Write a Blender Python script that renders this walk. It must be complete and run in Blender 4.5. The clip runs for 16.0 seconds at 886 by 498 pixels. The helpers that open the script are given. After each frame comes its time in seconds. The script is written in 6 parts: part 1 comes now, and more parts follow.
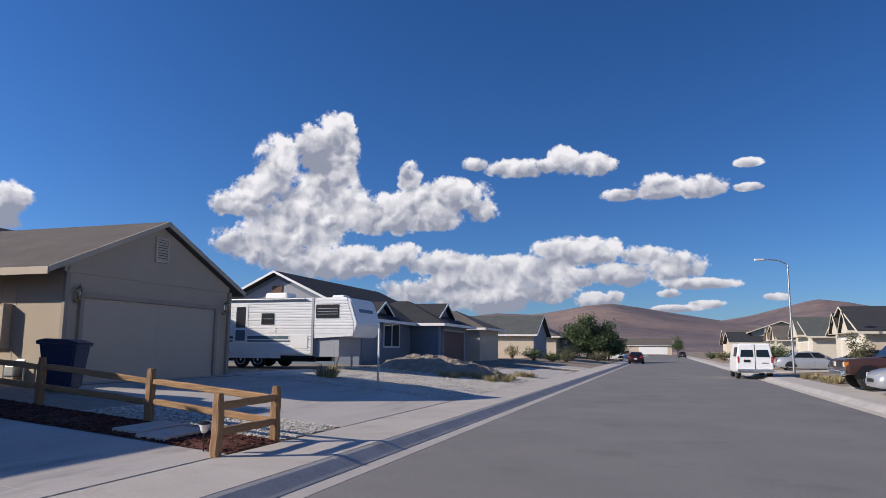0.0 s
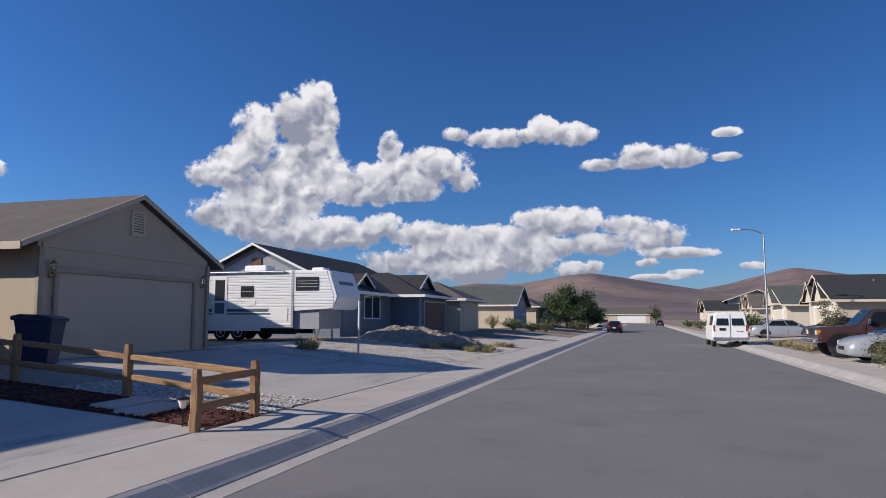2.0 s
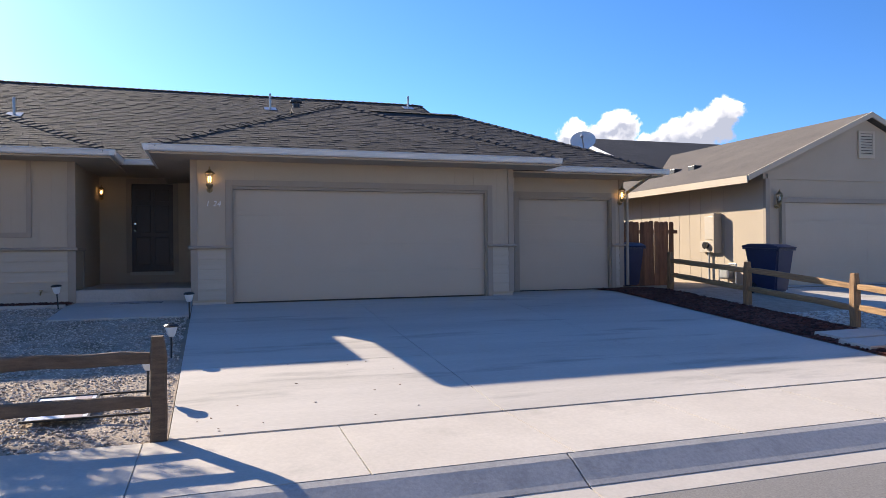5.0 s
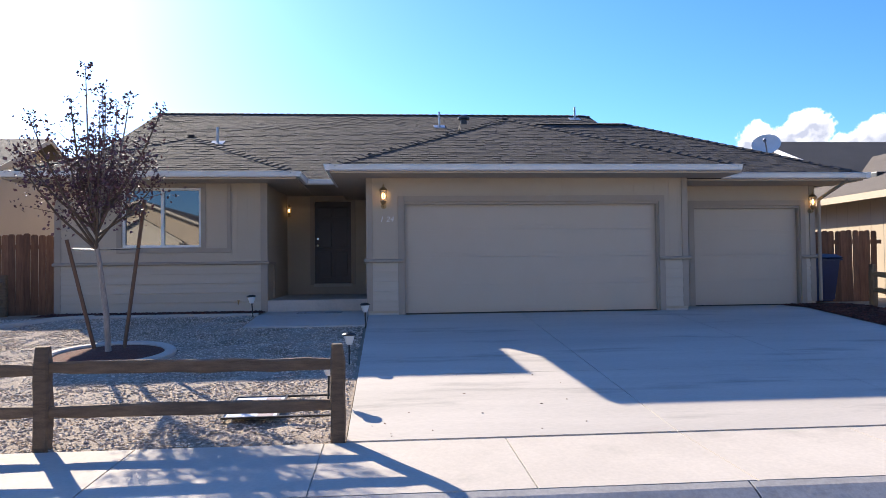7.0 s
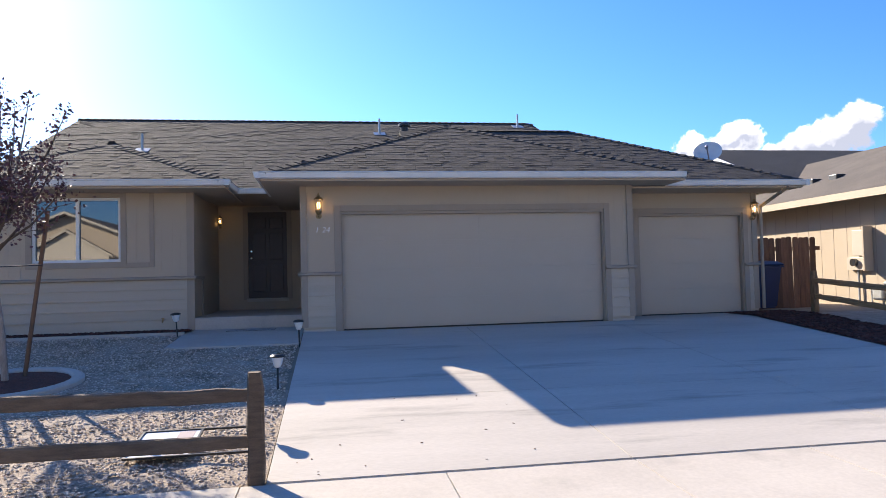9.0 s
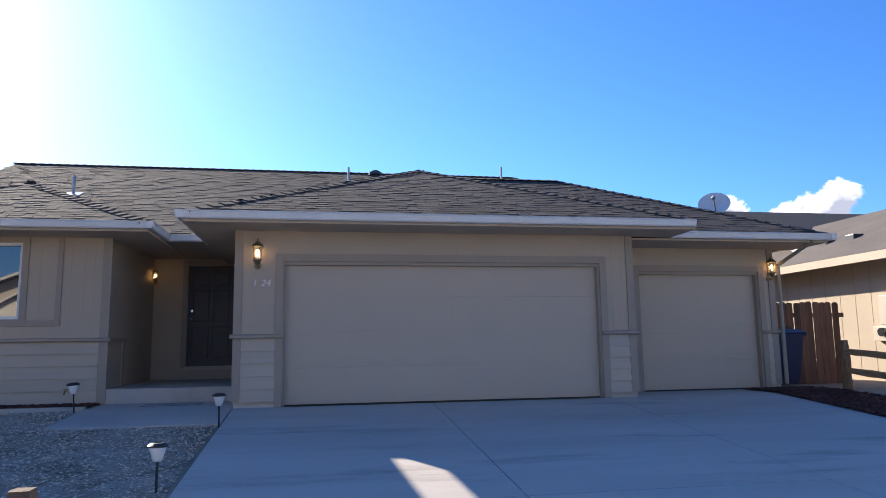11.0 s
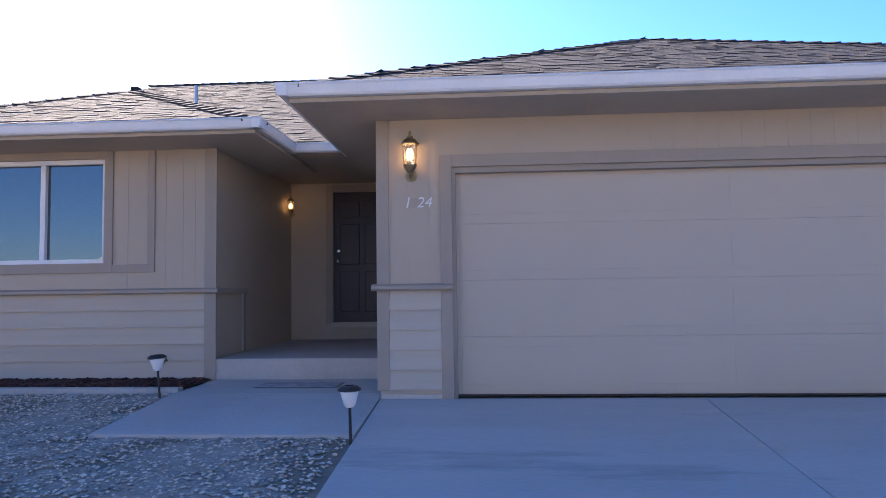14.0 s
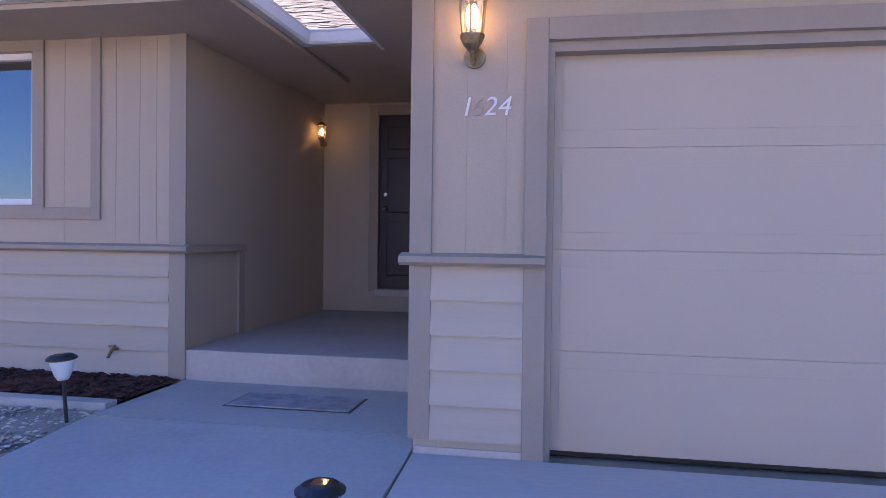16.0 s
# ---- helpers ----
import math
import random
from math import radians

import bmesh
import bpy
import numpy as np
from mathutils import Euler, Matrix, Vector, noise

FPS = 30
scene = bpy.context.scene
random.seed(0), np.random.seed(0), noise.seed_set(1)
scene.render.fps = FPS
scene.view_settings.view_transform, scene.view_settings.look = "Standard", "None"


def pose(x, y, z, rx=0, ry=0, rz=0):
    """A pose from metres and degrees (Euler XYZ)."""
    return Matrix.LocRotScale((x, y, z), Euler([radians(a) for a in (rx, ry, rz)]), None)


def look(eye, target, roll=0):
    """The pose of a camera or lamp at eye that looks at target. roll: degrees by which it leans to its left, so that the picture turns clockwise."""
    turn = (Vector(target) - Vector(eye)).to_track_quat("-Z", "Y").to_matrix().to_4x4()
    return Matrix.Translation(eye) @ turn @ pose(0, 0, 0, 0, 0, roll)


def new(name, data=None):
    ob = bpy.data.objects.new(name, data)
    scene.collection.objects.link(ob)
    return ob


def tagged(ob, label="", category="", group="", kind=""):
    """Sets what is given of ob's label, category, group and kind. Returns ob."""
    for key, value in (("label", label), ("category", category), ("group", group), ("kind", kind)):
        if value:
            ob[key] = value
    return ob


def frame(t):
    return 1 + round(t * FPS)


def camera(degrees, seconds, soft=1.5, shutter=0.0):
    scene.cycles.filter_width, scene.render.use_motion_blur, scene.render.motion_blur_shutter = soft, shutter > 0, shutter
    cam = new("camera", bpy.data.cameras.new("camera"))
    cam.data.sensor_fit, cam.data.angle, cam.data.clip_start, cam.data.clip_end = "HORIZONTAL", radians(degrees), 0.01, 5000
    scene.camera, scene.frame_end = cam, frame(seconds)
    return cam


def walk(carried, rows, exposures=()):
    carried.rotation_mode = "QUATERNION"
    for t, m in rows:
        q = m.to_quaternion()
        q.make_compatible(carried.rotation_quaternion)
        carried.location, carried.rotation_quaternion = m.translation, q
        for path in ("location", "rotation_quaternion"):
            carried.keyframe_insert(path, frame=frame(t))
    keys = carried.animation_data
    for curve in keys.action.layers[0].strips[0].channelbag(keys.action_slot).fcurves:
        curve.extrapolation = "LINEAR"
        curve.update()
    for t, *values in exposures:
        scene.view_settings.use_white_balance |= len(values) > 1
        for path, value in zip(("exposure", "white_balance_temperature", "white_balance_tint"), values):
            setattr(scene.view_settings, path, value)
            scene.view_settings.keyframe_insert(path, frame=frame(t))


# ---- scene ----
from math import cos, pi, sin, sqrt

cam = camera(64.8, 16.0, soft=0.85)
METRES, EYE, TILT, LEAN, TURN = 10.14, 1.6, 0.0, 0.0, 17.4
ROWS = [
    (0.0, 0.0, 0.0, 0.0, -0.06, 8.18, -0.43),
    (0.5, 0.0008, -0.0, 0.0007, -2.76, 8.84, -0.55),
    (1.0, 0.001, 0.0009, 0.0012, -3.69, 9.08, -0.55),
    (1.5, 0.0018, 0.0005, 0.0016, -3.42, 8.41, -0.22),
    (2.0, 0.0034, 0.0002, 0.0049, -1.6, 5.77, 0.02),
    (2.5, 0.0071, -0.0018, 0.004, 4.1, 3.73, 0.57),
    (3.0, 0.0122, -0.002, 0.005, 12.7, 2.32, 0.91),
    (3.5, 0.0224, 0.0009, 0.0052, 24.61, 1.27, 1.05),
    (4.0, 0.0279, 0.0065, 0.005, 36.27, 0.59, 1.16),
    (4.5, 0.031, 0.0114, 0.0047, 46.53, 0.25, 1.18),
    (5.0, 0.0324, 0.0123, 0.0046, 54.37, 0.25, 0.58),
    (7.5, 0.0355, 0.0126, 0.0046, 68.86, 1.14, 0.84),
    (8.0, 0.0322, 0.0166, 0.004, 69.14, 0.37, 0.76),
    (8.5, 0.0135, 0.0268, 0.0045, 68.78, -0.19, 0.35),
    (9.0, -0.0149, 0.0439, 0.0088, 63.58, 2.17, 1.44),
    (11.5, -0.2403, 0.191, -0.0032, 63.54, 8.82, 1.21),
    (12.0, -0.3038, 0.2116, -0.0045, 66.9, 8.92, 2.81),
    (12.5, -0.3697, 0.2296, -0.0028, 71.71, 6.18, 0.16),
    (13.0, -0.4352, 0.2445, 0.0066, 71.22, 3.52, 0.52),
    (13.5, -0.5027, 0.2589, 0.0094, 74.11, 2.1, -0.08),
    (14.0, -0.5721, 0.2703, 0.0133, 76.52, 3.39, 0.75),
    (14.5, -0.6392, 0.2868, 0.0159, 77.06, 3.36, -0.41),
    (15.0, -0.7089, 0.2989, 0.0201, 80.62, 2.58, -1.02),
    (15.5, -0.777, 0.3144, 0.0233, 80.8, 1.04, 0.38),
    (16.0, -0.843, 0.3327, 0.028, 83.02, -1.04, -0.71),
]
EXPOSURES = [(0.0, 0.06, 6500, 12), (2.0, 0.0, 6500, 12), (3.0, 0.25, 6500, 11), (4.0, 0.62, 6700, 10), (5.0, 1.02, 7000, 11), (7.5, 1.23, 6850, 11), (9.0, 1.22, 6950, 11),
             (11.5, 1.1, 6700, 12), (12.5, 1.45, 6700, 15), (13.5, 1.75, 6700, 18), (15.0, 2.0, 6700, 26), (16.0, 2.25, 6700, 32)]
walk(cam, [(t, pose(0, 0, EYE, TILT, LEAN, TURN) @ pose(METRES * x, METRES * y, METRES * z, 90 + pitch, roll, yaw)) for t, x, y, z, yaw, pitch, roll in ROWS], EXPOSURES)

# ---------------------------------------------------------------- sky and sun
SUN_YAW, SUN_UP = 122.0, 26.6          # degrees left of +y, degrees above the horizon
rng = random.Random(7)


def sky():
    world = bpy.data.worlds.new("sky")
    scene.world = world
    world.use_nodes = True
    nt = world.node_tree
    nt.nodes.clear()
    N, L = nt.nodes.new, nt.links.new

    def math_(op, a, b=None, c=None, clamp=False):
        n = N("ShaderNodeMath")
        n.operation, n.use_clamp = op, clamp
        for i, v in enumerate((a, b, c)):
            if v is None:
                continue
            if isinstance(v, (int, float)):
                n.inputs[i].default_value = v
            else:
                L(v, n.inputs[i])
        return n.outputs[0]

    def ramp_(value, lo, hi):
        n = N("ShaderNodeMapRange")
        n.interpolation_type = "SMOOTHSTEP"
        L(value, n.inputs["Value"])
        n.inputs["From Min"].default_value, n.inputs["From Max"].default_value = lo, hi
        return n.outputs["Result"]

    air = N("ShaderNodeTexSky")
    air.sky_type = "NISHITA"
    air.sun_disc = False
    air.sun_elevation, air.sun_rotation = radians(SUN_UP), radians(-SUN_YAW)
    air.altitude, air.air_density, air.dust_density, air.ozone_density = 1300, 1.0, 1.2, 4.5

    co = N("ShaderNodeTexCoord").outputs["Generated"]
    sep = N("ShaderNodeSeparateXYZ")
    L(co, sep.inputs[0])
    x, y, z = sep.outputs
    az = math_("MULTIPLY", math_("ARCTAN2", math_("MULTIPLY", x, -1.0), y), 180 / pi)
    el = math_("MULTIPLY", math_("ARCSINE", z), 180 / pi)

    def noise_(scale, detail, rough, vector=co):
        n = N("ShaderNodeTexNoise")
        n.inputs["Scale"].default_value, n.inputs["Detail"].default_value, n.inputs["Roughness"].default_value = scale, detail, rough
        L(vector, n.inputs["Vector"])
        return n.outputs["Fac"]

    # cumulus: middle (left of +y, up), half width, height above and below the middle
    TOWER = [(26.6, 15.6, 2.2, 3.2, 4.5), (25.8, 18.0, 0.9, 1.1, 1.8), (28.2, 16.7, 1.6, 1.3, 2.7), (31.2, 14.5, 1.9, 2.4, 3.8), (34.7, 11.0, 2.0, 1.4, 0.8), (32.7, 11.9, 2.3, 1.9, 1.8),
             (28.2, 10.7, 5.7, 3.4, 1.7), (23.1, 10.5, 5.9, 2.1, 1.2), (19.1, 10.2, 3.4, 1.6, 0.7)]
    FLANK = [(20.2, 14.0, 1.0, 1.3, 1.2), (16.9, 12.6, 3.4, 1.4, 1.8), (14.1, 11.3, 1.5, 1.2, 1.0), (31.9, 8.2, 3.6, 1.3, 1.4), (26.9, 6.9, 7.3, 1.5, 1.4),
             (20.8, 7.5, 1.8, 1.1, 1.1), (19.2, 4.7, 3.4, 1.2, 1.1), (30.0, 9.0, 5.0, 1.4, 1.2), (20.5, 11.6, 3.4, 1.2, 1.4)]
    PUFFS = [(14.8, 15.0, 1.1, 0.7, 0.5), (11.0, 14.6, 2.7, 1.0, 0.7), (8.9, 14.8, 1.4, 0.7, 0.6), (7.5, 15.3, 1.3, 1.2, 1.1), (4.9, 14.8, 1.8, 1.0, 0.9), (2.8, 12.3, 1.9, 0.6, 0.5),
             (-0.2, 12.7, 2.4, 1.1, 0.9), (-3.4, 12.4, 1.9, 1.2, 0.7), (-6.6, 12.3, 1.1, 0.4, 0.3), (-6.8, 14.1, 1.0, 0.5, 0.3)]
    BANK = [(17.0, 6.8, 4.3, 1.2, 1.0), (6.2, 7.9, 3.7, 1.2, 1.2), (11.2, 6.6, 4.0, 1.1, 1.0), (1.1, 7.4, 2.4, 1.0, 0.8), (-1.2, 6.6, 2.4, 1.1, 1.0), (-2.8, 5.1, 3.0, 0.5, 0.4), (13.6, 4.0, 4.6, 1.1, 1.2),
            (9.3, 4.6, 2.9, 1.0, 1.1), (5.1, 4.0, 1.8, 0.7, 0.8), (3.6, 4.2, 0.8, 0.7, 0.8), (-0.5, 4.4, 1.1, 0.4, 0.3), (-3.3, 3.6, 1.3, 0.35, 0.35), (-8.1, 4.0, 0.9, 0.35, 0.25), (-1.1, 3.3, 2.0, 0.3, 0.3), (2.6, 6.0, 4.0, 1.0, 0.9), (15.0, 5.4, 6.0, 1.0, 0.9), (8.0, 5.8, 3.6, 0.9, 0.8)]
    BEHIND = [(49.8, 10.4, 1.5, 1.2, 2.4), (51.4, 9.6, 1.4, 1.3, 2.4), (57.5, 9.7, 1.5, 1.4, 2.4), (61.0, 9.2, 1.4, 1.2, 2.2), (54.4, 8.3, 2.0, 1.0, 2.0), (55.5, 7.0, 7.0, 1.2, 2.4), (52.6, 9.0, 2.2, 1.2, 2.0), (59.0, 8.8, 2.0, 1.2, 2.0),
              (-70, 9, 9, 3, 2), (-110, 12, 12, 4, 2), (-150, 8, 14, 3, 2)]
    CLOUDS = TOWER + FLANK + PUFFS + BANK + BEHIND
    big, total, weight = None, None, None
    for a, e, w, up, down in CLOUDS:
        u = math_("DIVIDE", math_("SUBTRACT", az, a), w)
        dv = math_("SUBTRACT", el, e)
        v = math_("MAXIMUM", math_("DIVIDE", dv, up), math_("DIVIDE", dv, -down))
        m = math_("SUBTRACT", 1.0, math_("ADD", math_("MULTIPLY", u, u), math_("MULTIPLY", v, v)))
        h = math_("DIVIDE", dv, up)
        k = math_("POWER", math_("MAXIMUM", math_("ADD", m, 0.8), 0.0005), 2.0)
        kh = math_("MULTIPLY", k, h)
        big = m if big is None else math_("MAXIMUM", m, big)
        total = kh if total is None else math_("ADD", kh, total)
        weight = k if weight is None else math_("ADD", k, weight)
    tall = math_("DIVIDE", total, weight)
    big = math_("MAXIMUM", big, -3.0)
    # heaped billows: rounded cells of three sizes on ragged noise
    def cells_(scale, vector):
        n = N("ShaderNodeTexVoronoi")
        n.feature = "SMOOTH_F1"
        n.inputs["Scale"].default_value, n.inputs["Smoothness"].default_value = scale, 0.35
        L(vector, n.inputs["Vector"])
        return math_("SUBTRACT", 0.62, n.outputs["Distance"])

    def shifted_(vector, by):
        n = N("ShaderNodeVectorMath")
        n.operation = "ADD"
        L(vector, n.inputs[0])
        if isinstance(by, tuple):
            n.inputs[1].default_value = by
        else:
            L(by, n.inputs[1])
        return n.outputs[0]

    bend = N("ShaderNodeTexNoise")
    bend.inputs["Scale"].default_value, bend.inputs["Detail"].default_value = 34.0, 4.0
    L(co, bend.inputs["Vector"])
    curl = N("ShaderNodeVectorMath")
    curl.operation = "SCALE"
    curl.inputs["Scale"].default_value = 0.045
    L(bend.outputs["Color"], curl.inputs[0])
    bent = shifted_(co, curl.outputs[0])

    def heap_(vector, fine):
        h = math_("MULTIPLY", cells_(22.0, vector), 0.8)
        h = math_("ADD", h, math_("MULTIPLY", cells_(52.0, vector), 0.7))
        if fine:
            h = math_("ADD", h, math_("MULTIPLY", cells_(130.0, vector), 0.34))
            h = math_("ADD", h, math_("MULTIPLY", math_("SUBTRACT", noise_(30.0, 12.0, 0.66), 0.5), 4.4))
        return h

    lumps = heap_(bent, True)
    # the same heaps, looked at a little nearer to the sun: the difference lights one side of each
    lumps_lit = heap_(shifted_(bent, (-sin(radians(SUN_YAW)) * 0.008, cos(radians(SUN_YAW)) * 0.008, 0.011)), False)
    lumps_far = heap_(bent, False)
    density = math_("ADD", math_("ADD", math_("MULTIPLY", big, 1.2), 0.27), math_("MULTIPLY", math_("SUBTRACT", lumps, 0.40), 0.80))
    cover = ramp_(density, -0.05, 0.62)
    side = math_("MULTIPLY", math_("SUBTRACT", lumps_far, lumps_lit), 1.05)
    relief = math_("MULTIPLY", math_("SUBTRACT", lumps, 0.4), 0.16)
    rim = math_("MULTIPLY", math_("SUBTRACT", 1.0, ramp_(density, 0.2, 1.0)), 0.22)
    thick_ = math_("ADD", math_("ADD", math_("ADD", 0.40, side), math_("ADD", relief, rim)), math_("MULTIPLY", tall, 0.85))
    bright = math_("MULTIPLY", math_("ADD", thick_, 0.0, None, True), math_("ADD", 0.80, math_("MULTIPLY", ramp_(el, 4.0, 12.0), 0.20)))
    tone = N("ShaderNodeMix")
    tone.data_type = "RGBA"
    L(bright, tone.inputs["Factor"])
    tone.inputs["A"].default_value = (3.7, 4.0, 5.0, 1)
    tone.inputs["B"].default_value = (11.5, 11.4, 11.6, 1)
    mix = N("ShaderNodeMix")
    mix.data_type = "RGBA"
    L(math_("MULTIPLY", cover, 0.97), mix.inputs["Factor"])
    clear = N("ShaderNodeHueSaturation")
    clear.inputs["Saturation"].default_value = 1.16
    L(air.outputs[0], clear.inputs["Color"])
    tint = N("ShaderNodeMix")
    tint.data_type, tint.blend_type = "RGBA", "MULTIPLY"
    tint.inputs["Factor"].default_value = 1.0
    tint.inputs["B"].default_value = (0.765, 0.965, 1.25, 1)
    L(clear.outputs[0], tint.inputs["A"])
    # the air brightens towards the sun
    toward = N("ShaderNodeVectorMath")
    toward.operation = "DOT_PRODUCT"
    L(co, toward.inputs[0])
    toward.inputs[1].default_value = (-sin(radians(SUN_YAW)) * cos(radians(SUN_UP)), cos(radians(SUN_YAW)) * cos(radians(SUN_UP)), sin(radians(SUN_UP)))
    glare = N("ShaderNodeVectorMath")
    glare.operation = "SCALE"
    L(tint.outputs["Result"], glare.inputs[0])
    L(math_("ADD", 0.95, math_("MULTIPLY", ramp_(toward.outputs["Value"], -0.45, 0.75), 0.50)), glare.inputs["Scale"])
    L(glare.outputs[0], mix.inputs["A"])
    L(tone.outputs["Result"], mix.inputs["B"])
    back = N("ShaderNodeBackground")
    back.inputs["Strength"].default_value = 0.076
    L(mix.outputs["Result"], back.inputs["Color"])
    out = N("ShaderNodeOutputWorld")
    L(back.outputs[0], out.inputs["Surface"])


sky()
sun = new("sun", bpy.data.lights.new("sun", "SUN"))
sun.data.energy, sun.data.angle, sun.data.color = 5.0, radians(0.53), (1.0, 0.91, 0.78)
SUN_WAY = Vector((-sin(radians(SUN_YAW)) * cos(radians(SUN_UP)), cos(radians(SUN_YAW)) * cos(radians(SUN_UP)), sin(radians(SUN_UP))))
sun.matrix_world = look(tuple(SUN_WAY * 80), (0, 0, 0))


# ---------------------------------------------------------------- materials
def material(name, colour, rough=0.8, second=None, scale=3.0, fine=60.0, bump=0.15, bump_scale=None, metal=0.0, spread=0.25, streak=None, per_object=0.0, stain=0.0, coat=0.0, detail=6.0, bump_distance=0.01):
    m = bpy.data.materials.new(name)
    m.use_nodes = True
    nt = m.node_tree
    N, L = nt.nodes.new, nt.links.new
    b = nt.nodes["Principled BSDF"]
    b.inputs["Roughness"].default_value, b.inputs["Metallic"].default_value = rough, metal
    b.inputs["Coat Weight"].default_value = coat
    co = N("ShaderNodeTexCoord").outputs["Object"]
    if streak:
        mp = N("ShaderNodeMapping")
        mp.inputs["Scale"].default_value = streak
        L(co, mp.inputs[0])
        co = mp.outputs[0]
    second = second or tuple(c * (1 - spread) for c in colour)

    def noise_(s, d):
        n = N("ShaderNodeTexNoise")
        n.inputs["Scale"].default_value, n.inputs["Detail"].default_value, n.inputs["Roughness"].default_value = s, d, 0.6
        L(co, n.inputs["Vector"])
        return n.outputs["Fac"]

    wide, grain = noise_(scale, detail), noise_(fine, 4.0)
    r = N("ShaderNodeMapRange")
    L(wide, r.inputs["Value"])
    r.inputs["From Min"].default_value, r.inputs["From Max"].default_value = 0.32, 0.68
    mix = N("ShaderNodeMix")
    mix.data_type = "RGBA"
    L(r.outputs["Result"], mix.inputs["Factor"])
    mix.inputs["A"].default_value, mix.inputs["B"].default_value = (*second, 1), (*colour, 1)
    hsv = N("ShaderNodeHueSaturation")
    L(mix.outputs["Result"], hsv.inputs["Color"])
    g = N("ShaderNodeMapRange")
    L(grain, g.inputs["Value"])
    g.inputs["From Min"].default_value, g.inputs["From Max"].default_value = 0.3, 0.7
    g.inputs["To Min"].default_value, g.inputs["To Max"].default_value = 1 - spread * 0.5, 1 + spread * 0.5
    value = g.outputs["Result"]
    if per_object:
        info = N("ShaderNodeObjectInfo").outputs["Random"]
        isle = N("ShaderNodeNewGeometry").outputs["Random Per Island"]
        add = N("ShaderNodeMath")
        add.operation = "ADD"
        L(info, add.inputs[0])
        L(isle, add.inputs[1])
        frac = N("ShaderNodeMath")
        frac.operation = "FRACT"
        L(add.outputs[0], frac.inputs[0])
        pr = N("ShaderNodeMapRange")
        L(frac.outputs[0], pr.inputs["Value"])
        pr.inputs["To Min"].default_value, pr.inputs["To Max"].default_value = 1 - per_object, 1 + per_object
        mul = N("ShaderNodeMath")
        mul.operation = "MULTIPLY"
        L(value, mul.inputs[0])
        L(pr.outputs["Result"], mul.inputs[1])
        value = mul.outputs[0]
    if stain:
        st = N("ShaderNodeMapRange")
        L(noise_(scale * 1.7, 9.0), st.inputs["Value"])
        st.inputs["From Min"].default_value, st.inputs["From Max"].default_value = 0.56, 0.72
        st.inputs["To Min"].default_value, st.inputs["To Max"].default_value = 1.0, 1.0 - stain
        sm = N("ShaderNodeMath")
        sm.operation = "MULTIPLY"
        L(value, sm.inputs[0])
        L(st.outputs["Result"], sm.inputs[1])
        value = sm.outputs[0]
    L(value, hsv.inputs["Value"])
    L(hsv.outputs[0], b.inputs["Base Color"])
    if bump:
        bp = N("ShaderNodeBump")
        bp.inputs["Strength"].default_value, bp.inputs["Distance"].default_value = bump, bump_distance
        L(noise_(bump_scale or fine, 5.0), bp.inputs["Height"])
        L(bp.outputs[0], b.inputs["Normal"])
    return m


def plain(name, colour, rough=0.5, metal=0.0, alpha=1.0, transmission=0.0, glow=0.0, ior=1.45):
    m = bpy.data.materials.new(name)
    m.use_nodes = True
    b = m.node_tree.nodes["Principled BSDF"]
    b.inputs["Base Color"].default_value = (*colour, 1)
    b.inputs["Roughness"].default_value, b.inputs["Metallic"].default_value = rough, metal
    b.inputs["Transmission Weight"].default_value, b.inputs["IOR"].default_value = transmission, ior
    if glow:
        b.inputs["Emission Color"].default_value, b.inputs["Emission Strength"].default_value = (*colour, 1), glow
    return m


M_ASPHALT = material("asphalt", (0.205, 0.192, 0.18), 0.9, (0.168, 0.158, 0.15), 0.35, 60, 0.4, 70, spread=0.4, stain=0.22)
M_CONCRETE = material("concrete", (0.52, 0.47, 0.41), 0.9, (0.44, 0.395, 0.345), 0.9, 30, 0.08, spread=0.12, stain=0.16)
M_DRIVE = material("driveway concrete", (0.54, 0.49, 0.43), 0.85, (0.44, 0.40, 0.35), 0.5, 32, 0.07, spread=0.12, streak=(2.4, 0.45, 1), stain=0.38)
M_KERB = material("kerb concrete", (0.45, 0.42, 0.385), 0.9, (0.35, 0.33, 0.305), 1.2, 30, 0.2, spread=0.25, stain=0.2)
M_JOINT = material("joint dirt", (0.06, 0.05, 0.045), 1.0, None, 4, 60)
M_JOINT_PALE = material("pale joint filler", (0.62, 0.6, 0.55), 0.9, None, 4, 60)
M_SOIL = material("dry soil", (0.32, 0.25, 0.18), 1.0, (0.22, 0.17, 0.12), 0.15, 3.0, 0.5, 8.0, spread=0.4, bump_distance=0.05)
M_GRAVELBED = material("gravel bed", (0.42, 0.34, 0.265), 1.0, (0.30, 0.24, 0.185), 6, 60, 0.8, 40, spread=0.5, bump_distance=0.02)
M_GRAVEL = material("gravel stone", (0.60, 0.50, 0.40), 0.95, (0.45, 0.365, 0.285), 20, 90, 0.2, spread=0.2, per_object=0.45)
M_PALEROCK = material("pale river rock", (0.60, 0.56, 0.50), 0.9, (0.48, 0.44, 0.38), 15, 90, 0.2, spread=0.2, per_object=0.3)
M_MULCH = material("red bark mulch", (0.11, 0.032, 0.02), 1.0, (0.06, 0.02, 0.014), 14, 80, 0.6, 60, spread=0.5, per_object=0.5, bump_distance=0.02)
M_STUCCO = material("tan painted siding", (0.47, 0.39, 0.295), 0.85, (0.435, 0.36, 0.272), 0.8, 90, 0.14, 120, spread=0.08)
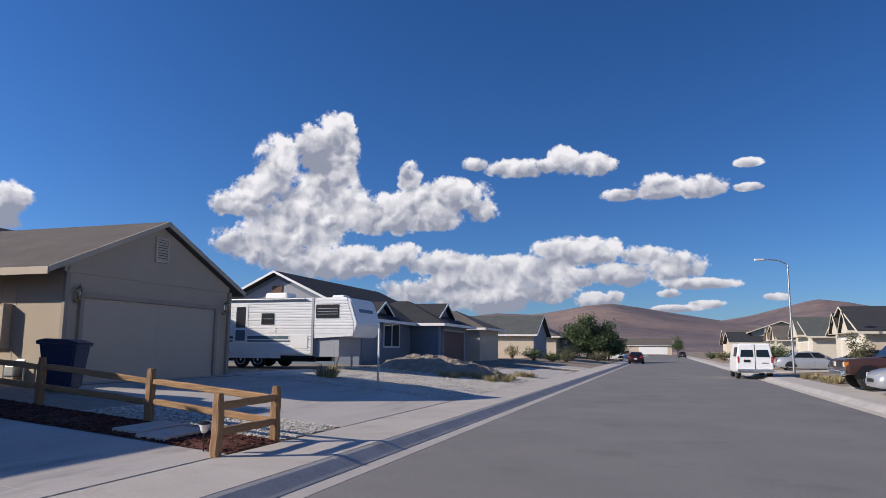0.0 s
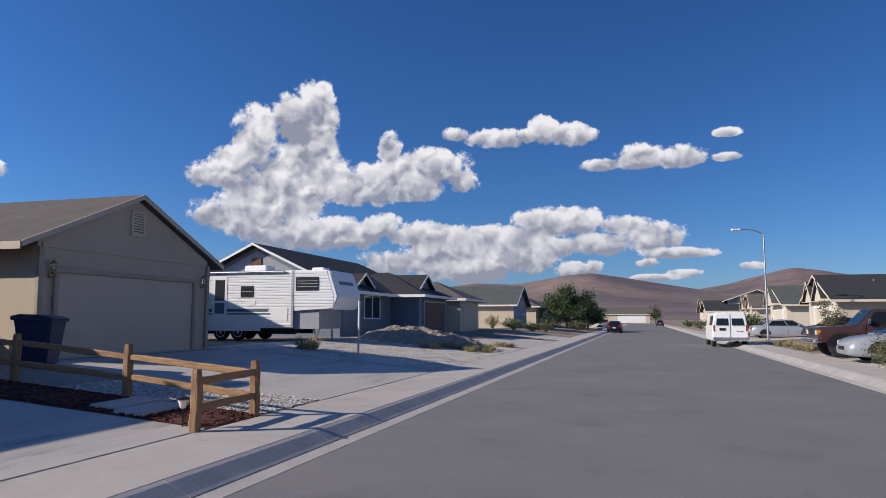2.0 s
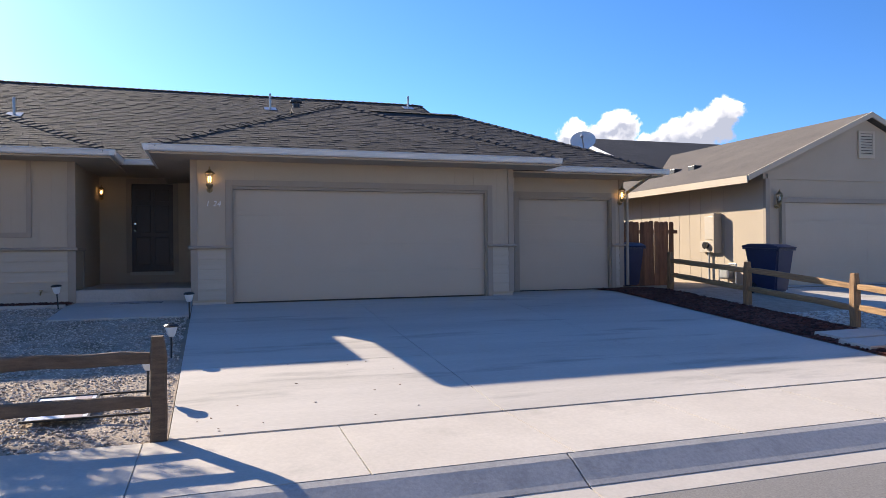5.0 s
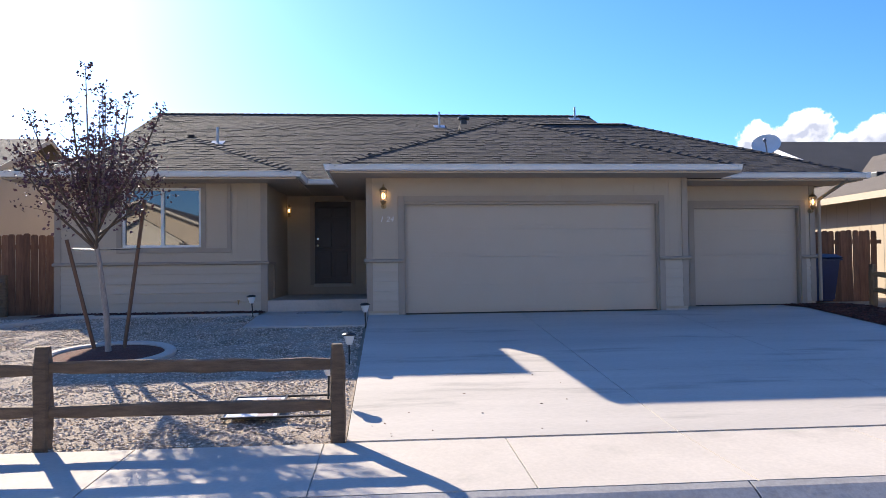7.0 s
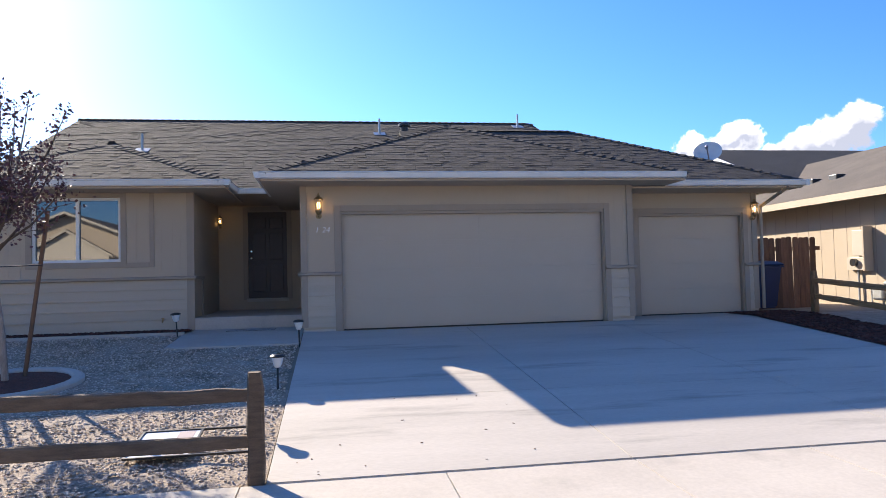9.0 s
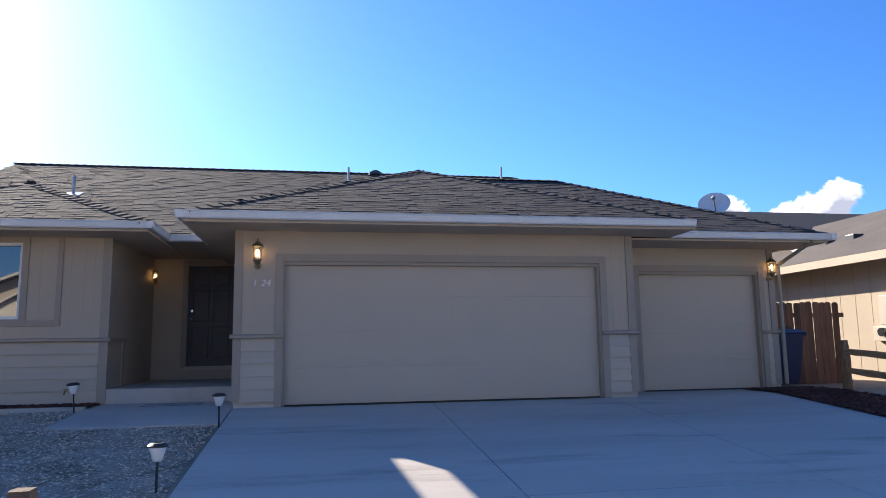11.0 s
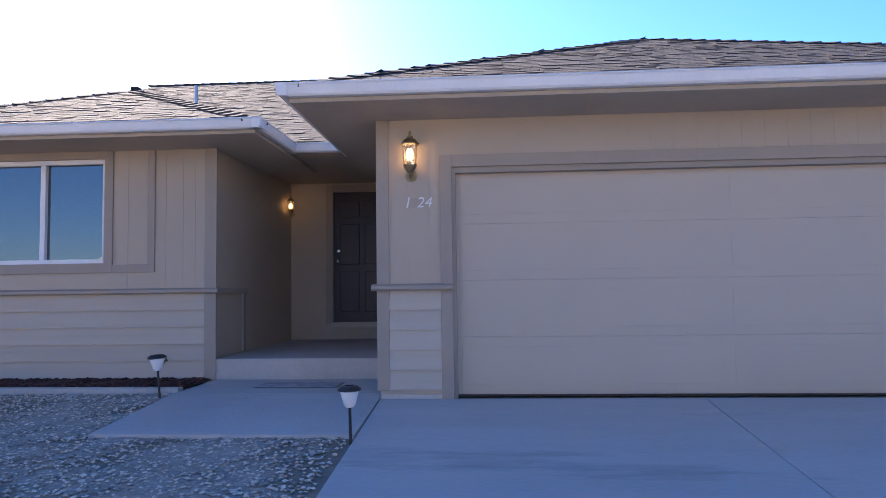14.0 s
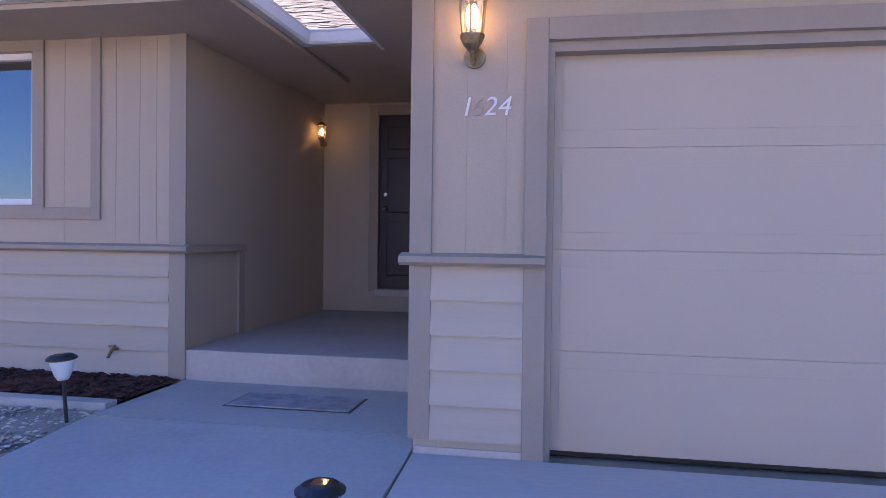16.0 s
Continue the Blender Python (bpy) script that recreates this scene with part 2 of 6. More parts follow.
M_BOARD = material("tan lap siding", (0.50, 0.43, 0.34), 0.8, (0.46, 0.395, 0.31), 2, 70, 0.08, spread=0.06, streak=(1, 0.2, 6), per_object=0.03)
M_TRIM = material("taupe trim paint", (0.36, 0.30, 0.235), 0.8, (0.33, 0.275, 0.215), 2, 60, 0.06, spread=0.06)
M_GDOOR = material("tan garage door paint", (0.50, 0.42, 0.325), 0.6, (0.475, 0.398, 0.308), 1.0, 120, 0.06, 160, spread=0.05)
M_FASCIA = material("white gutter paint", (0.78, 0.75, 0.70), 0.5, (0.70, 0.67, 0.62), 2, 40, 0.03, spread=0.06)
M_SHINGLE = material("asphalt shingle", (0.054, 0.046, 0.041), 0.97, (0.036, 0.031, 0.029), 3, 180, 0.4, 200, spread=0.35, per_object=0.45)
M_FELT = material("dark roof underlay", (0.03, 0.026, 0.023), 0.97, None, 3, 60, 0.2, spread=0.2)
M_ROOF = material("grey brown shingle roof", (0.14, 0.118, 0.098), 0.95, (0.10, 0.085, 0.072), 1.2, 60, 0.6, 30, spread=0.35, streak=(1, 1, 1), bump_distance=0.02)
M_ROOF_DARK = material("charcoal shingle roof", (0.036, 0.036, 0.039), 0.95, (0.026, 0.026, 0.029), 1.2, 60, 0.6, 30, spread=0.35, bump_distance=0.02)
M_ROOF_GREEN = material("grey green shingle roof", (0.10, 0.105, 0.095), 0.95, (0.075, 0.08, 0.072), 1.2, 60, 0.6, 30, spread=0.3, bump_distance=0.02)
M_SOFFIT = material("soffit", (0.46, 0.38, 0.29), 0.9, None, 2, 60, spread=0.1)
M_BLUEGREY = material("blue grey siding", (0.155, 0.185, 0.235), 0.8, (0.135, 0.165, 0.21), 1, 40, 0.1, spread=0.08, streak=(6, 6, 0.6))
M_GREYLIGHT = material("grey siding", (0.33, 0.34, 0.37), 0.8, (0.29, 0.30, 0.33), 1, 40, 0.1, spread=0.08, streak=(6, 6, 0.6))
M_BEIGE = material("beige siding", (0.56, 0.47, 0.36), 0.85, (0.50, 0.42, 0.32), 1, 40, 0.1, spread=0.08)
M_REDDOOR = material("brown red garage door", (0.10, 0.035, 0.03), 0.6, None, 2, 40, spread=0.1)
M_WHITE = material("white paint", (0.80, 0.79, 0.76), 0.5, (0.74, 0.73, 0.70), 2, 40, 0.03, spread=0.05)
M_DARKDOOR = material("dark red brown door", (0.045, 0.022, 0.022), 0.45, (0.035, 0.018, 0.018), 3, 40, 0.08, spread=0.15)
M_WOOD = material("weathered fence wood", (0.36, 0.21, 0.10), 0.85, (0.20, 0.115, 0.06), 5, 60, 0.5, 40, spread=0.3, streak=(6, 6, 0.8), per_object=0.15)
M_RAIL = material("split rail wood", (0.42, 0.25, 0.115), 0.85, (0.24, 0.14, 0.07), 5, 60, 0.5, 40, spread=0.3, streak=(0.8, 0.8, 8), per_object=0.15)
M_WOOD_GREY = material("dark weathered rail wood", (0.20, 0.135, 0.085), 0.9, (0.11, 0.075, 0.05), 5, 60, 0.6, 40, spread=0.35, streak=(3, 1.0, 6), per_object=0.15)
M_PICKET = material("cedar picket", (0.22, 0.105, 0.055), 0.85, (0.13, 0.06, 0.034), 4, 60, 0.4, 40, spread=0.3, streak=(6, 6, 0.7), per_object=0.25)
M_STAKE = material("tree stake wood", (0.17, 0.095, 0.058), 0.9, None, 4, 50, 0.3, streak=(6, 6, 0.7))
M_BARK = material("pale bark", (0.36, 0.31, 0.27), 0.9, (0.22, 0.18, 0.15), 8, 60, 0.6, 30, spread=0.3, streak=(3, 3, 0.8))
M_BARK_DARK = material("dark bark", (0.12, 0.085, 0.06), 0.95, None, 6, 40, 0.6, 20)
M_PURPLE = material("purple leaf", (0.13, 0.06, 0.066), 0.6, (0.08, 0.036, 0.045), 6, 40, 0.0, spread=0.3, per_object=0.5)
M_LEAF = material("green leaf", (0.085, 0.12, 0.04), 0.7, (0.05, 0.08, 0.03), 3, 40, 0.0, spread=0.3, per_object=0.45)
M_SAGE = material("sage leaf", (0.16, 0.15, 0.075), 0.85, (0.085, 0.09, 0.045), 3, 40, 0.0, spread=0.3, per_object=0.4)
M_DRY = material("dry grass", (0.36, 0.29, 0.15), 0.9, (0.22, 0.19, 0.09), 3, 40, 0.0, spread=0.3, per_object=0.4)
M_BIN = material("blue bin plastic", (0.012, 0.02, 0.07), 0.45, (0.010, 0.016, 0.055), 4, 80, 0.1, spread=0.15)
M_BLACK = material("black plastic", (0.015, 0.015, 0.016), 0.4, None, 6, 80, 0.05)
M_RUBBER = material("tyre rubber", (0.018, 0.018, 0.018), 0.85, None, 6, 80, 0.2)
M_METAL = material("galvanised metal", (0.45, 0.46, 0.47), 0.45, None, 5, 60, 0.05, metal=0.9)
M_BRASS = material("aged brass", (0.42, 0.30, 0.15), 0.4, (0.22, 0.16, 0.09), 12, 60, 0.1, metal=0.9)
M_CHROME = plain("chrome", (0.7, 0.7, 0.7), 0.18, 1.0)
M_GLASS = plain("window glass", (0.03, 0.033, 0.037), 0.02, 0.0, ior=2.3)
M_CARGLASS = plain("tinted car glass", (0.012, 0.014, 0.015), 0.05, 0.0)
M_LAMPGLASS = plain("lantern glass", (0.9, 0.85, 0.75), 0.1, 0.0, transmission=0.9)
M_BULB = plain("lit bulb", (1.0, 0.62, 0.25), 0.4, glow=3.5)
M_FROST = plain("frosted plastic", (0.75, 0.75, 0.72), 0.35)
M_RVWHITE = material("white trailer skin", (0.80, 0.80, 0.79), 0.35, (0.74, 0.74, 0.73), 1, 30, 0.03, spread=0.05)
M_RVSTRIPE = plain("blue grey stripe", (0.09, 0.14, 0.18), 0.4)
M_VANWHITE = plain("white car paint", (0.80, 0.80, 0.79), 0.25)
M_SILVER = material("silver car paint", (0.33, 0.345, 0.37), 0.3, None, 2, 90, 0.0, metal=0.2, spread=0.05, coat=0.5)
M_BROWN = material("brown car paint", (0.06, 0.027, 0.018), 0.35, None, 2, 60, 0.0, spread=0.1, coat=0.4)
M_CREAM = material("cream paint", (0.64, 0.58, 0.47), 0.55, None, 2, 40, 0.0, spread=0.08)
M_DARKCAR = plain("dark red car paint", (0.022, 0.009, 0.011), 0.3)
M_DARKCAR2 = plain("black car paint", (0.02, 0.02, 0.024), 0.3)
M_TAIL = plain("red lamp lens", (0.35, 0.02, 0.02), 0.2)
M_HEADLAMP = plain("clear lamp lens", (0.7, 0.7, 0.7), 0.1)
M_ORANGE = plain("amber lamp lens", (0.6, 0.2, 0.03), 0.25)
# the dark bluish second colour paints cloud shadows over the scrub
M_HILL = material("dry sage hills, painted cloud shade", (0.26, 0.178, 0.145), 1.0, (0.075, 0.068, 0.085), 0.0026, 0.02, 0.6, 0.02, spread=0.35, bump_distance=6.0)
M_SCREEN = plain("sign face white", (0.7, 0.7, 0.7), 0.4)
M_MAT = material("door mat", (0.46, 0.43, 0.42), 1.0, (0.25, 0.22, 0.22), 7, 60, 0.3, spread=0.25)
M_CABINET = material("meter box enamel", (0.48, 0.42, 0.34), 0.5, None, 3, 50, 0.03, spread=0.08)


# ---------------------------------------------------------------- building helpers
def thing(name, at=(0, 0, 0), label="", category="", group="", kind="", rz=0.0):
    ob = new(name)
    ob.matrix_world = pose(*at, 0, 0, rz)
    tagged(ob, label, category, group, kind)
    return ob


def part(name, bm, mat, parent=None, label="", smooth=False):
    """Links a bmesh as one mesh object; its coordinates are those of the parent."""
    me = bpy.data.meshes.new(name)
    bmesh.ops.recalc_face_normals(bm, faces=bm.faces)
    bm.to_mesh(me)
    bm.free()
    for p in me.polygons:
        p.use_smooth = smooth
    me.materials.append(mat)
    ob = new(name, me)
    if parent is not None:
        ob.parent = parent
    if label:
        tagged(ob, label)
    return ob


def raw(name, verts, faces, mat, parent=None, smooth=False):
    me = bpy.data.meshes.new(name)
    me.from_pydata(verts, [], faces)
    me.update()
    for p in me.polygons:
        p.use_smooth = smooth
    me.materials.append(mat)
    ob = new(name, me)
    if parent is not None:
        ob.parent = parent
    return ob


def box(bm, x0, x1, y0, y1, z0, z1, bevel=0.0):
    vs = [bm.verts.new(p) for p in ((x0, y0, z0), (x1, y0, z0), (x1, y1, z0), (x0, y1, z0), (x0, y0, z1), (x1, y0, z1), (x1, y1, z1), (x0, y1, z1))]
    fs = [bm.faces.new([vs[i] for i in f]) for f in ((3, 2, 1, 0), (4, 5, 6, 7), (0, 1, 5, 4), (1, 2, 6, 5), (2, 3, 7, 6), (3, 0, 4, 7))]
    if bevel:
        bmesh.ops.bevel(bm, geom=list({e for f in fs for e in f.edges}), offset=bevel, segments=2, affect="EDGES", profile=0.6)
    return vs


def bx(*a, bevel=0.0):
    bm = bmesh.new()
    box(bm, *a, bevel=bevel)
    return bm


def slab(bm, pts, way):
    """A prism: the polygon pts pushed along way."""
    n = len(pts)
    a = [bm.verts.new(p) for p in pts]
    b = [bm.verts.new(Vector(p) + Vector(way)) for p in pts]
    bm.faces.new(a)
    bm.faces.new(b[::-1])
    for i in range(n):
        bm.faces.new((a[i], b[i], b[(i + 1) % n], a[(i + 1) % n]))
    return a, b


def slabbed(pts, way, bevel=0.0):
    bm = bmesh.new()
    slab(bm, pts, way)
    if bevel:
        bmesh.ops.bevel(bm, geom=bm.edges[:], offset=bevel, segments=2, affect="EDGES")
    return bm


def tube(bm, p0, p1, r0, r1=None, n=10, caps=True):
    p0, p1 = Vector(p0), Vector(p1)
    r1 = r0 if r1 is None else r1
    d = (p1 - p0).normalized()
    s = d.orthogonal().normalized()
    t = d.cross(s)
    rings = []
    for p, r in ((p0, r0), (p1, r1)):
        rings.append([bm.verts.new(p + (s * cos(2 * pi * i / n) + t * sin(2 * pi * i / n)) * r) for i in range(n)])
    for i in range(n):
        bm.faces.new((rings[0][i], rings[0][(i + 1) % n], rings[1][(i + 1) % n], rings[1][i]))
    if caps:
        bm.faces.new(rings[0][::-1])
        bm.faces.new(rings[1])
    return bm


def tubed(p0, p1, r0, r1=None, n=10):
    return tube(bmesh.new(), p0, p1, r0, r1, n)


def lathe(profile, n=16, at=(0, 0, 0)):
    """A turned shape about z from (radius, height) pairs."""
    bm = bmesh.new()
    rings = [[bm.verts.new((at[0] + r * cos(2 * pi * i / n), at[1] + r * sin(2 * pi * i / n), at[2] + z)) for i in range(n)] for r, z in profile]
    for a, b in zip(rings, rings[1:]):
        for i in range(n):
            bm.faces.new((a[i], a[(i + 1) % n], b[(i + 1) % n], b[i]))
    bm.faces.new(rings[0][::-1])
    bm.faces.new(rings[-1])
    return bm


# ---------------------------------------------------------------- ground, road, pavement
KERB_L, KERB_FOOT, GUTTER_L, WALK_L = -4.30, -3.98, -3.76, -5.6
KERB_R, GUTTER_R, WALK_R = 5.75, 5.2, 7.1
Y_NEAR, Y_FAR = -70.0, 240.0


def lot(x):
    """Height of the front yards on the near side, from the pavement back to the houses."""
    if x > WALK_L:
        return 0.19
    if x > -12.7:
        return 0.19 + (WALK_L - x) / 7.1 * 0.58
    return 0.77


def lot_r(x):
    return 0.17 + min(max(x - WALK_R, 0.0), 7.0) * 0.04


def profile_sheet(name, cols, ys, mat, kind="structure", label="", sink=0.0, jitter=0.0):
    verts, faces = [], []
    for y in ys:
        for x, z in cols:
            verts.append((x, y, z - sink + (rng.uniform(-jitter, jitter) if jitter else 0)))
    n = len(cols)
    for j in range(len(ys) - 1):
        for i in range(n - 1):
            a = j * n + i
            faces.append((a, a + 1, a + n + 1, a + n))
    ob = raw(name, verts, faces, mat)
    tagged(ob, label, "ground", "", kind)
    return ob


ground_cols = [(-4500, -2), (-600, 0.6), (-60, 0.75), (-30, 0.75), (-12.7, 0.75), (-9.0, lot(-9.0) - 0.02), (WALK_L, 0.14), (WALK_L + 0.05, -0.1), (0, -0.12), (WALK_R - 0.05, -0.1), (WALK_R, 0.13), (10, lot_r(10) - 0.02), (14.1, lot_r(14.1) - 0.02), (60, 0.45), (600, 0.4), (4500, -2)]
ground_rows = [-4500, -400] + [Y_NEAR + 10 * i for i in range(32)] + [400, 900, 4700]
profile_sheet("ground", ground_cols, ground_rows, M_SOIL, label="bare dry desert soil of the yards and the plain")

road_cols = [(GUTTER_L, 0.0), (-2, 0.025), (0.7, 0.045), (3.2, 0.025), (GUTTER_R, 0.0)]
profile_sheet("road", road_cols, [Y_NEAR + 10 * i for i in range(32)], M_ASPHALT, label="grey worn asphalt street with fine cracks")
# cross street at the far end
ob = raw("cross_road", [(-60, 240, 0.02), (60, 240, 0.02), (60, 256, 0.02), (-60, 256, 0.02)], [(0, 1, 2, 3)], M_ASPHALT)
tagged(ob, "grey asphalt cross street at the far end", "road", "", "structure")


def strip(name, section, y0, y1, mat, label, category="pavement"):
    bm = bmesh.new()
    slab(bm, [(x, y0, z) for x, z in section], (0, y1 - y0, 0))
    ob = part(name, bm, mat)
    return tagged(ob, label, category, "", "structure")


def kerb(sign_x, foot, gut, top, label):
    owner = thing("kerb", (0, 0, 0), label, "kerb", "", "structure")
    y = Y_NEAR + 0.66
    while y < 236:
        near = -12 < y < 45
        length = 3.05 if near else 24.0
        for name, sec, mat in (("kerb_slope", [(foot, -0.1), (foot, 0.03), (foot + sign_x * 0.05, 0.05), (top - sign_x * 0.07, 0.148), (top, 0.166), (top, -0.1)], M_KERB),
                               ("gutter", [(gut, -0.1), (gut, 0.004), (foot - sign_x * 0.002, 0.022), (foot - sign_x * 0.002, -0.1)], M_CONCRETE)):
            bm = bmesh.new()
            slab(bm, [(x, y + 0.008, z) for x, z in sec], (0, length - 0.016, 0))
            part(name, bm, mat, owner)
        y += length
    bm = bmesh.new()
    box(bm, min(gut, top) - 0.002, max(gut, top) + 0.002, Y_NEAR, 236, -0.1, -0.005)
    part("joint_bed", bm, M_JOINT, owner)


kerb(-1, KERB_FOOT, GUTTER_L, KERB_L, "rolled grey concrete kerb with pale gutter")
kerb(1, GUTTER_R + 0.25, GUTTER_R, KERB_R, "rolled concrete kerb of the far pavement")


def pavement(name, x0, z0, x1, z1, joint_y, label):
    """Concrete slabs with open joints over a dirt bed."""
    owner = thing(name, (0, 0, 0), label, "pavement", "", "structure")
    bm = bmesh.new()
    slab(bm, [(x0, Y_NEAR, z0 - 0.015), (x1, Y_NEAR, z1 - 0.015), (x1, Y_NEAR, -0.1), (x0, Y_NEAR, -0.1)], (0, 236 - Y_NEAR, 0))
    part("joint_bed", bm, M_JOINT_PALE, owner)
    y = joint_y
    while y > Y_NEAR + 2:
        y -= 1.52
    cuts = [y]
    while cuts[-1] < 230:
        cuts.append(cuts[-1] + (1.52 if -12 < cuts[-1] < 50 else 6.08))
    for a, b in zip(cuts, cuts[1:]):
        bm = bmesh.new()
        slab(bm, [(x0, a + 0.006, z0), (x1, a + 0.006, z1), (x1, a + 0.006, z1 - 0.1), (x0, a + 0.006, z0 - 0.1)], (0, b - a - 0.012, 0))
        part("slab", bm, M_CONCRETE, owner)


pavement("pavement", KERB_L - 0.006, 0.170, WALK_L + 0.015, 0.19, 2.73, "pale concrete pavement slabs beside the kerb")
pavement("pavement_far", KERB_R + 0.006, 0.170, WALK_R, 0.175, 2.62, "pale concrete pavement on the far side of the street")


def driveway(name, x0, x1, cols, rows, z_at, label, mat=None):
    """cols: joints across (y), rows: joints along (x)."""
    owner = thing(name, (0, 0, 0), label, "driveway", "", "structure")
    bm = bmesh.new()
    slab(bm, [(rows[0], cols[0], z_at(rows[0]) - 0.012), (rows[-1], cols[0], z_at(rows[-1]) - 0.012), (rows[-1], cols[0], z_at(rows[-1]) - 0.15), (rows[0], cols[0], z_at(rows[0]) - 0.15)], (0, cols[-1] - cols[0], 0))
    part("joint_bed", bm, M_JOINT_PALE, owner)
    for ya, yb in zip(cols, cols[1:]):
        for xa, xb in zip(rows, rows[1:]):
            bm = bmesh.new()
            g = 0.005
            xa2, xb2 = (xa - g, xb + g) if xa > xb else (xa + g, xb - g)
            slab(bm, [(xa2, ya + g, z_at(xa2)), (xb2, ya + g, z_at(xb2)), (xb2, ya + g, z_at(xb2) - 0.1), (xa2, ya + g, z_at(xa2) - 0.1)], (0, yb - ya - 2 * g, 0))
            part("slab", bm, mat or M_DRIVE, owner)


driveway("driveway", 0, 0, [-0.13, 2.73, 5.5, 8.35], [-5.63, -7.95, -12.66], lot, "broad pale concrete driveway in front of the garages")
driveway("driveway_small_bay", 0, 0, [5.99, 8.35], [-12.66, -13.62], lot, "concrete apron of the small garage bay")
driveway("driveway_next_door", 0, 0, [11.9, 15.6, 19.2], [-5.63, -9.15, -12.98], lot, "concrete driveway of the house next door")
driveway("driveway_blue_house", 0, 0, [41.9, 47.6], [-5.63, -13.3], lot, "concrete driveway of the blue house")
driveway("driveway_tan_house", 0, 0, [52.0, 58.0], [-5.63, -13.3], lot, "concrete driveway further on")
for k, (ya, yb) in enumerate(((25.0, 33.5), (54.0, 60.0), (66, 72), (86, 92))):
    driveway("driveway_across", 0, 0, [ya, yb], [WALK_R + 0.02, 13.6], lambda x: lot_r(x) + 0.004, "concrete driveway across the street")


# ---------------------------------------------------------------- houses
def wall_with_holes(owner, x, thick, y0, y1, z0, z1, holes, mat, name="wall", face=1):
    """A wall along y whose outer face lies at x (face: which way it looks); holes: (y0, y1, z0, z1) go right through."""
    xa, xb = (x - thick, x) if face > 0 else (x, x + thick)
    ys = sorted({y0, y1} | {min(max(v, y0), y1) for h in holes for v in h[:2]})
    zs = sorted({z0, z1} | {min(max(v, z0), z1) for h in holes for v in h[2:]})
    solid = {(i, j) for i in range(len(ys) - 1) for j in range(len(zs) - 1)
             if not any(a < (ys[i] + ys[i + 1]) / 2 < b and c < (zs[j] + zs[j + 1]) / 2 < d for a, b, c, d in holes)}
    bm = bmesh.new()
    made = {}

    def v(side, i, j):
        if (side, i, j) not in made:
            made[side, i, j] = bm.verts.new((xb if side else xa, ys[i], zs[j]))
        return made[side, i, j]

    for i, j in solid:
        for side in (0, 1):
            bm.faces.new([v(side, i, j), v(side, i + 1, j), v(side, i + 1, j + 1), v(side, i, j + 1)])
        for di, dj, p, q in ((-1, 0, (i, j), (i, j + 1)), (1, 0, (i + 1, j), (i + 1, j + 1)), (0, -1, (i, j), (i + 1, j)), (0, 1, (i, j + 1), (i + 1, j + 1))):
            if (i + di, j + dj) not in solid:
                bm.faces.new([v(0, *p), v(0, *q), v(1, *q), v(1, *p)])
    return part(name, bm, mat, owner)


def sectional_door(owner, x, y0, y1, z0, z1, rows, cols, mat, face=1, label="", name="garage_door"):
    """Garage door of flat sections with shallow pressed panels."""
    d = part(name, bx(min(x + face * 0.0175, x - face * 0.04), max(x + face * 0.0175, x - face * 0.04), y0, y1, z0, z1), mat, owner, label)
    h = (z1 - z0) / rows
    for r in range(rows):
        bm = bmesh.new()
        box(bm, min(x + face * 0.004, x + face * 0.024), max(x + face * 0.004, x + face * 0.024), y0 + 0.003, y1 - 0.003, z0 + r * h + 0.002, z0 + (r + 1) * h - 0.002, bevel=0.003)
        w = (y1 - y0) / cols
        for c in range(cols):
            a, b = y0 + c * w + 0.07, y0 + (c + 1) * w - 0.07
            part("pressed_panel", bx(min(x + face * 0.0245, x + face * 0.028), max(x + face * 0.0245, x + face * 0.028), a, b, z0 + r * h + 0.09, z0 + (r + 1) * h - 0.09, bevel=0.0015), mat, d)
        part("section", bm, mat, d)
    part("weather_strip", bx(min(x, x + face * 0.03), max(x, x + face * 0.03), y0, y1, z0 - 0.018, z0 + 0.0), M_BLACK, d)
    return d




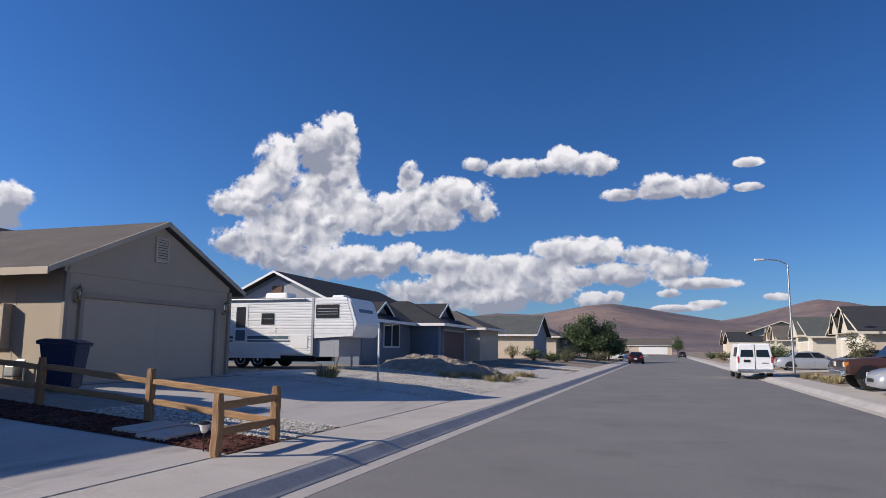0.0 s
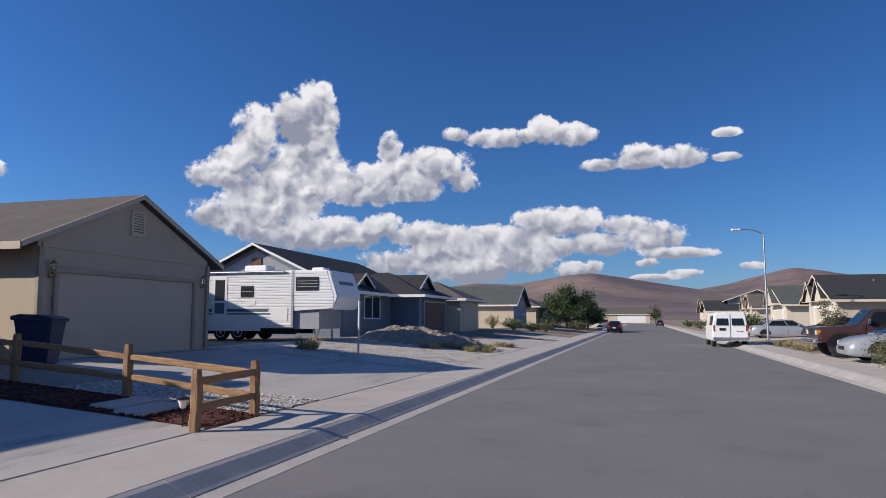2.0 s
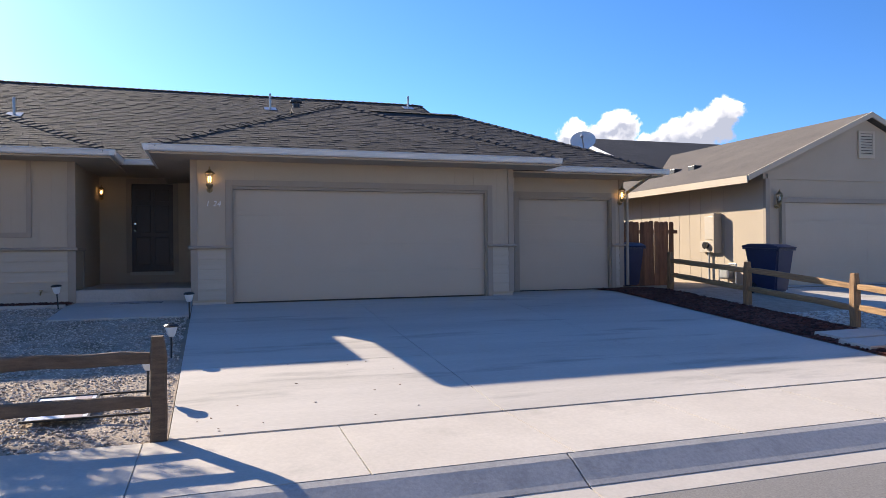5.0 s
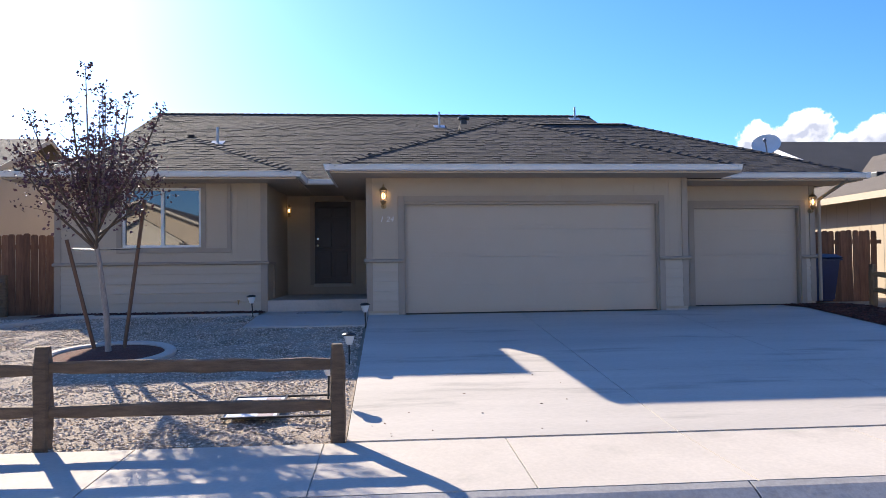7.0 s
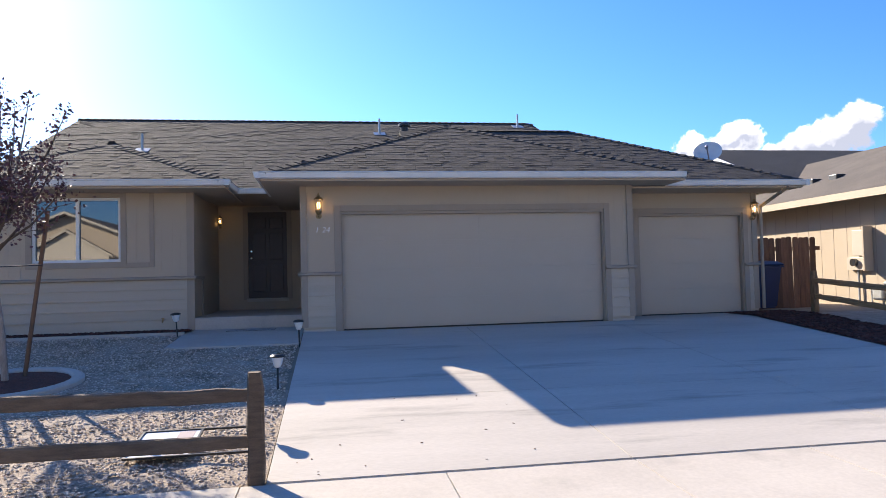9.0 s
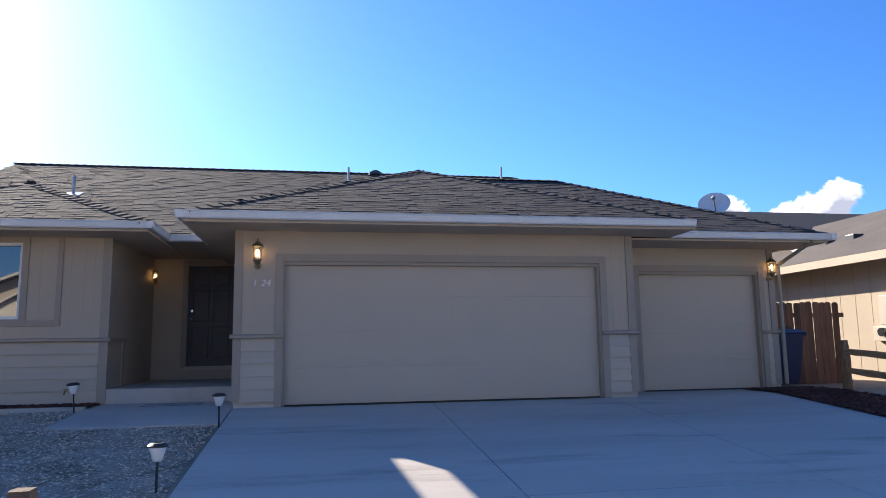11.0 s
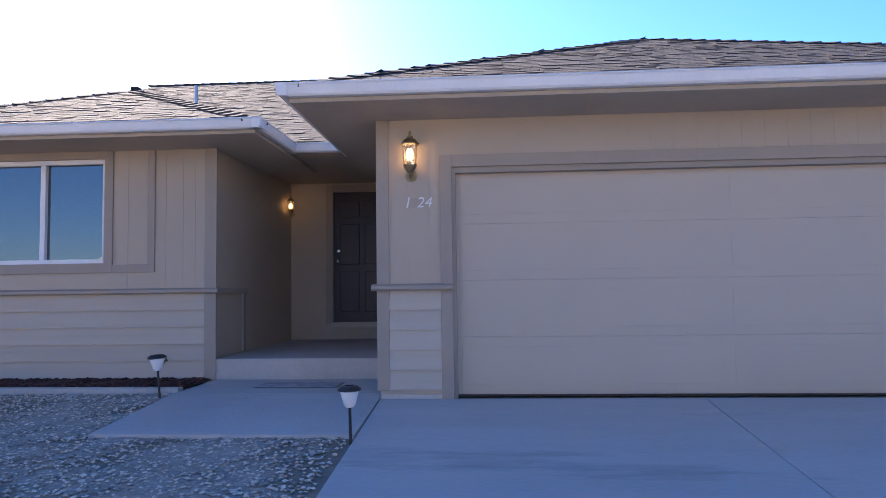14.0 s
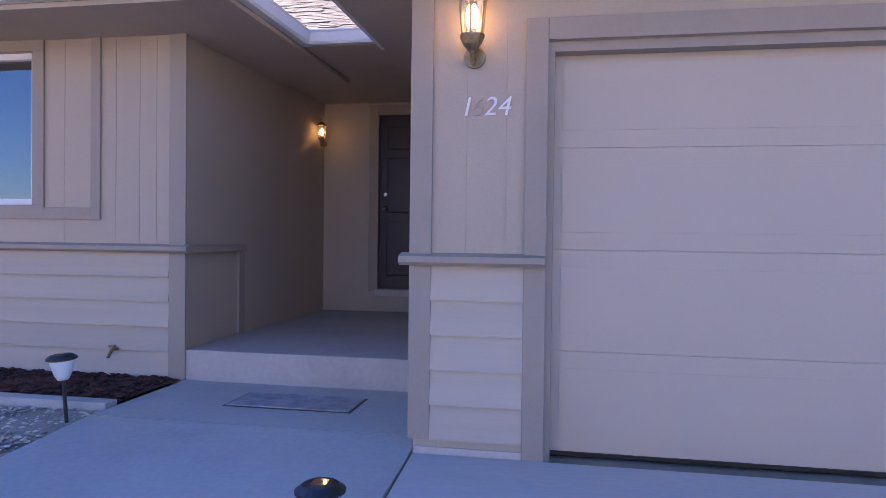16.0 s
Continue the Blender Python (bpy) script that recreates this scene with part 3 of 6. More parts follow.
def shingles(owner, eave_a, eave_b, up, run, inside, mat, loose=0, name="shingle", tab=0.32, show=0.145, thick=0.005):
    """Overlapping shingle tabs on a roof plane. eave_a to eave_b is the eave, up the unit way up the slope, inside(u, v) keeps a tab;
    the first `loose` tabs become objects of their own, the rest one mesh."""
    a, b, up = Vector(eave_a), Vector(eave_b), Vector(up).normalized()
    along = (b - a).normalized()
    normal = along.cross(up).normalized()
    if normal.z < 0:
        normal = -normal
    length = (b - a).length
    verts, faces, count = [], [], 0
    rnd = random.Random(int(abs(a.x * 100) + abs(a.y * 10)))
    shapes = []
    for k in range(10):
        drop = thick * (1.0, 1.9, 1.3, 2.3, 1.1)[k % 5]
        w = tab * (0.45, 0.8, 0.62, 0.55, 1.0, 0.7, 0.38, 0.9, 0.5, 0.6)[k] - 0.010
        pts = [(0, 0, drop), (w, 0, drop), (w, 0, 0.0), (0, 0, 0.0), (0, show + 0.05, 0.003), (w, show + 0.05, 0.003)]
        me = bpy.data.meshes.new(name)
        me.from_pydata([tuple(along * p + up * q + normal * r) for p, q, r in pts], [], [(0, 1, 5, 4), (0, 3, 2, 1), (0, 4, 3), (1, 2, 5)])
        me.materials.append(mat)
        shapes.append((me, pts, w))
    row = 0
    while row * show < run:
        v = row * show
        u = -tab * rnd.random()
        while u < length:
            me, pts, w = shapes[rnd.randrange(10)]
            if inside(u, v) and inside(u + w, v) and inside(u + w / 2, v + show):
                o = a + along * u + up * (v + rnd.uniform(-0.002, 0.002)) + normal * 0.012
                if count < loose:
                    ob = new(name, me)
                    ob.location = o
                    ob.parent = owner
                else:
                    n = len(verts)
                    verts.extend(tuple(o + along * p + up * q + normal * r) for p, q, r in pts)
                    faces.extend([(n, n + 1, n + 5, n + 4), (n, n + 3, n + 2, n + 1), (n, n + 4, n + 3), (n + 1, n + 2, n + 5)])
                count += 1
            u += w + 0.010
        row += 1
    if verts:
        ob = raw("shingle_field", verts, faces, mat, owner)
        tagged(ob, kind="stuff")


def ridge_caps(owner, p, q, mat, step=0.2, wide=0.15):
    p, q = Vector(p), Vector(q)
    d = (q - p).normalized()
    side = d.cross(Vector((0, 0, 1))).normalized()
    n = int((q - p).length / step)
    bm = bmesh.new()
    for i in range(n):
        c = p + d * step * i
        lift = Vector((0, 0, 0.052))
        a = [c + side * wide * s + lift + Vector((0, 0, -0.048 * abs(s))) for s in (-1, 0, 1)]
        b = [c + d * (step + 0.06) + side * wide * s + lift * 0.62 + Vector((0, 0, -0.048 * abs(s))) for s in (-1, 0, 1)]
        va, vb = [bm.verts.new(x) for x in a], [bm.verts.new(x) for x in b]
        vc = [bm.verts.new(x - Vector((0, 0, 0.03))) for x in a]
        for k in (0, 1):
            bm.faces.new((va[k], va[k + 1], vb[k + 1], vb[k]))
            bm.faces.new((vc[k], vc[k + 1], va[k + 1], va[k]))
    return tagged(part("ridge_cap", bm, mat, owner), kind="stuff")


def roof_plane(owner, pts, mat, thick=0.075, name="roof"):
    return part(name, slabbed(pts, (0, 0, -thick)), mat, owner)


def gutter_run(owner, p, q, mat, out, name="gutter"):
    """Fascia gutter with a rolled lip along an eave; out: horizontal way to the outside."""
    p, q, out = Vector(p), Vector(q), Vector(out)
    sec = [(0.0, 0.0), (0.095, 0.0), (0.105, -0.010), (0.095, -0.024), (0.08, -0.09), (0.065, -0.108), (0.0, -0.108)]
    bm = bmesh.new()
    slab(bm, [p + out * a + Vector((0, 0, b)) for a, b in sec], q - p)
    return part(name, bm, mat, owner)


def lantern(at, label, lit=True, size=1.0, face=1):
    """Wall lantern: back plate, arm, cage with glass and cap, finial."""
    t = thing("wall_lantern", at, label, "lamp", "wall lanterns")
    s, f = size, face
    bm = bmesh.new()
    tube(bm, (0, 0, -0.20 * s), (f * 0.02, 0, -0.20 * s), 0.055 * s, 0.055 * s, 12)
    part("back_plate", bm, M_BRASS, t)
    bm = bmesh.new()
    pts = [(0.02, -0.20), (0.05, -0.235), (0.085, -0.235), (0.105, -0.20), (0.105, -0.15)]
    for a, b in zip(pts, pts[1:]):
        tube(bm, (f * a[0] * s, 0, a[1] * s), (f * b[0] * s, 0, b[1] * s), 0.012 * s, 0.012 * s, 8)
    part("arm", bm, M_BRASS, t)
    cx = f * 0.105 * s
    part("cup", lathe([(0.02 * s, -0.19 * s), (0.045 * s, -0.16 * s), (0.062 * s, -0.125 * s), (0.062 * s, -0.112 * s), (0.02 * s, -0.112 * s)], 8, (cx, 0, 0)), M_BRASS, t)
    bm = bmesh.new()
    for i in range(6):
        a = 2 * pi * i / 6
        tube(bm, (cx + 0.055 * s * cos(a), 0.055 * s * sin(a), -0.115 * s), (cx + 0.07 * s * cos(a), 0.07 * s * sin(a), 0.07 * s), 0.005 * s, 0.005 * s, 6)
    part("cage", bm, M_BRASS, t)
    part("glass", lathe([(0.050 * s, -0.11 * s), (0.064 * s, 0.065 * s)], 6, (cx, 0, 0)), M_LAMPGLASS, t).visible_shadow = False
    part("cap", lathe([(0.085 * s, 0.068 * s), (0.085 * s, 0.078 * s), (0.055 * s, 0.115 * s), (0.03 * s, 0.13 * s), (0.03 * s, 0.145 * s), (0.012 * s, 0.155 * s), (0.016 * s, 0.175 * s), (0.004 * s, 0.20 * s)], 12, (cx, 0, 0)), M_BRASS, t)
    part("bulb", lathe([(0.012 * s, -0.08 * s), (0.022 * s, -0.045 * s), (0.026 * s, -0.015 * s), (0.015 * s, 0.02 * s), (0.003 * s, 0.035 * s)], 10, (cx, 0, 0)), M_BULB if lit else M_FROST, t, smooth=True)
    return t


FLOOR = 0.77
G_X, B_X, W_X, P_X = -12.68, -13.65, -13.955, -16.95     # faces: garage, small bay, wing, porch back


HOUSE = thing("house", (0, 0, 0), "single storey tan house with a wide garage and shingle roof", "house")
K = 0.43     # roof pitch
T = 3.43      # eave height
# garage walls
wall_with_holes(HOUSE, G_X, 0.18, -0.13, 5.97, 0.74, T - 0.12, [(0.54, 5.42, 0.70, 2.86)], M_STUCCO)
part("wall", bx(-20.5, G_X - 0.18, -0.13, 0.05, 0.74, T - 0.12), M_STUCCO, HOUSE)
part("wall", bx(B_X - 0.18, G_X - 0.18, 5.79, 5.97, 0.74, T - 0.12), M_STUCCO, HOUSE)
wall_with_holes(HOUSE, B_X, 0.18, 5.97, 9.15, 0.74, T - 0.12, [(6.54, 8.85, 0.70, 2.84)], M_STUCCO)
part("wall", bx(-27.5, B_X - 0.18, 8.97, 9.15, 0.74, T - 0.1), M_STUCCO, HOUSE)
# wing and porch walls
wall_with_holes(HOUSE, W_X, 0.18, -6.25, -2.19, 0.70, T - 0.06, [(-5.0, -3.47, 2.09, 3.28)], M_STUCCO)
part("wall", bx(P_X, W_X - 0.18, -2.37, -2.19, 0.74, T + 0.3), M_STUCCO, HOUSE)
part("wall", bx(-27.5, W_X - 0.18, -6.25, -6.07, 0.70, T + 0.1), M_STUCCO, HOUSE)
wall_with_holes(HOUSE, P_X, 0.18, -2.37, -0.13, 0.74, T + 0.6, [(-1.56, -0.62, 1.24, 3.30)], M_STUCCO)
part("wall", bx(-27.6, -27.45, -6.25, 9.15, 0.70, T), M_STUCCO, HOUSE)
# garage doors
sectional_door(HOUSE, G_X - 0.14, 0.54, 5.42, 0.785, 2.86, 4, 2, M_GDOOR, 1, "wide tan sectional garage door")
sectional_door(HOUSE, B_X - 0.14, 6.54, 8.85, 0.785, 2.84, 4, 1, M_GDOOR, 1, "single tan sectional garage door")
# flat trim boards
TRIMS = [
    (G_X, 0.43, 0.54, 0.72, 2.97), (G_X, 5.42, 5.53, 0.72, 2.97), (G_X, 0.54, 5.42, 2.86, 2.97),
    (G_X, -0.155, -0.04, 0.84, T - 0.12), (G_X, 5.87, 5.99, 0.84, T - 0.12),
    (B_X, 6.43, 6.54, 0.72, 2.95), (B_X, 8.85, 8.96, 0.72, 2.95), (B_X, 6.54, 8.85, 2.84, 2.95), (B_X, 9.05, 9.17, 0.84, T - 0.12),
    (W_X, -2.30, -2.165, 0.76, T - 0.06), (W_X, -6.275, -6.15, 0.76, T - 0.06),
    (W_X, -5.10, -3.37, 1.98, 2.09), (W_X, -5.10, -3.37, 3.28, 3.37), (W_X, -5.10, -5.0, 2.09, 3.28), (W_X, -3.47, -3.37, 2.09, 3.28),
    (W_X, -2.96, -2.88, 1.98, 3.37), (W_X, -3.37, -2.96, 1.98, 2.07),
]
for x, a, b, c, d in TRIMS:
    part("trim_board", bx(x + 0.001, x + 0.022, a, b, c, d, bevel=0.004), M_TRIM, HOUSE)
# inner jambs of the garage doors
for x, a, b, d in ((G_X, 0.54, 5.42, 2.86), (B_X, 6.54, 8.85, 2.84)):
    part("door_jamb", bx(x - 0.115, x - 0.02, a, a + 0.03, 0.74, d), M_TRIM, HOUSE)
    part("door_jamb", bx(x - 0.115, x - 0.02, b - 0.03, b, 0.74, d), M_TRIM, HOUSE)
    part("door_jamb", bx(x - 0.115, x - 0.02, a + 0.03, b - 0.03, d - 0.05, d), M_TRIM, HOUSE)
# belt course with a sloped cap
for x, a, b in ((G_X, -0.2, 0.54), (G_X, 5.42, 6.03), (B_X, 8.86, 9.19), (W_X, -6.3, -2.13)):
    bm = bmesh.new()
    slab(bm, [(x + 0.001, a, 1.735), (x + 0.05, a, 1.735), (x + 0.075, a, 1.752), (x + 0.07, a, 1.782), (x + 0.001, a, 1.80)], (0, b - a, 0))
    part("belt_course", bm, M_TRIM, HOUSE)
part("belt_course", bx(-14.9, W_X, -2.188, -2.14, 1.735, 1.79, bevel=0.008), M_TRIM, HOUSE)
part("trim_board", bx(-14.9, -14.8, -2.189, -2.165, 1.02, 1.735), M_TRIM, HOUSE)
# lap siding under the belt course, board by board
for x, a, b, z0 in ((G_X, -0.04, 0.43, 0.84), (G_X, 5.53, 5.87, 0.84), (W_X, -6.15, -2.30, 0.80), (B_X, 8.96, 9.05, 0.84)):
    n = 5
    step = (1.735 - z0) / n
    for i in range(n):
        z = z0 + i * step
        bm = bmesh.new()
        slab(bm, [(x + 0.001, a, z + 0.002), (x + 0.028, a, z + 0.002), (x + 0.028, a, z + 0.014), (x + 0.006, a, z + step), (x + 0.001, a, z + step)], (0, b - a, 0))
        part("siding_board", bm, M_BOARD, HOUSE)
# grooves of the panel siding above it: narrow raised strips in the wall's own colour
for x, ys, z0, z1 in ((G_X, [0.13, 0.33], 1.80, T - 0.14), (G_X, [0.74 + 0.2 * i for i in range(24)], 2.975, T - 0.14), (G_X, [5.63, 5.8], 1.80, T - 0.14), (W_X, [-6.0 + 0.203 * i for i in range(5)] + [-3.2, -2.76, -2.56, -2.42], 1.80, T - 0.08)):
    for y in ys:
        part("groove_strip", bx(x + 0.0005, x + 0.0035, y - 0.004, y + 0.004, z0, z1), M_STUCCO, HOUSE)
# footing
for x, a, b in ((G_X, -0.12, 0.54), (G_X, 5.42, 5.96), (B_X, 8.85, 9.14), (W_X, -6.24, -2.2)):
    part("footing", bx(x - 0.1, x + 0.012, a, b, 0.62, 0.80), M_CONCRETE, HOUSE)
# window with a sliding sash
win = part("window", bx(W_X - 0.10, W_X - 0.08, -4.96, -3.51, 2.13, 3.24), M_GLASS, HOUSE, "white framed sliding window")
for a in ((-5.0, -4.95, 2.09, 3.28), (-3.52, -3.47, 2.09, 3.28), (-4.95, -3.52, 2.09, 2.14), (-4.95, -3.52, 3.23, 3.28), (-4.26, -4.20, 2.14, 3.23)):
    part("window_frame", bx(W_X - 0.09, W_X - 0.03, *a, bevel=0.004), M_WHITE, win)
# entry door
door = part("entry_door", bx(P_X - 0.11, P_X - 0.06, -1.53, -0.65, 1.27, 3.27), M_DARKDOOR, HOUSE, "dark red brown six panel entry door")
for y0, y1 in ((-1.44, -1.13), (-1.05, -0.74)):
    for z0, z1 in ((1.42, 2.05), (2.15, 2.78), (2.88, 3.14)):
        part("panel", bx(P_X - 0.062, P_X - 0.045, y0, y1, z0, z1, bevel=0.012), M_DARKDOOR, door)
part("door_knob", lathe([(0.012, 0), (0.012, 0.03), (0.028, 0.04), (0.03, 0.055), (0.01, 0.07)], 12), M_CHROME, door).matrix_local = pose(P_X - 0.06, -1.46, 2.20, 0, 90, 0)
part("deadbolt", lathe([(0.03, 0), (0.03, 0.015), (0.02, 0.02)], 12), M_CHROME, door).matrix_local = pose(P_X - 0.06, -1.46, 2.36, 0, 90, 0)
for a in ((-1.64, -1.53, 1.24, 3.38), (-0.65, -0.54, 1.24, 3.38), (-1.53, -0.65, 3.27, 3.38)):
    part("door_casing", bx(P_X - 0.05, P_X + 0.02, *a, bevel=0.004), M_TRIM, HOUSE)
part("threshold", bx(P_X - 0.1, P_X + 0.03, -1.56, -0.62, 1.19, 1.265, bevel=0.008), M_CONCRETE, HOUSE)
# porch slab and step
part("porch_slab", bx(P_X, W_X + 0.0, -2.19, -0.13, 0.60, 1.01, bevel=0.015), M_CONCRETE, HOUSE)
part("floor_slab", bx(-27.4, P_X - 0.2, -6.0, 8.9, 0.5, 0.7), M_CONCRETE, HOUSE)
# porch ceiling
part("porch_soffit", bx(P_X, -14.6, -2.19, -0.13, T - 0.02, T + 0.02), M_SOFFIT, HOUSE)

# roofs: garage hip, small bay hip, wing hip, main gable
GE, GL, GR = -11.97, -0.76, 6.71
ax, ay, az_ = GE - (GR - GL) / 2, (GL + GR) / 2, T + K * (GR - GL) / 2
back = -21.0
roof_plane(HOUSE, [(GE, GL, T), (GE, GR, T), (ax, ay, az_)], M_FELT)
roof_plane(HOUSE, [(GE, GL, T), (ax, ay, az_), (back, ay, az_), (back, GL, T)], M_FELT)
roof_plane(HOUSE, [(GE, GR, T), (back, GR, T), (back, ay, az_), (ax, ay, az_)], M_FELT)
BE, BR = -12.75, 9.62
BX, BY, bz = -16.5, 6.12, 5.10          # where its hips meet
BT = T - 0.05
roof_plane(HOUSE, [(BE, 2.0, BT), (BE, BR, BT), (BX, BY, bz), (BX, 2.0, bz)], M_FELT)
roof_plane(HOUSE, [(BE, BR, BT), (2 * BX - BE, BR, BT), (BX, BY, bz)], M_FELT)
roof_plane(HOUSE, [(BX, 2.0, bz), (BX, BY, bz), (2 * BX - BE, BR, BT), (2 * BX - BE, 2.0, BT)], M_FELT)
WE, WL, WR = -13.26, -6.9, -1.5
WT = 3.49
wax, way_, waz = WE - 2.7, -4.2, WT + K * 2.7
roof_plane(HOUSE, [(WE, WL, WT), (WE, WR, WT), (wax, way_, waz)], M_FELT)
roof_plane(HOUSE, [(WE, WR, WT), (-21.0, WR, WT), (-21.0, way_, waz), (wax, way_, waz)], M_FELT)
roof_plane(HOUSE, [(WE, WL, WT), (wax, way_, waz), (-21.0, way_, waz), (-21.0, WL, WT)], M_FELT)
ME, MX, MZ, ML, MR = -14.55, -21.1, 6.31, -6.55, 6.6
MT = MZ - K * (ME - MX)
roof_plane(HOUSE, [(ME, ML, MT), (ME, MR, MT), (MX, MR, MZ), (MX, ML, MZ)], M_FELT)
roof_plane(HOUSE, [(MX, ML, MZ), (MX, MR, MZ), (2 * MX - ME, MR, MT), (2 * MX - ME, ML, MT)], M_FELT)
for yy in (ML + 0.25, MR - 0.25):
    part("gable_wall", slabbed([(ME - 1, yy, MT + 0.2), (MX, yy, MZ - 0.16), (2 * MX - ME + 1, yy, MT + 0.2)], (0, 0.1 if yy < 0 else -0.1, 0)), M_STUCCO, HOUSE)
# soffits under the overhangs
for a in ((G_X - 0.1, GE, GL, GR, T), (-20, G_X - 0.1, GL, -0.13, T), (W_X - 0.1, WE, WL, WR, WT), (ME - 1.2, W_X - 0.1, -2.19, WR, WT), (B_X - 0.1, BE, GR - 0.7, BR, BT)):
    part("soffit", bx(*a[:4], a[4] - 0.125, a[4] - 0.09), M_SOFFIT, HOUSE)
# gutters
for a, b, o in (((GE, GL - 0.02, T + 0.02), (GE, GR - 0.02, T + 0.02), (1, 0, 0)), ((GE + 0.1, GL, T + 0.02), (-14.5, GL, T + 0.02), (0, -1, 0)), ((BE, GR, BT + 0.02), (BE, BR + 0.1, BT + 0.02), (1, 0, 0)),
                ((WE, WL - 0.1, WT + 0.02), (WE, WR + 0.1, WT + 0.02), (1, 0, 0)), ((WE + 0.1, WR, WT + 0.02), (ME, WR, WT + 0.02), (0, 1, 0)), ((ME, WR, MT + 0.02), (ME, GL, MT + 0.02), (1, 0, 0)), ((BE + 0.1, BR, BT + 0.02), (-20, BR, BT + 0.02), (0, 1, 0))):
    gutter_run(HOUSE, a, b, M_FASCIA, o)
# downpipe at the corner of the small bay
bm = bmesh.new()
tube(bm, (BE + 0.05, 9.3, BT - 0.1), (B_X + 0.05, 9.24, BT - 0.42), 0.035, 0.035, 8)
tube(bm, (B_X + 0.05, 9.24, BT - 0.42), (B_X + 0.05, 9.24, 0.85), 0.035, 0.035, 8)
part("downpipe", bm, M_TRIM, HOUSE)


# ---------------------------------------------------------------- neighbours
def gable_house(name, label, x0, x1, y0, y1, z0, eave, ridge_along, pitch, wall_mat, roof_mat, trim_mat, over=0.45, thing_at=None):
    """A plain gabled body of a house; returns its Empty."""
    h = thing(name, (0, 0, 0), label, "house")
    return h, gable_body(h, x0, x1, y0, y1, z0, eave, ridge_along, pitch, wall_mat, roof_mat, trim_mat, over)


def gable_body(h, x0, x1, y0, y1, z0, eave, along, pitch, wall_mat, roof_mat, trim_mat, over=0.45, walls=True, rake=None):
    rake = over if rake is None else rake
    if along == "x":
        mid, half = (y0 + y1) / 2, (y1 - y0) / 2
        top = eave + half * pitch
        if walls:
            part("wall", slabbed([(x0, y0, z0), (x0, y1, z0), (x0, y1, eave), (x0, mid, top), (x0, y0, eave)], (x1 - x0, 0, 0)), wall_mat, h)
        for s in (-1, 1):
            e = mid + s * (half + over)
            ez = eave - over * pitch
            roof_plane(h, [(x0 - rake, e, ez + 0.16), (x1 + rake, e, ez + 0.16), (x1 + rake, mid, top + 0.16), (x0 - rake, mid, top + 0.16)], roof_mat, 0.12)
            part("fascia", bx(x0 - rake, x1 + rake, min(e, e + s * 0.03), max(e, e + s * 0.03), ez - 0.02, ez + 0.15), trim_mat, h)
            for xx, sg in ((x0 - rake, -1), (x1 + rake, 1)):
                part("barge_board", slabbed([(xx, e, ez + 0.03), (xx, e, ez + 0.165), (xx, mid, top + 0.165), (xx, mid, top + 0.03)], (sg * 0.035, 0, 0)), trim_mat, h)
    else:
        mid, half = (x0 + x1) / 2, (x1 - x0) / 2
        top = eave + half * pitch
        if walls:
            part("wall", slabbed([(x0, y0, z0), (x1, y0, z0), (x1, y0, eave), (mid, y0, top), (x0, y0, eave)], (0, y1 - y0, 0)), wall_mat, h)
        for s in (-1, 1):
            e = mid + s * (half + over)
            ez = eave - over * pitch
            roof_plane(h, [(e, y0 - over, ez + 0.16), (e, y1 + over, ez + 0.16), (mid, y1 + over, top + 0.16), (mid, y0 - over, top + 0.16)], roof_mat, 0.12)
            part("fascia", bx(min(e, e + s * 0.03), max(e, e + s * 0.03), y0 - over, y1 + over, ez - 0.02, ez + 0.15), trim_mat, h)
            for yy, sg in ((y0 - over, -1), (y1 + over, 1)):
                part("barge_board", slabbed([(e, yy, ez + 0.03), (e, yy, ez + 0.165), (mid, yy, top + 0.165), (mid, yy, top + 0.03)], (0, sg * 0.035, 0)), trim_mat, h)
    return top


def hip_body(h, x0, x1, y0, y1, z0, eave, pitch, wall_mat, roof_mat, trim_mat, over=0.45):
    part("wall", bx(x0, x1, y0, y1, z0, eave), wall_mat, h)
    X0, X1, Y0, Y1, e = x0 - over, x1 + over, y0 - over, y1 + over, eave + 0.02
    if X1 - X0 < Y1 - Y0:
        r = (X1 - X0) / 2
        a, b = ((X0 + X1) / 2, Y0 + r, e + r * pitch), ((X0 + X1) / 2, Y1 - r, e + r * pitch)
        faces = [[(X0, Y0, e), (X1, Y0, e), a], [(X1, Y0, e), (X1, Y1, e), b, a], [(X1, Y1, e), (X0, Y1, e), b], [(X0, Y1, e), (X0, Y0, e), a, b]]
    else:
        r = (Y1 - Y0) / 2
        a, b = (X0 + r, (Y0 + Y1) / 2, e + r * pitch), (X1 - r, (Y0 + Y1) / 2, e + r * pitch)
        faces = [[(X0, Y1, e), (X0, Y0, e), a], [(X0, Y0, e), (X1, Y0, e), b, a], [(X1, Y0, e), (X1, Y1, e), b], [(X1, Y1, e), (X0, Y1, e), a, b]]
    for f in faces:
        roof_plane(h, f, roof_mat, 0.1)
    for q in ((X0 - 0.03, X0, Y0, Y1), (X1, X1 + 0.03, Y0, Y1), (X0, X1, Y0 - 0.03, Y0), (X0, X1, Y1, Y1 + 0.03)):
        part("fascia", bx(*q, e - 0.14, e + 0.03), trim_mat, h)


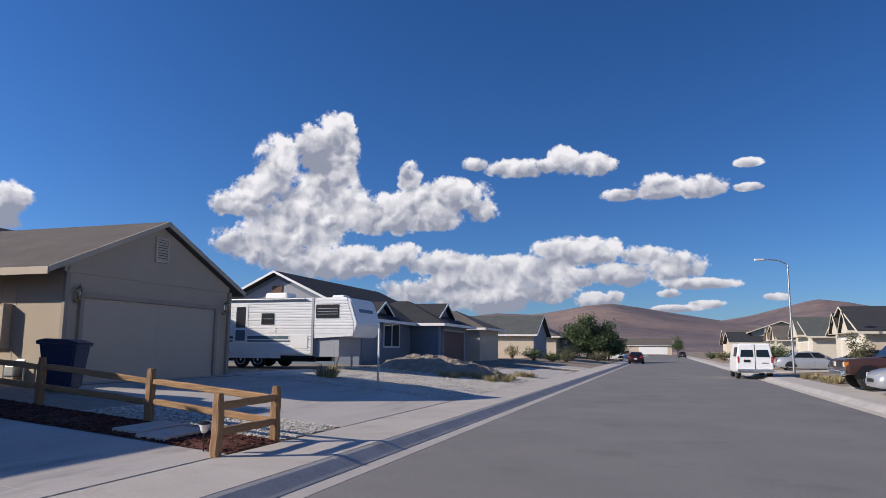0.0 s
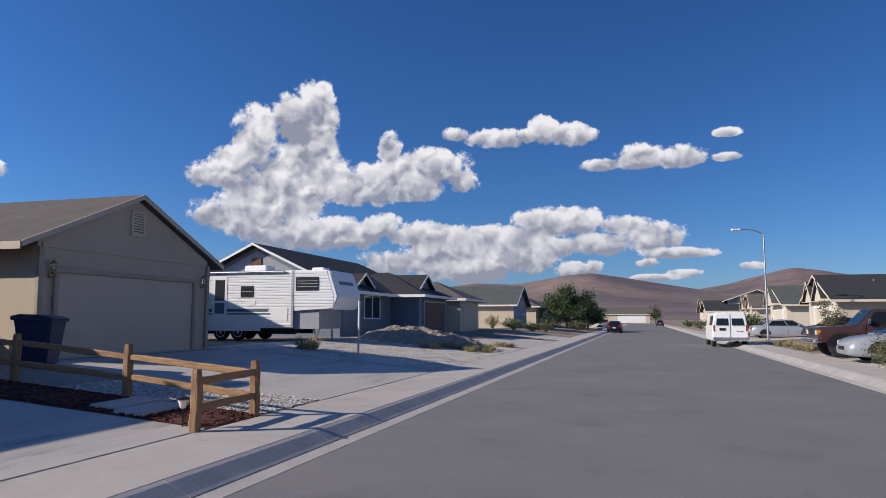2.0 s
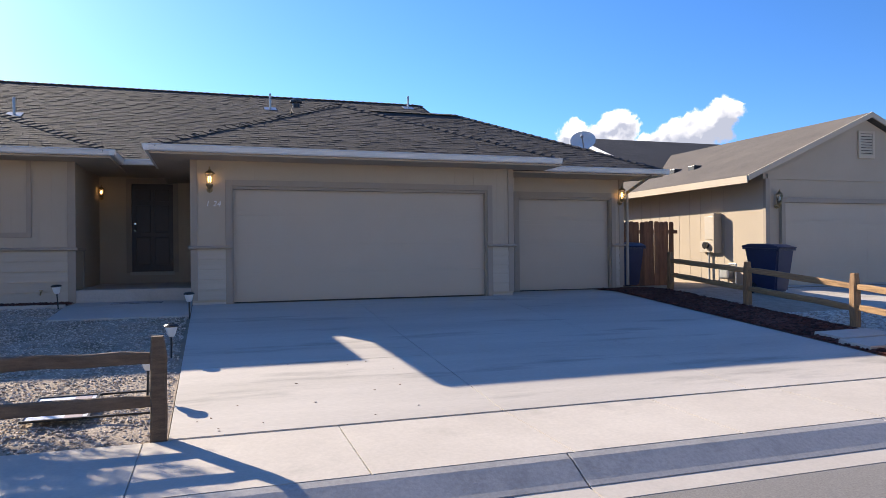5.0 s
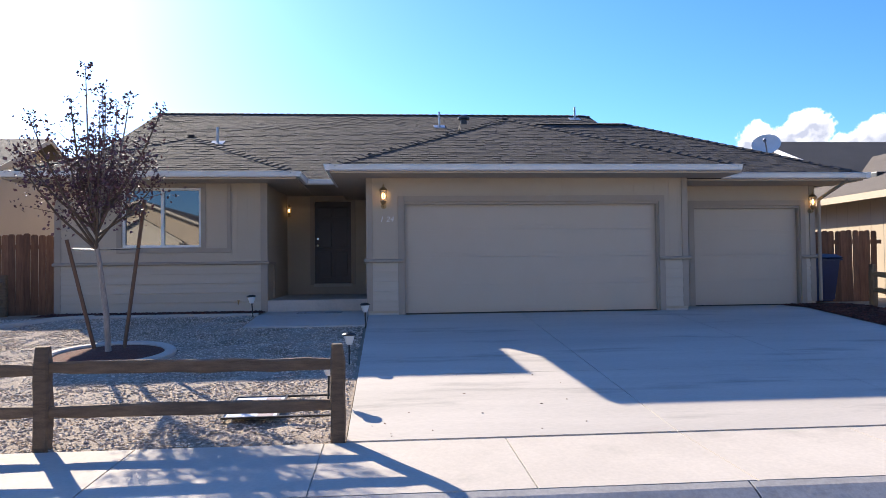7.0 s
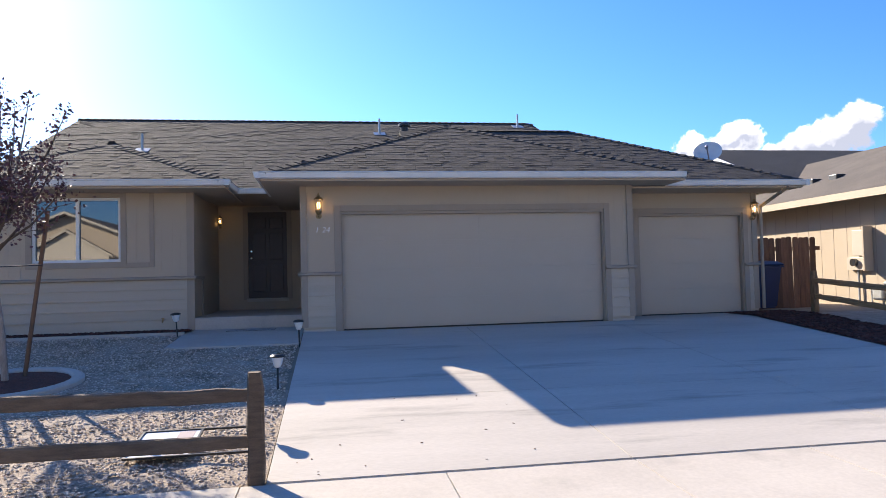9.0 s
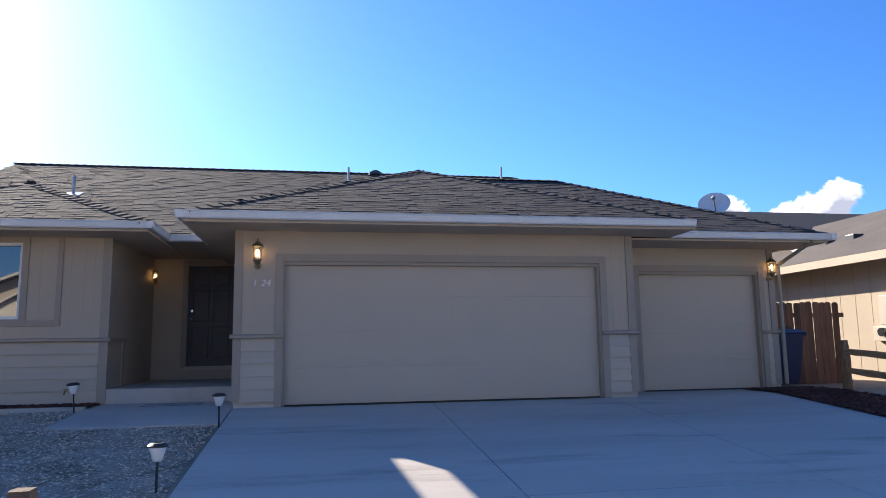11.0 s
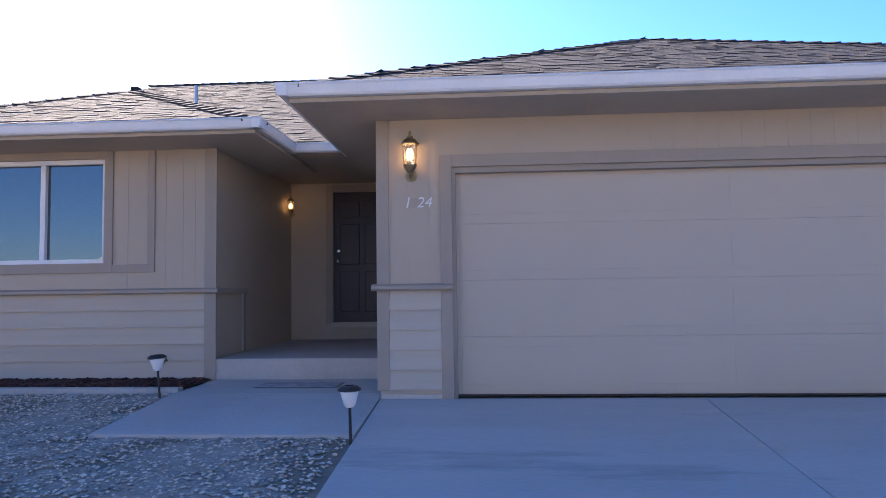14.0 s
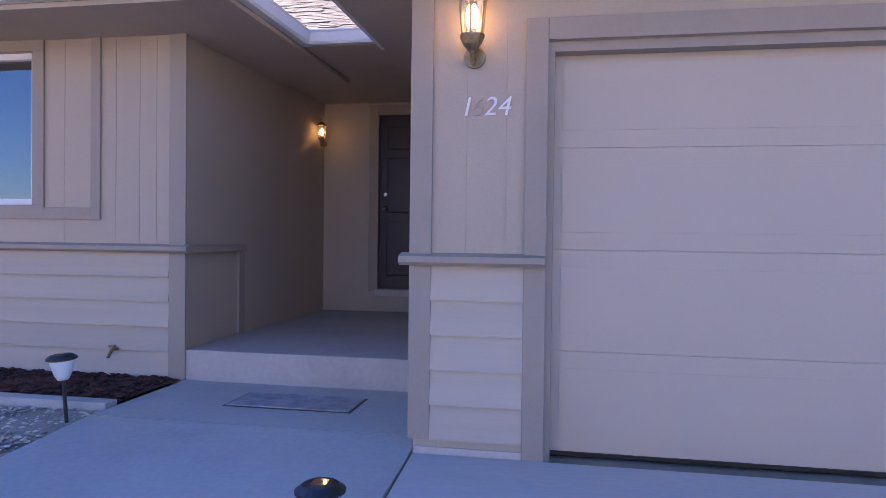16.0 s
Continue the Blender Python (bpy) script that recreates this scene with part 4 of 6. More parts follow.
def window_in(h, x, y0, y1, z0, z1, frame_mat, face=1):
    """A window on a wall that looks along x: frame proud of the wall, glass behind it."""
    w = part("window", bx(min(x, x + face * 0.012), max(x, x + face * 0.012), y0, y1, z0, z1), M_GLASS, h)
    a, b = min(x, x + face * 0.045), max(x, x + face * 0.045)
    for q in ((y0 - 0.07, y0, z0 - 0.07, z1 + 0.07), (y1, y1 + 0.07, z0 - 0.07, z1 + 0.07), (y0, y1, z0 - 0.07, z0), (y0, y1, z1, z1 + 0.07), ((y0 + y1) / 2 - 0.025, (y0 + y1) / 2 + 0.025, z0, z1)):
        part("window_frame", bx(a, b, *q), frame_mat, w)
    return w


def gable_vent(h, x, y0, y1, z0, z1, mat):
    v = part("gable_vent", bx(x, x + 0.02, y0, y1, z0, z1), M_JOINT, h, "slatted attic vent")
    for q in ((y0 - 0.06, y0, z0 - 0.06, z1 + 0.06), (y1, y1 + 0.06, z0 - 0.06, z1 + 0.06), (y0, y1, z0 - 0.06, z0), (y0, y1, z1, z1 + 0.06)):
        part("vent_frame", bx(x, x + 0.05, *q), mat, v)
    n = 8
    for i in range(n):
        z = z0 + (z1 - z0) * i / n
        part("slat", slabbed([(x + 0.02, y0, z + 0.05), (x + 0.025, y0, z + 0.06), (x + 0.05, y0, z + 0.012), (x + 0.045, y0, z)], (0, y1 - y0, 0)), mat, v)


# house next door
H2 = thing("house", (0, 0, 0), "tan gabled house next door with a double garage", "house")
N_X = -13.0
top = gable_body(H2, -22.0, N_X, 12.57, 18.97, 0.66, 3.46, "x", 0.435, M_STUCCO, M_ROOF, M_BEIGE, 0.60, rake=0.17)
sectional_door(H2, N_X + 0.0, 13.13, 18.22, 0.70, 2.74, 4, 2, M_GDOOR, 1, "wide tan sectional garage door")
for q in ((13.02, 13.13, 0.68, 2.86), (18.22, 18.33, 0.68, 2.86), (13.13, 18.22, 2.745, 2.86), (12.55, 12.67, 0.7, 3.3), (18.87, 18.99, 0.7, 3.3)):
    part("trim_board", bx(N_X + 0.001, N_X + 0.09, *q, bevel=0.004), M_TRIM, H2)
part("trim_board", bx(N_X + 0.001, N_X + 0.03, 12.67, 18.87, 3.3, 3.42), M_STUCCO, H2)
gable_vent(H2, N_X, 15.55, 15.95, 3.94, 4.5, M_BEIGE)
gable_body(H2, -28.8, -17.2, 13.6, 22.4, 0.66, 3.4, "y", 0.40, M_STUCCO, M_ROOF_DARK, M_FASCIA, 0.42)
# raised taupe strips: the shade of the siding grooves put in as darker colour
for i in range(18):
    part("groove_strip", bx(-22 + 0.45 * i, -21.992 + 0.45 * i, 12.566, 12.57, 0.8, 3.2), M_TRIM, H2)

# blue house behind the trailer
H3 = thing("house", (0, 0, 0), "blue grey house with charcoal roof and dark red garage door", "house")
gable_body(H3, -25.2, -15.2, 34.0, 48.0, 0.6, 3.3, "y", 0.47, M_BLUEGREY, M_ROOF_DARK, M_WHITE, 0.5)
part("gable_cladding", slabbed([(-25.0, 33.985, 3.1), (-15.4, 33.985, 3.1), (-20.2, 33.985, 5.4)], (0, 0.012, 0)), M_GREYLIGHT, H3)
v = part("gable_vent", bx(-20.5, -19.9, 33.93, 33.98, 4.35, 5.0), M_STAKE, H3, "slatted attic vent")
hip_body(H3, -17.5, -15.15, 34.2, 41.4, 0.6, 3.15, 0.44, M_BLUEGREY, M_ROOF_DARK, M_WHITE, 0.6)
gable_body(H3, -19.0, -15.6, 36.3, 39.3, 3.2, 3.35, "x", 0.55, M_BLUEGREY, M_ROOF_DARK, M_WHITE, 0.3)
hip_body(H3, -20.5, -13.3, 41.6, 48.0, 0.6, 3.15, 0.44, M_BLUEGREY, M_ROOF_DARK, M_WHITE, 0.6)
gable_body(H3, -18.0, -14.0, 43.0, 46.8, 3.2, 3.45, "x", 0.55, M_BLUEGREY, M_ROOF_DARK, M_WHITE, 0.3)
sectional_door(H3, -13.3, 42.5, 47.2, 0.74, 2.75, 4, 8, M_REDDOOR, 1, "dark red sectional garage door")
for q in ((42.38, 42.5, 0.7, 2.87), (47.2, 47.32, 0.7, 2.87), (42.5, 47.2, 2.755, 2.87), (41.6, 41.72, 0.7, 3.1)):
    part("trim_board", bx(-13.299, -13.2, *q), M_GREYLIGHT, H3)
window_in(H3, -15.15, 37.2, 39.6, 1.75, 3.0, M_WHITE)
part("trim_board", bx(-15.15, -15.1, 41.3, 41.42, 0.7, 3.1), M_GREYLIGHT, H3)

# tan house
H4 = thing("house", (0, 0, 0), "tan house with a brown roof beyond the blue house", "house")
hip_body(H4, -24.0, -15.5, 51.0, 62.0, 0.6, 3.2, 0.44, M_BEIGE, M_ROOF, M_FASCIA, 0.6)
hip_body(H4, -19.0, -13.3, 52.0, 58.2, 0.6, 3.2, 0.44, M_BEIGE, M_ROOF, M_FASCIA, 0.6)
sectional_door(H4, -13.3, 53.0, 57.6, 0.74, 2.75, 4, 8, M_GDOOR, 1, "tan sectional garage door")

# gabled house with a green grey roof
H5 = thing("house", (0, 0, 0), "beige house with a green grey gable roof", "house")
gable_body(H5, -25.0, -13.0, 73.5, 82.0, 0.6, 3.3, "x", 0.46, M_BEIGE, M_ROOF_GREEN, M_FASCIA, 0.5)
part("gable_cladding", slabbed([(-12.99, 73.5, 0.7), (-12.99, 82.0, 0.7), (-12.99, 82.0, 3.3), (-12.99, 77.75, 5.2), (-12.99, 73.5, 3.3)], (0.02, 0, 0)), M_GREYLIGHT, H5)
H6 = thing("house", (0, 0, 0), "low beige house beyond the big tree", "house")
hip_body(H6, -24.0, -13.0, 90.0, 104.0, 0.6, 3.3, 0.44, M_BEIGE, M_ROOF, M_FASCIA, 0.6)
H7 = thing("house", (0, 0, 0), "brown roofed house closing the end of the street", "house")
gable_body(H7, -17.0, 3.0, 268.0, 280.0, 0.2, 3.6, "x", 0.42, M_BEIGE, M_ROOF, M_WHITE, 0.5)
part("garage_door", bx(-8.5, 1.5, 267.9, 268.0, 0.4, 3.0), M_WHITE, H7, "white garage doors")
part("garage_door", bx(-15.8, -12.6, 267.9, 268.0, 0.9, 2.6), M_BEIGE, H7)

# across the street: ridges run away from the road
def across(label, x, y0, y1, wall, roof, gablets, deep=13.0, eave=3.15, pitch=0.40, door=None, trim=None):
    h = thing("house", (0, 0, 0), label, "house")
    gable_body(h, x, x + deep, y0, y1, 0.3, eave, "x", pitch, wall, roof, trim or M_CREAM, 0.6)
    for yy, out, size, up in gablets:
        gable_body(h, x - out, x + 3.0, yy - size, yy + size, eave - 0.1, eave + 0.1, "x", up, M_CREAM, roof, M_CREAM, 0.22)
    if door:
        sectional_door(h, x - 0.02, door[0], door[1], 0.45, 2.55, 4, 4, M_CREAM, -1, "cream sectional garage door")
        for q in ((door[0] - 0.14, door[0], 0.4, 2.68), (door[1], door[1] + 0.14, 0.4, 2.68), (door[0], door[1], 2.55, 2.68)):
            part("trim_board", bx(x - 0.07, x - 0.001, *q), M_WHITE, h)
    return h


R1 = across("cream house with twin gablets and a dark roof", 13.6, 56.0, 65.0, M_CREAM, M_ROOF_DARK, [(62.4, 0.5, 1.35, 0.95), (59.2, 0.5, 1.35, 0.95)], 16.0, door=(58.2, 62.8))
part("side_cladding", bx(13.8, 29.0, 55.96, 55.99, 0.4, 2.9), M_BEIGE, R1)
R0 = across("cream house with a grey roof and pale fascia", 19.5, 37.0, 50.0, M_CREAM, M_ROOF_GREEN, [], 14.0, 3.3, 0.34, trim=M_WHITE)
R2 = across("cream house with a green grey roof and one gable", 13.8, 75.5, 84.5, M_CREAM, M_ROOF_GREEN, [(80.0, 0.8, 2.4, 0.72)], 14.0, 3.2, 0.36, door=(77.5, 82.5))
R3 = across("cream house with brown roof and two gables", 13.8, 94.0, 104.0, M_CREAM, M_ROOF, [(96.0, 0.6, 1.6, 0.9), (101.5, 0.6, 1.6, 0.9)], 12.0, 3.1, 0.34)
R4 = thing("house", (0, 0, 0), "two storey tan house with a low gable roof", "house")
gable_body(R4, 12.6, 20.6, 113.0, 125.0, 0.3, 4.5, "y", 0.36, M_BEIGE, M_ROOF, M_CREAM, 0.6)
gable_body(R4, 9.6, 16.0, 110.0, 120.0, 0.3, 2.9, "x", 0.3, M_BEIGE, M_ROOF_DARK, M_CREAM, 0.5)
R5 = across("low cream house far along the street", 11.5, 140.0, 152.0, M_CREAM, M_ROOF, [], 12.0)
R6 = across("tan house across from the start of the walk", 13.6, 0.0, 11.0, M_STUCCO, M_ROOF, [(5.5, 0.3, 2.2, 0.6)], 13.0)
R7 = across("tan house opposite with brown roof", 13.6, -20.0, -8.0, M_BEIGE, M_ROOF, [(-14.0, 0.3, 2.2, 0.6)], 13.0)
R8 = across("tan house with brown roof at the bend", 13.6, 17.0, 27.0, M_BEIGE, M_ROOF, [], 13.0)
# neighbour on the other side
HS = thing("house", (0, 0, 0), "grey tan house beyond the side fence", "house")
gable_body(HS, -26.0, -16.4, -22.0, -10.2, 0.6, 3.3, "y", 0.44, M_STUCCO, M_ROOF, M_STUCCO, 0.5)
gable_body(HS, -20.0, -15.0, -16.6, -11.6, 0.6, 3.2, "x", 0.44, M_STUCCO, M_ROOF, M_STUCCO, 0.4)
part("porch_roof", slabbed([(-15.8, -12.6, 3.0), (-13.8, -12.6, 2.6), (-13.8, -9.4, 2.6), (-15.8, -9.4, 3.0)], (0, 0, -0.12)), M_ROOF, HS)
for yy in (-12.4, -9.6):
    part("porch_post", bx(-14.05, -13.9, yy - 0.07, yy + 0.07, 0.6, 2.55), M_STUCCO, HS)
HS2 = thing("house", (0, 0, 0), "tan house further back along the street", "house")
gable_body(HS2, -27.0, -13.2, -42.0, -28.0, 0.6, 3.3, "y", 0.44, M_BEIGE, M_ROOF, M_FASCIA, 0.5)


# ---------------------------------------------------------------- hills
def hills(name, label, crest, far, deep, seed):
    """A range of hills: crest gives (degrees left of +y, degrees up); it falls away towards the viewer."""
    rnd = random.Random(seed)
    azs = [a for a, _ in crest]
    n_a, n_d = 170, 22
    verts, faces = [], []
    for i in range(n_a):
        a = crest[0][0] + (crest[-1][0] - crest[0][0]) * i / (n_a - 1)
        h = float(np.interp(-a, [-q for q in azs], [e for _, e in crest]))
        for j in range(n_d):
            f = j / (n_d - 1)
            d = far - deep * (1 - f)
            top = math.tan(radians(h)) * far
            z = top * (f ** 1.6)
            v = Vector((-sin(radians(a)) * d, cos(radians(a)) * d, 0))
            z *= 1 + 0.22 * (noise.fractal(v * 0.0022 + Vector((seed, 0, 0)), 1.0, 2.0, 5)) * (1 - f * 0.9)
            verts.append((v.x, v.y, z - 3 * (1 - f)))
    for i in range(n_a - 1):
        for j in range(n_d - 1):
            q = i * n_d + j
            faces.append((q, q + 1, q + n_d + 1, q + n_d))
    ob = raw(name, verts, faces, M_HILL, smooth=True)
    tagged(ob, label, "hills", "", "structure")


hills("backdrop", "bare brown hills with sage scrub and painted cloud shadows", [(40, 1.2), (26, 2.2), (17, 2.5), (13, 3.0), (10, 2.85), (8.4, 3.1), (6, 3.55), (3.9, 3.75), (1.5, 3.4), (-1.2, 2.9), (-5.2, 2.2), (-9, 1.8), (-14, 1.5), (-40, 1.0), (-80, 1.0)], 2900, 1700, 3)
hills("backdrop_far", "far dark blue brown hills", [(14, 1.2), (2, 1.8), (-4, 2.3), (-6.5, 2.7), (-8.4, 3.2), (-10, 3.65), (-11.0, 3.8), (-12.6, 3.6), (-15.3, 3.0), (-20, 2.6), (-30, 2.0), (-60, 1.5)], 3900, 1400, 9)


# ---------------------------------------------------------------- yards
def yard_sheet(name, x0, x1, y0, y1, mat, label, lift=0.0, jitter=0.012, step=0.25, zf=lot):
    nx, ny = max(2, int(abs(x1 - x0) / step)), max(2, int((y1 - y0) / step))
    verts, faces = [], []
    for j in range(ny + 1):
        for i in range(nx + 1):
            x, y = x0 + (x1 - x0) * i / nx, y0 + (y1 - y0) * j / ny
            edge = i in (0, nx) or j in (0, ny)
            verts.append((x, y, zf(x) + lift + (-0.01 if edge else rng.uniform(-jitter, jitter))))
    for j in range(ny):
        for i in range(nx):
            a = j * (nx + 1) + i
            faces.append((a, a + 1, a + nx + 2, a + nx + 1))
    return tagged(raw(name, verts, faces, mat, smooth=True), label, "ground", "", "structure")


def scatter(name, label, category, x0, x1, y0, y1, count, size, mat, zf=lot, lift=0.0, flat=0.6, long=1.0, keep=None, seed=1):
    """Loose stones or chips over a stretch of ground, one object of kind stuff."""
    rnd = random.Random(seed)
    verts, faces = [], []
    for _ in range(count):
        x, y = rnd.uniform(x0, x1), rnd.uniform(y0, y1)
        if keep and not keep(x, y):
            continue
        s = size * rnd.uniform(0.5, 1.35)
        a = rnd.uniform(0, 2 * pi)
        z = zf(x) + lift
        tilt = rnd.uniform(-0.35, 0.35)
        n = len(verts)
        c, d = cos(a), sin(a)
        ring = []
        for k in range(5):
            q = 2 * pi * k / 5 + rnd.uniform(-0.3, 0.3)
            r = s * rnd.uniform(0.75, 1.1)
            u, v = cos(q) * r * long, sin(q) * r / long
            ring.append((x + u * c - v * d, y + u * d + v * c, z + s * flat * 0.25 + u * tilt * 0.4))
        verts.extend(ring)
        verts.append((x + s * rnd.uniform(-0.2, 0.2), y + s * rnd.uniform(-0.2, 0.2), z + s * flat * rnd.uniform(0.75, 1.1)))
        verts.append((x, y, z - s * 0.5))
        for k in range(5):
            faces.append((n + k, n + (k + 1) % 5, n + 5))
            faces.append((n + (k + 1) % 5, n + k, n + 6))
    return tagged(raw(name, verts, faces, mat), label, category, "", "stuff")


TREE_AT = (-9.40, -3.50)
off_walk = lambda x, y: not (x < -11.5 and y > -2.2) and (x - TREE_AT[0]) ** 2 + (y - TREE_AT[1]) ** 2 > 0.86 ** 2
yard_sheet("gravel_bed", WALK_L - 0.02, -13.2, -7.1, -0.14, M_GRAVELBED, "brown grey gravel front yard", -0.014)
scatter("gravel", "small brown and grey crushed stones", "gravel", -5.64, -13.15, -7.05, -0.18, 36000, 0.0165, M_GRAVEL, lift=-0.010, keep=off_walk, seed=11)
yard_sheet("mulch_bed_wall", -13.2, -13.96, -6.4, -2.2, M_MULCH, "red bark mulch under the window", 0.03)
scatter("bark_mulch", "dark red bark chips below the window", "mulch", -13.25, -13.94, -6.3, -2.22, 1300, 0.03, M_MULCH, lift=0.03, long=1.6, seed=12)
yard_sheet("mulch_bed", WALK_L - 0.02, -13.9, 8.37, 9.75, M_MULCH, "dark red bark mulch strip beside the driveway", 0.015)
scatter("bark_mulch", "dark red bark chips in the fenced strip", "mulch", -5.65, -13.6, 8.40, 9.70, 4200, 0.032, M_MULCH, lift=0.015, long=1.6, seed=13)
yard_sheet("rock_bed", WALK_L - 0.02, -12.9, 9.76, 11.88, M_GRAVELBED, "pale river rock strip", 0.0)
scatter("river_rock", "pale rounded river rocks", "rocks", -5.65, -9.5, 9.8, 11.85, 3800, 0.03, M_PALEROCK, lift=0.004, seed=14)
yard_sheet("pale_gravel_bed", WALK_L - 0.02, -14.0, 19.22, 41.8, M_PALEROCK, "pale gravel yard between the driveways", 0.0, 0.02, 0.5)
scatter("river_rock", "pale gravel stones near the trailer", "rocks", -5.7, -12.0, 19.3, 34.0, 12000, 0.028, M_PALEROCK, lift=0.004, seed=15)
# pale stepping slabs in the mulch strip
for x, y in ((-7.0, 9.0), (-7.55, 9.15)):
    s = part("stepping_slab", bx(-0.24, 0.24, -0.55, 0.55, -0.05, 0.03, bevel=0.01), M_CONCRETE)
    s.matrix_world = pose(x, y, lot(x) + 0.03, 0, 4.5, 3)
    tagged(s, "grey concrete stepping slab in the mulch", "slab", "stepping slabs")

# entry walk
walkway = thing("entry_walk", (0, 0, 0), "grey concrete walk leading to the porch step", "path", "", "structure")
for xa, xb in ((-11.5, -12.89), (-12.91, -13.95)):
    bm = bmesh.new()
    slab(bm, [(xa, -2.17, lot(xa) + 0.012), (xb, -2.17, lot(xb) + 0.012), (xb, -2.17, 0.5), (xa, -2.17, 0.5)], (0, 2.028, 0))
    part("slab", bm, M_CONCRETE, walkway)
# concrete edging
edging = thing("garden_edging", (0, 0, 0), "pale concrete garden edging strip", "edging", "", "structure")
part("edge_run", bx(-13.2, -13.08, -5.2, -2.2, 0.6, 0.81, bevel=0.01), M_CONCRETE, edging)
pts = [(-13.14, -5.2), (-12.7, -5.7), (-12.2, -6.1), (-11.6, -6.45), (-10.9, -6.8), (-10.0, -7.1), (-9.0, -7.2)]
bm = bmesh.new()
for (xa, ya), (xb, yb) in zip(pts, pts[1:]):
    tube(bm, (xa, ya, lot(xa)), (xb, yb, lot(xb)), 0.06, 0.06, 8)
part("edge_curve", bm, M_CONCRETE, edging)
# ring round the young tree
ring = thing("tree_ring", (TREE_AT[0], TREE_AT[1], lot(TREE_AT[0])), "pale concrete ring round dark mulch", "edging")
bm = bmesh.new()
for k in range(28):
    a, b = 2 * pi * k / 28, 2 * pi * (k + 1) / 28
    sec = lambda q: [((r) * cos(q), (r) * sin(q), h - 0.08 * r * cos(q)) for r, h in ((0.70, -0.05), (0.70, 0.035), (0.73, 0.055), (0.82, 0.055), (0.85, 0.035), (0.85, -0.05))]
    A, B = [bm.verts.new(v) for v in sec(a)], [bm.verts.new(v) for v in sec(b)]
    for i in range(6):
        bm.faces.new((A[i], A[(i + 1) % 6], B[(i + 1) % 6], B[i]))
part("ring", bm, M_CONCRETE, ring)
bm = bmesh.new()
c = bm.verts.new((0, 0, 0.07))
rr = [bm.verts.new((0.71 * cos(2 * pi * k / 24), 0.71 * sin(2 * pi * k / 24), 0.02 - 0.056 * cos(2 * pi * k / 24))) for k in range(24)]
for k in range(24):
    bm.faces.new((c, rr[k], rr[(k + 1) % 24]))
part("mulch", bm, M_MULCH, ring)


# ---------------------------------------------------------------- split rail fences
def rough_bar(p, q, w, h, seed, n=7):
    """A hewn bar from p to q: uneven rectangular section, slight bow."""
    rnd = random.Random(seed)
    p, q = Vector(p), Vector(q)
    d = (q - p).normalized()
    side = d.cross(Vector((0, 0, 1)))
    side = side.normalized() if side.length > 0.1 else Vector((1, 0, 0))
    up = side.cross(d).normalized()
    bm = bmesh.new()
    prev = None
    for i in range(n + 1):
        f = i / n
        c = p.lerp(q, f) + up * rnd.uniform(-0.006, 0.006) + side * rnd.uniform(-0.006, 0.006)
        k = 1.0 - 0.25 * (abs(2 * f - 1) ** 6)
        ring = []
        for a, b in ((-1, -0.8), (-0.75, -1), (0.75, -1), (1, -0.8), (1, 0.75), (0.7, 1), (-0.7, 1), (-1, 0.7)):
            ring.append(bm.verts.new(c + side * (a * w / 2 * k * rnd.uniform(0.9, 1.08)) + up * (b * h / 2 * k * rnd.uniform(0.9, 1.08))))
        if prev:
            for j in range(8):
                bm.faces.new((prev[j], prev[(j + 1) % 8], ring[(j + 1) % 8], ring[j]))
        else:
            bm.faces.new(ring[::-1])
        prev = ring
    bm.faces.new(prev)
    return bm


def rail_fence(points, label, seed, height=0.83, post_mat=None, rail_mat=None):
    f = thing("split_rail_fence", (points[0][0], points[0][1], lot(points[0][0])), label, "fence", "split rail fences")
    o = Vector(f.location)
    for i, (x, y) in enumerate(points):
        base = Vector((x, y, lot(x))) - o
        part("post", rough_bar(base - Vector((0, 0, 0.15)), base + Vector((0, 0, height + 0.02 * ((i * 7) % 3 - 1))), 0.125, 0.125, seed + i), post_mat or M_WOOD, f)
    for i, ((x0, y0), (x1, y1)) in enumerate(zip(points, points[1:])):
        for k, h in enumerate((0.30, 0.64)):
            a, b = Vector((x0, y0, lot(x0) + h)) - o, Vector((x1, y1, lot(x1) + h + 0.02 * ((i + k) % 2))) - o
            part("rail", rough_bar(a, b, 0.07, 0.105, seed + 30 + i * 3 + k, 9), rail_mat or M_RAIL, f)
    return f


rail_fence([(-5.67, -0.2), (-5.69, -2.6), (-5.69, -5.0), (-5.69, -7.4), (-5.69, -9.8)], "weathered split rail fence along the gravel yard", 5, 0.83, M_WOOD_GREY, M_WOOD_GREY)
rail_fence([(-5.63, 8.1), (-5.69, 9.66), (-8.15, 9.82), (-10.57, 9.9), (-13.0, 9.95)], "honey coloured split rail fence round the mulch strip", 60)
rail_fence([(-14.2, -7.35), (-11.6, -8.2), (-9.0, -9.0)], "weathered split rail fence beside the neighbour's yard", 90, 0.83, M_WOOD_GREY, M_WOOD_GREY)


def picket_fence(x, y0, y1, z0, top, label, seed):
    f = thing("board_fence", (x, y0, z0), label, "fence", "cedar board fences")
    rnd = random.Random(seed)
    n = int((y1 - y0) / 0.145)
    for i in range(n):
        h = top - z0 + rnd.uniform(-0.015, 0.015)
        w = 0.135
        a = i * 0.145
        bm = bmesh.new()
        slab(bm, [(0, a, 0.02), (0, a + w, 0.02), (0, a + w, h - 0.03), (0, a + w - 0.03, h), (0, a + 0.03, h), (0, a, h - 0.03)], (0.018, 0, 0))
        ob = part("board", bm, M_PICKET, f)
        ob.rotation_euler = (rnd.uniform(-0.008, 0.008), rnd.uniform(-0.006, 0.006), 0)
    for z in (0.3, top - z0 - 0.3):
        part("back_rail", bx(-0.05, -0.005, 0, y1 - y0, z, z + 0.09), M_PICKET, f)
    return f


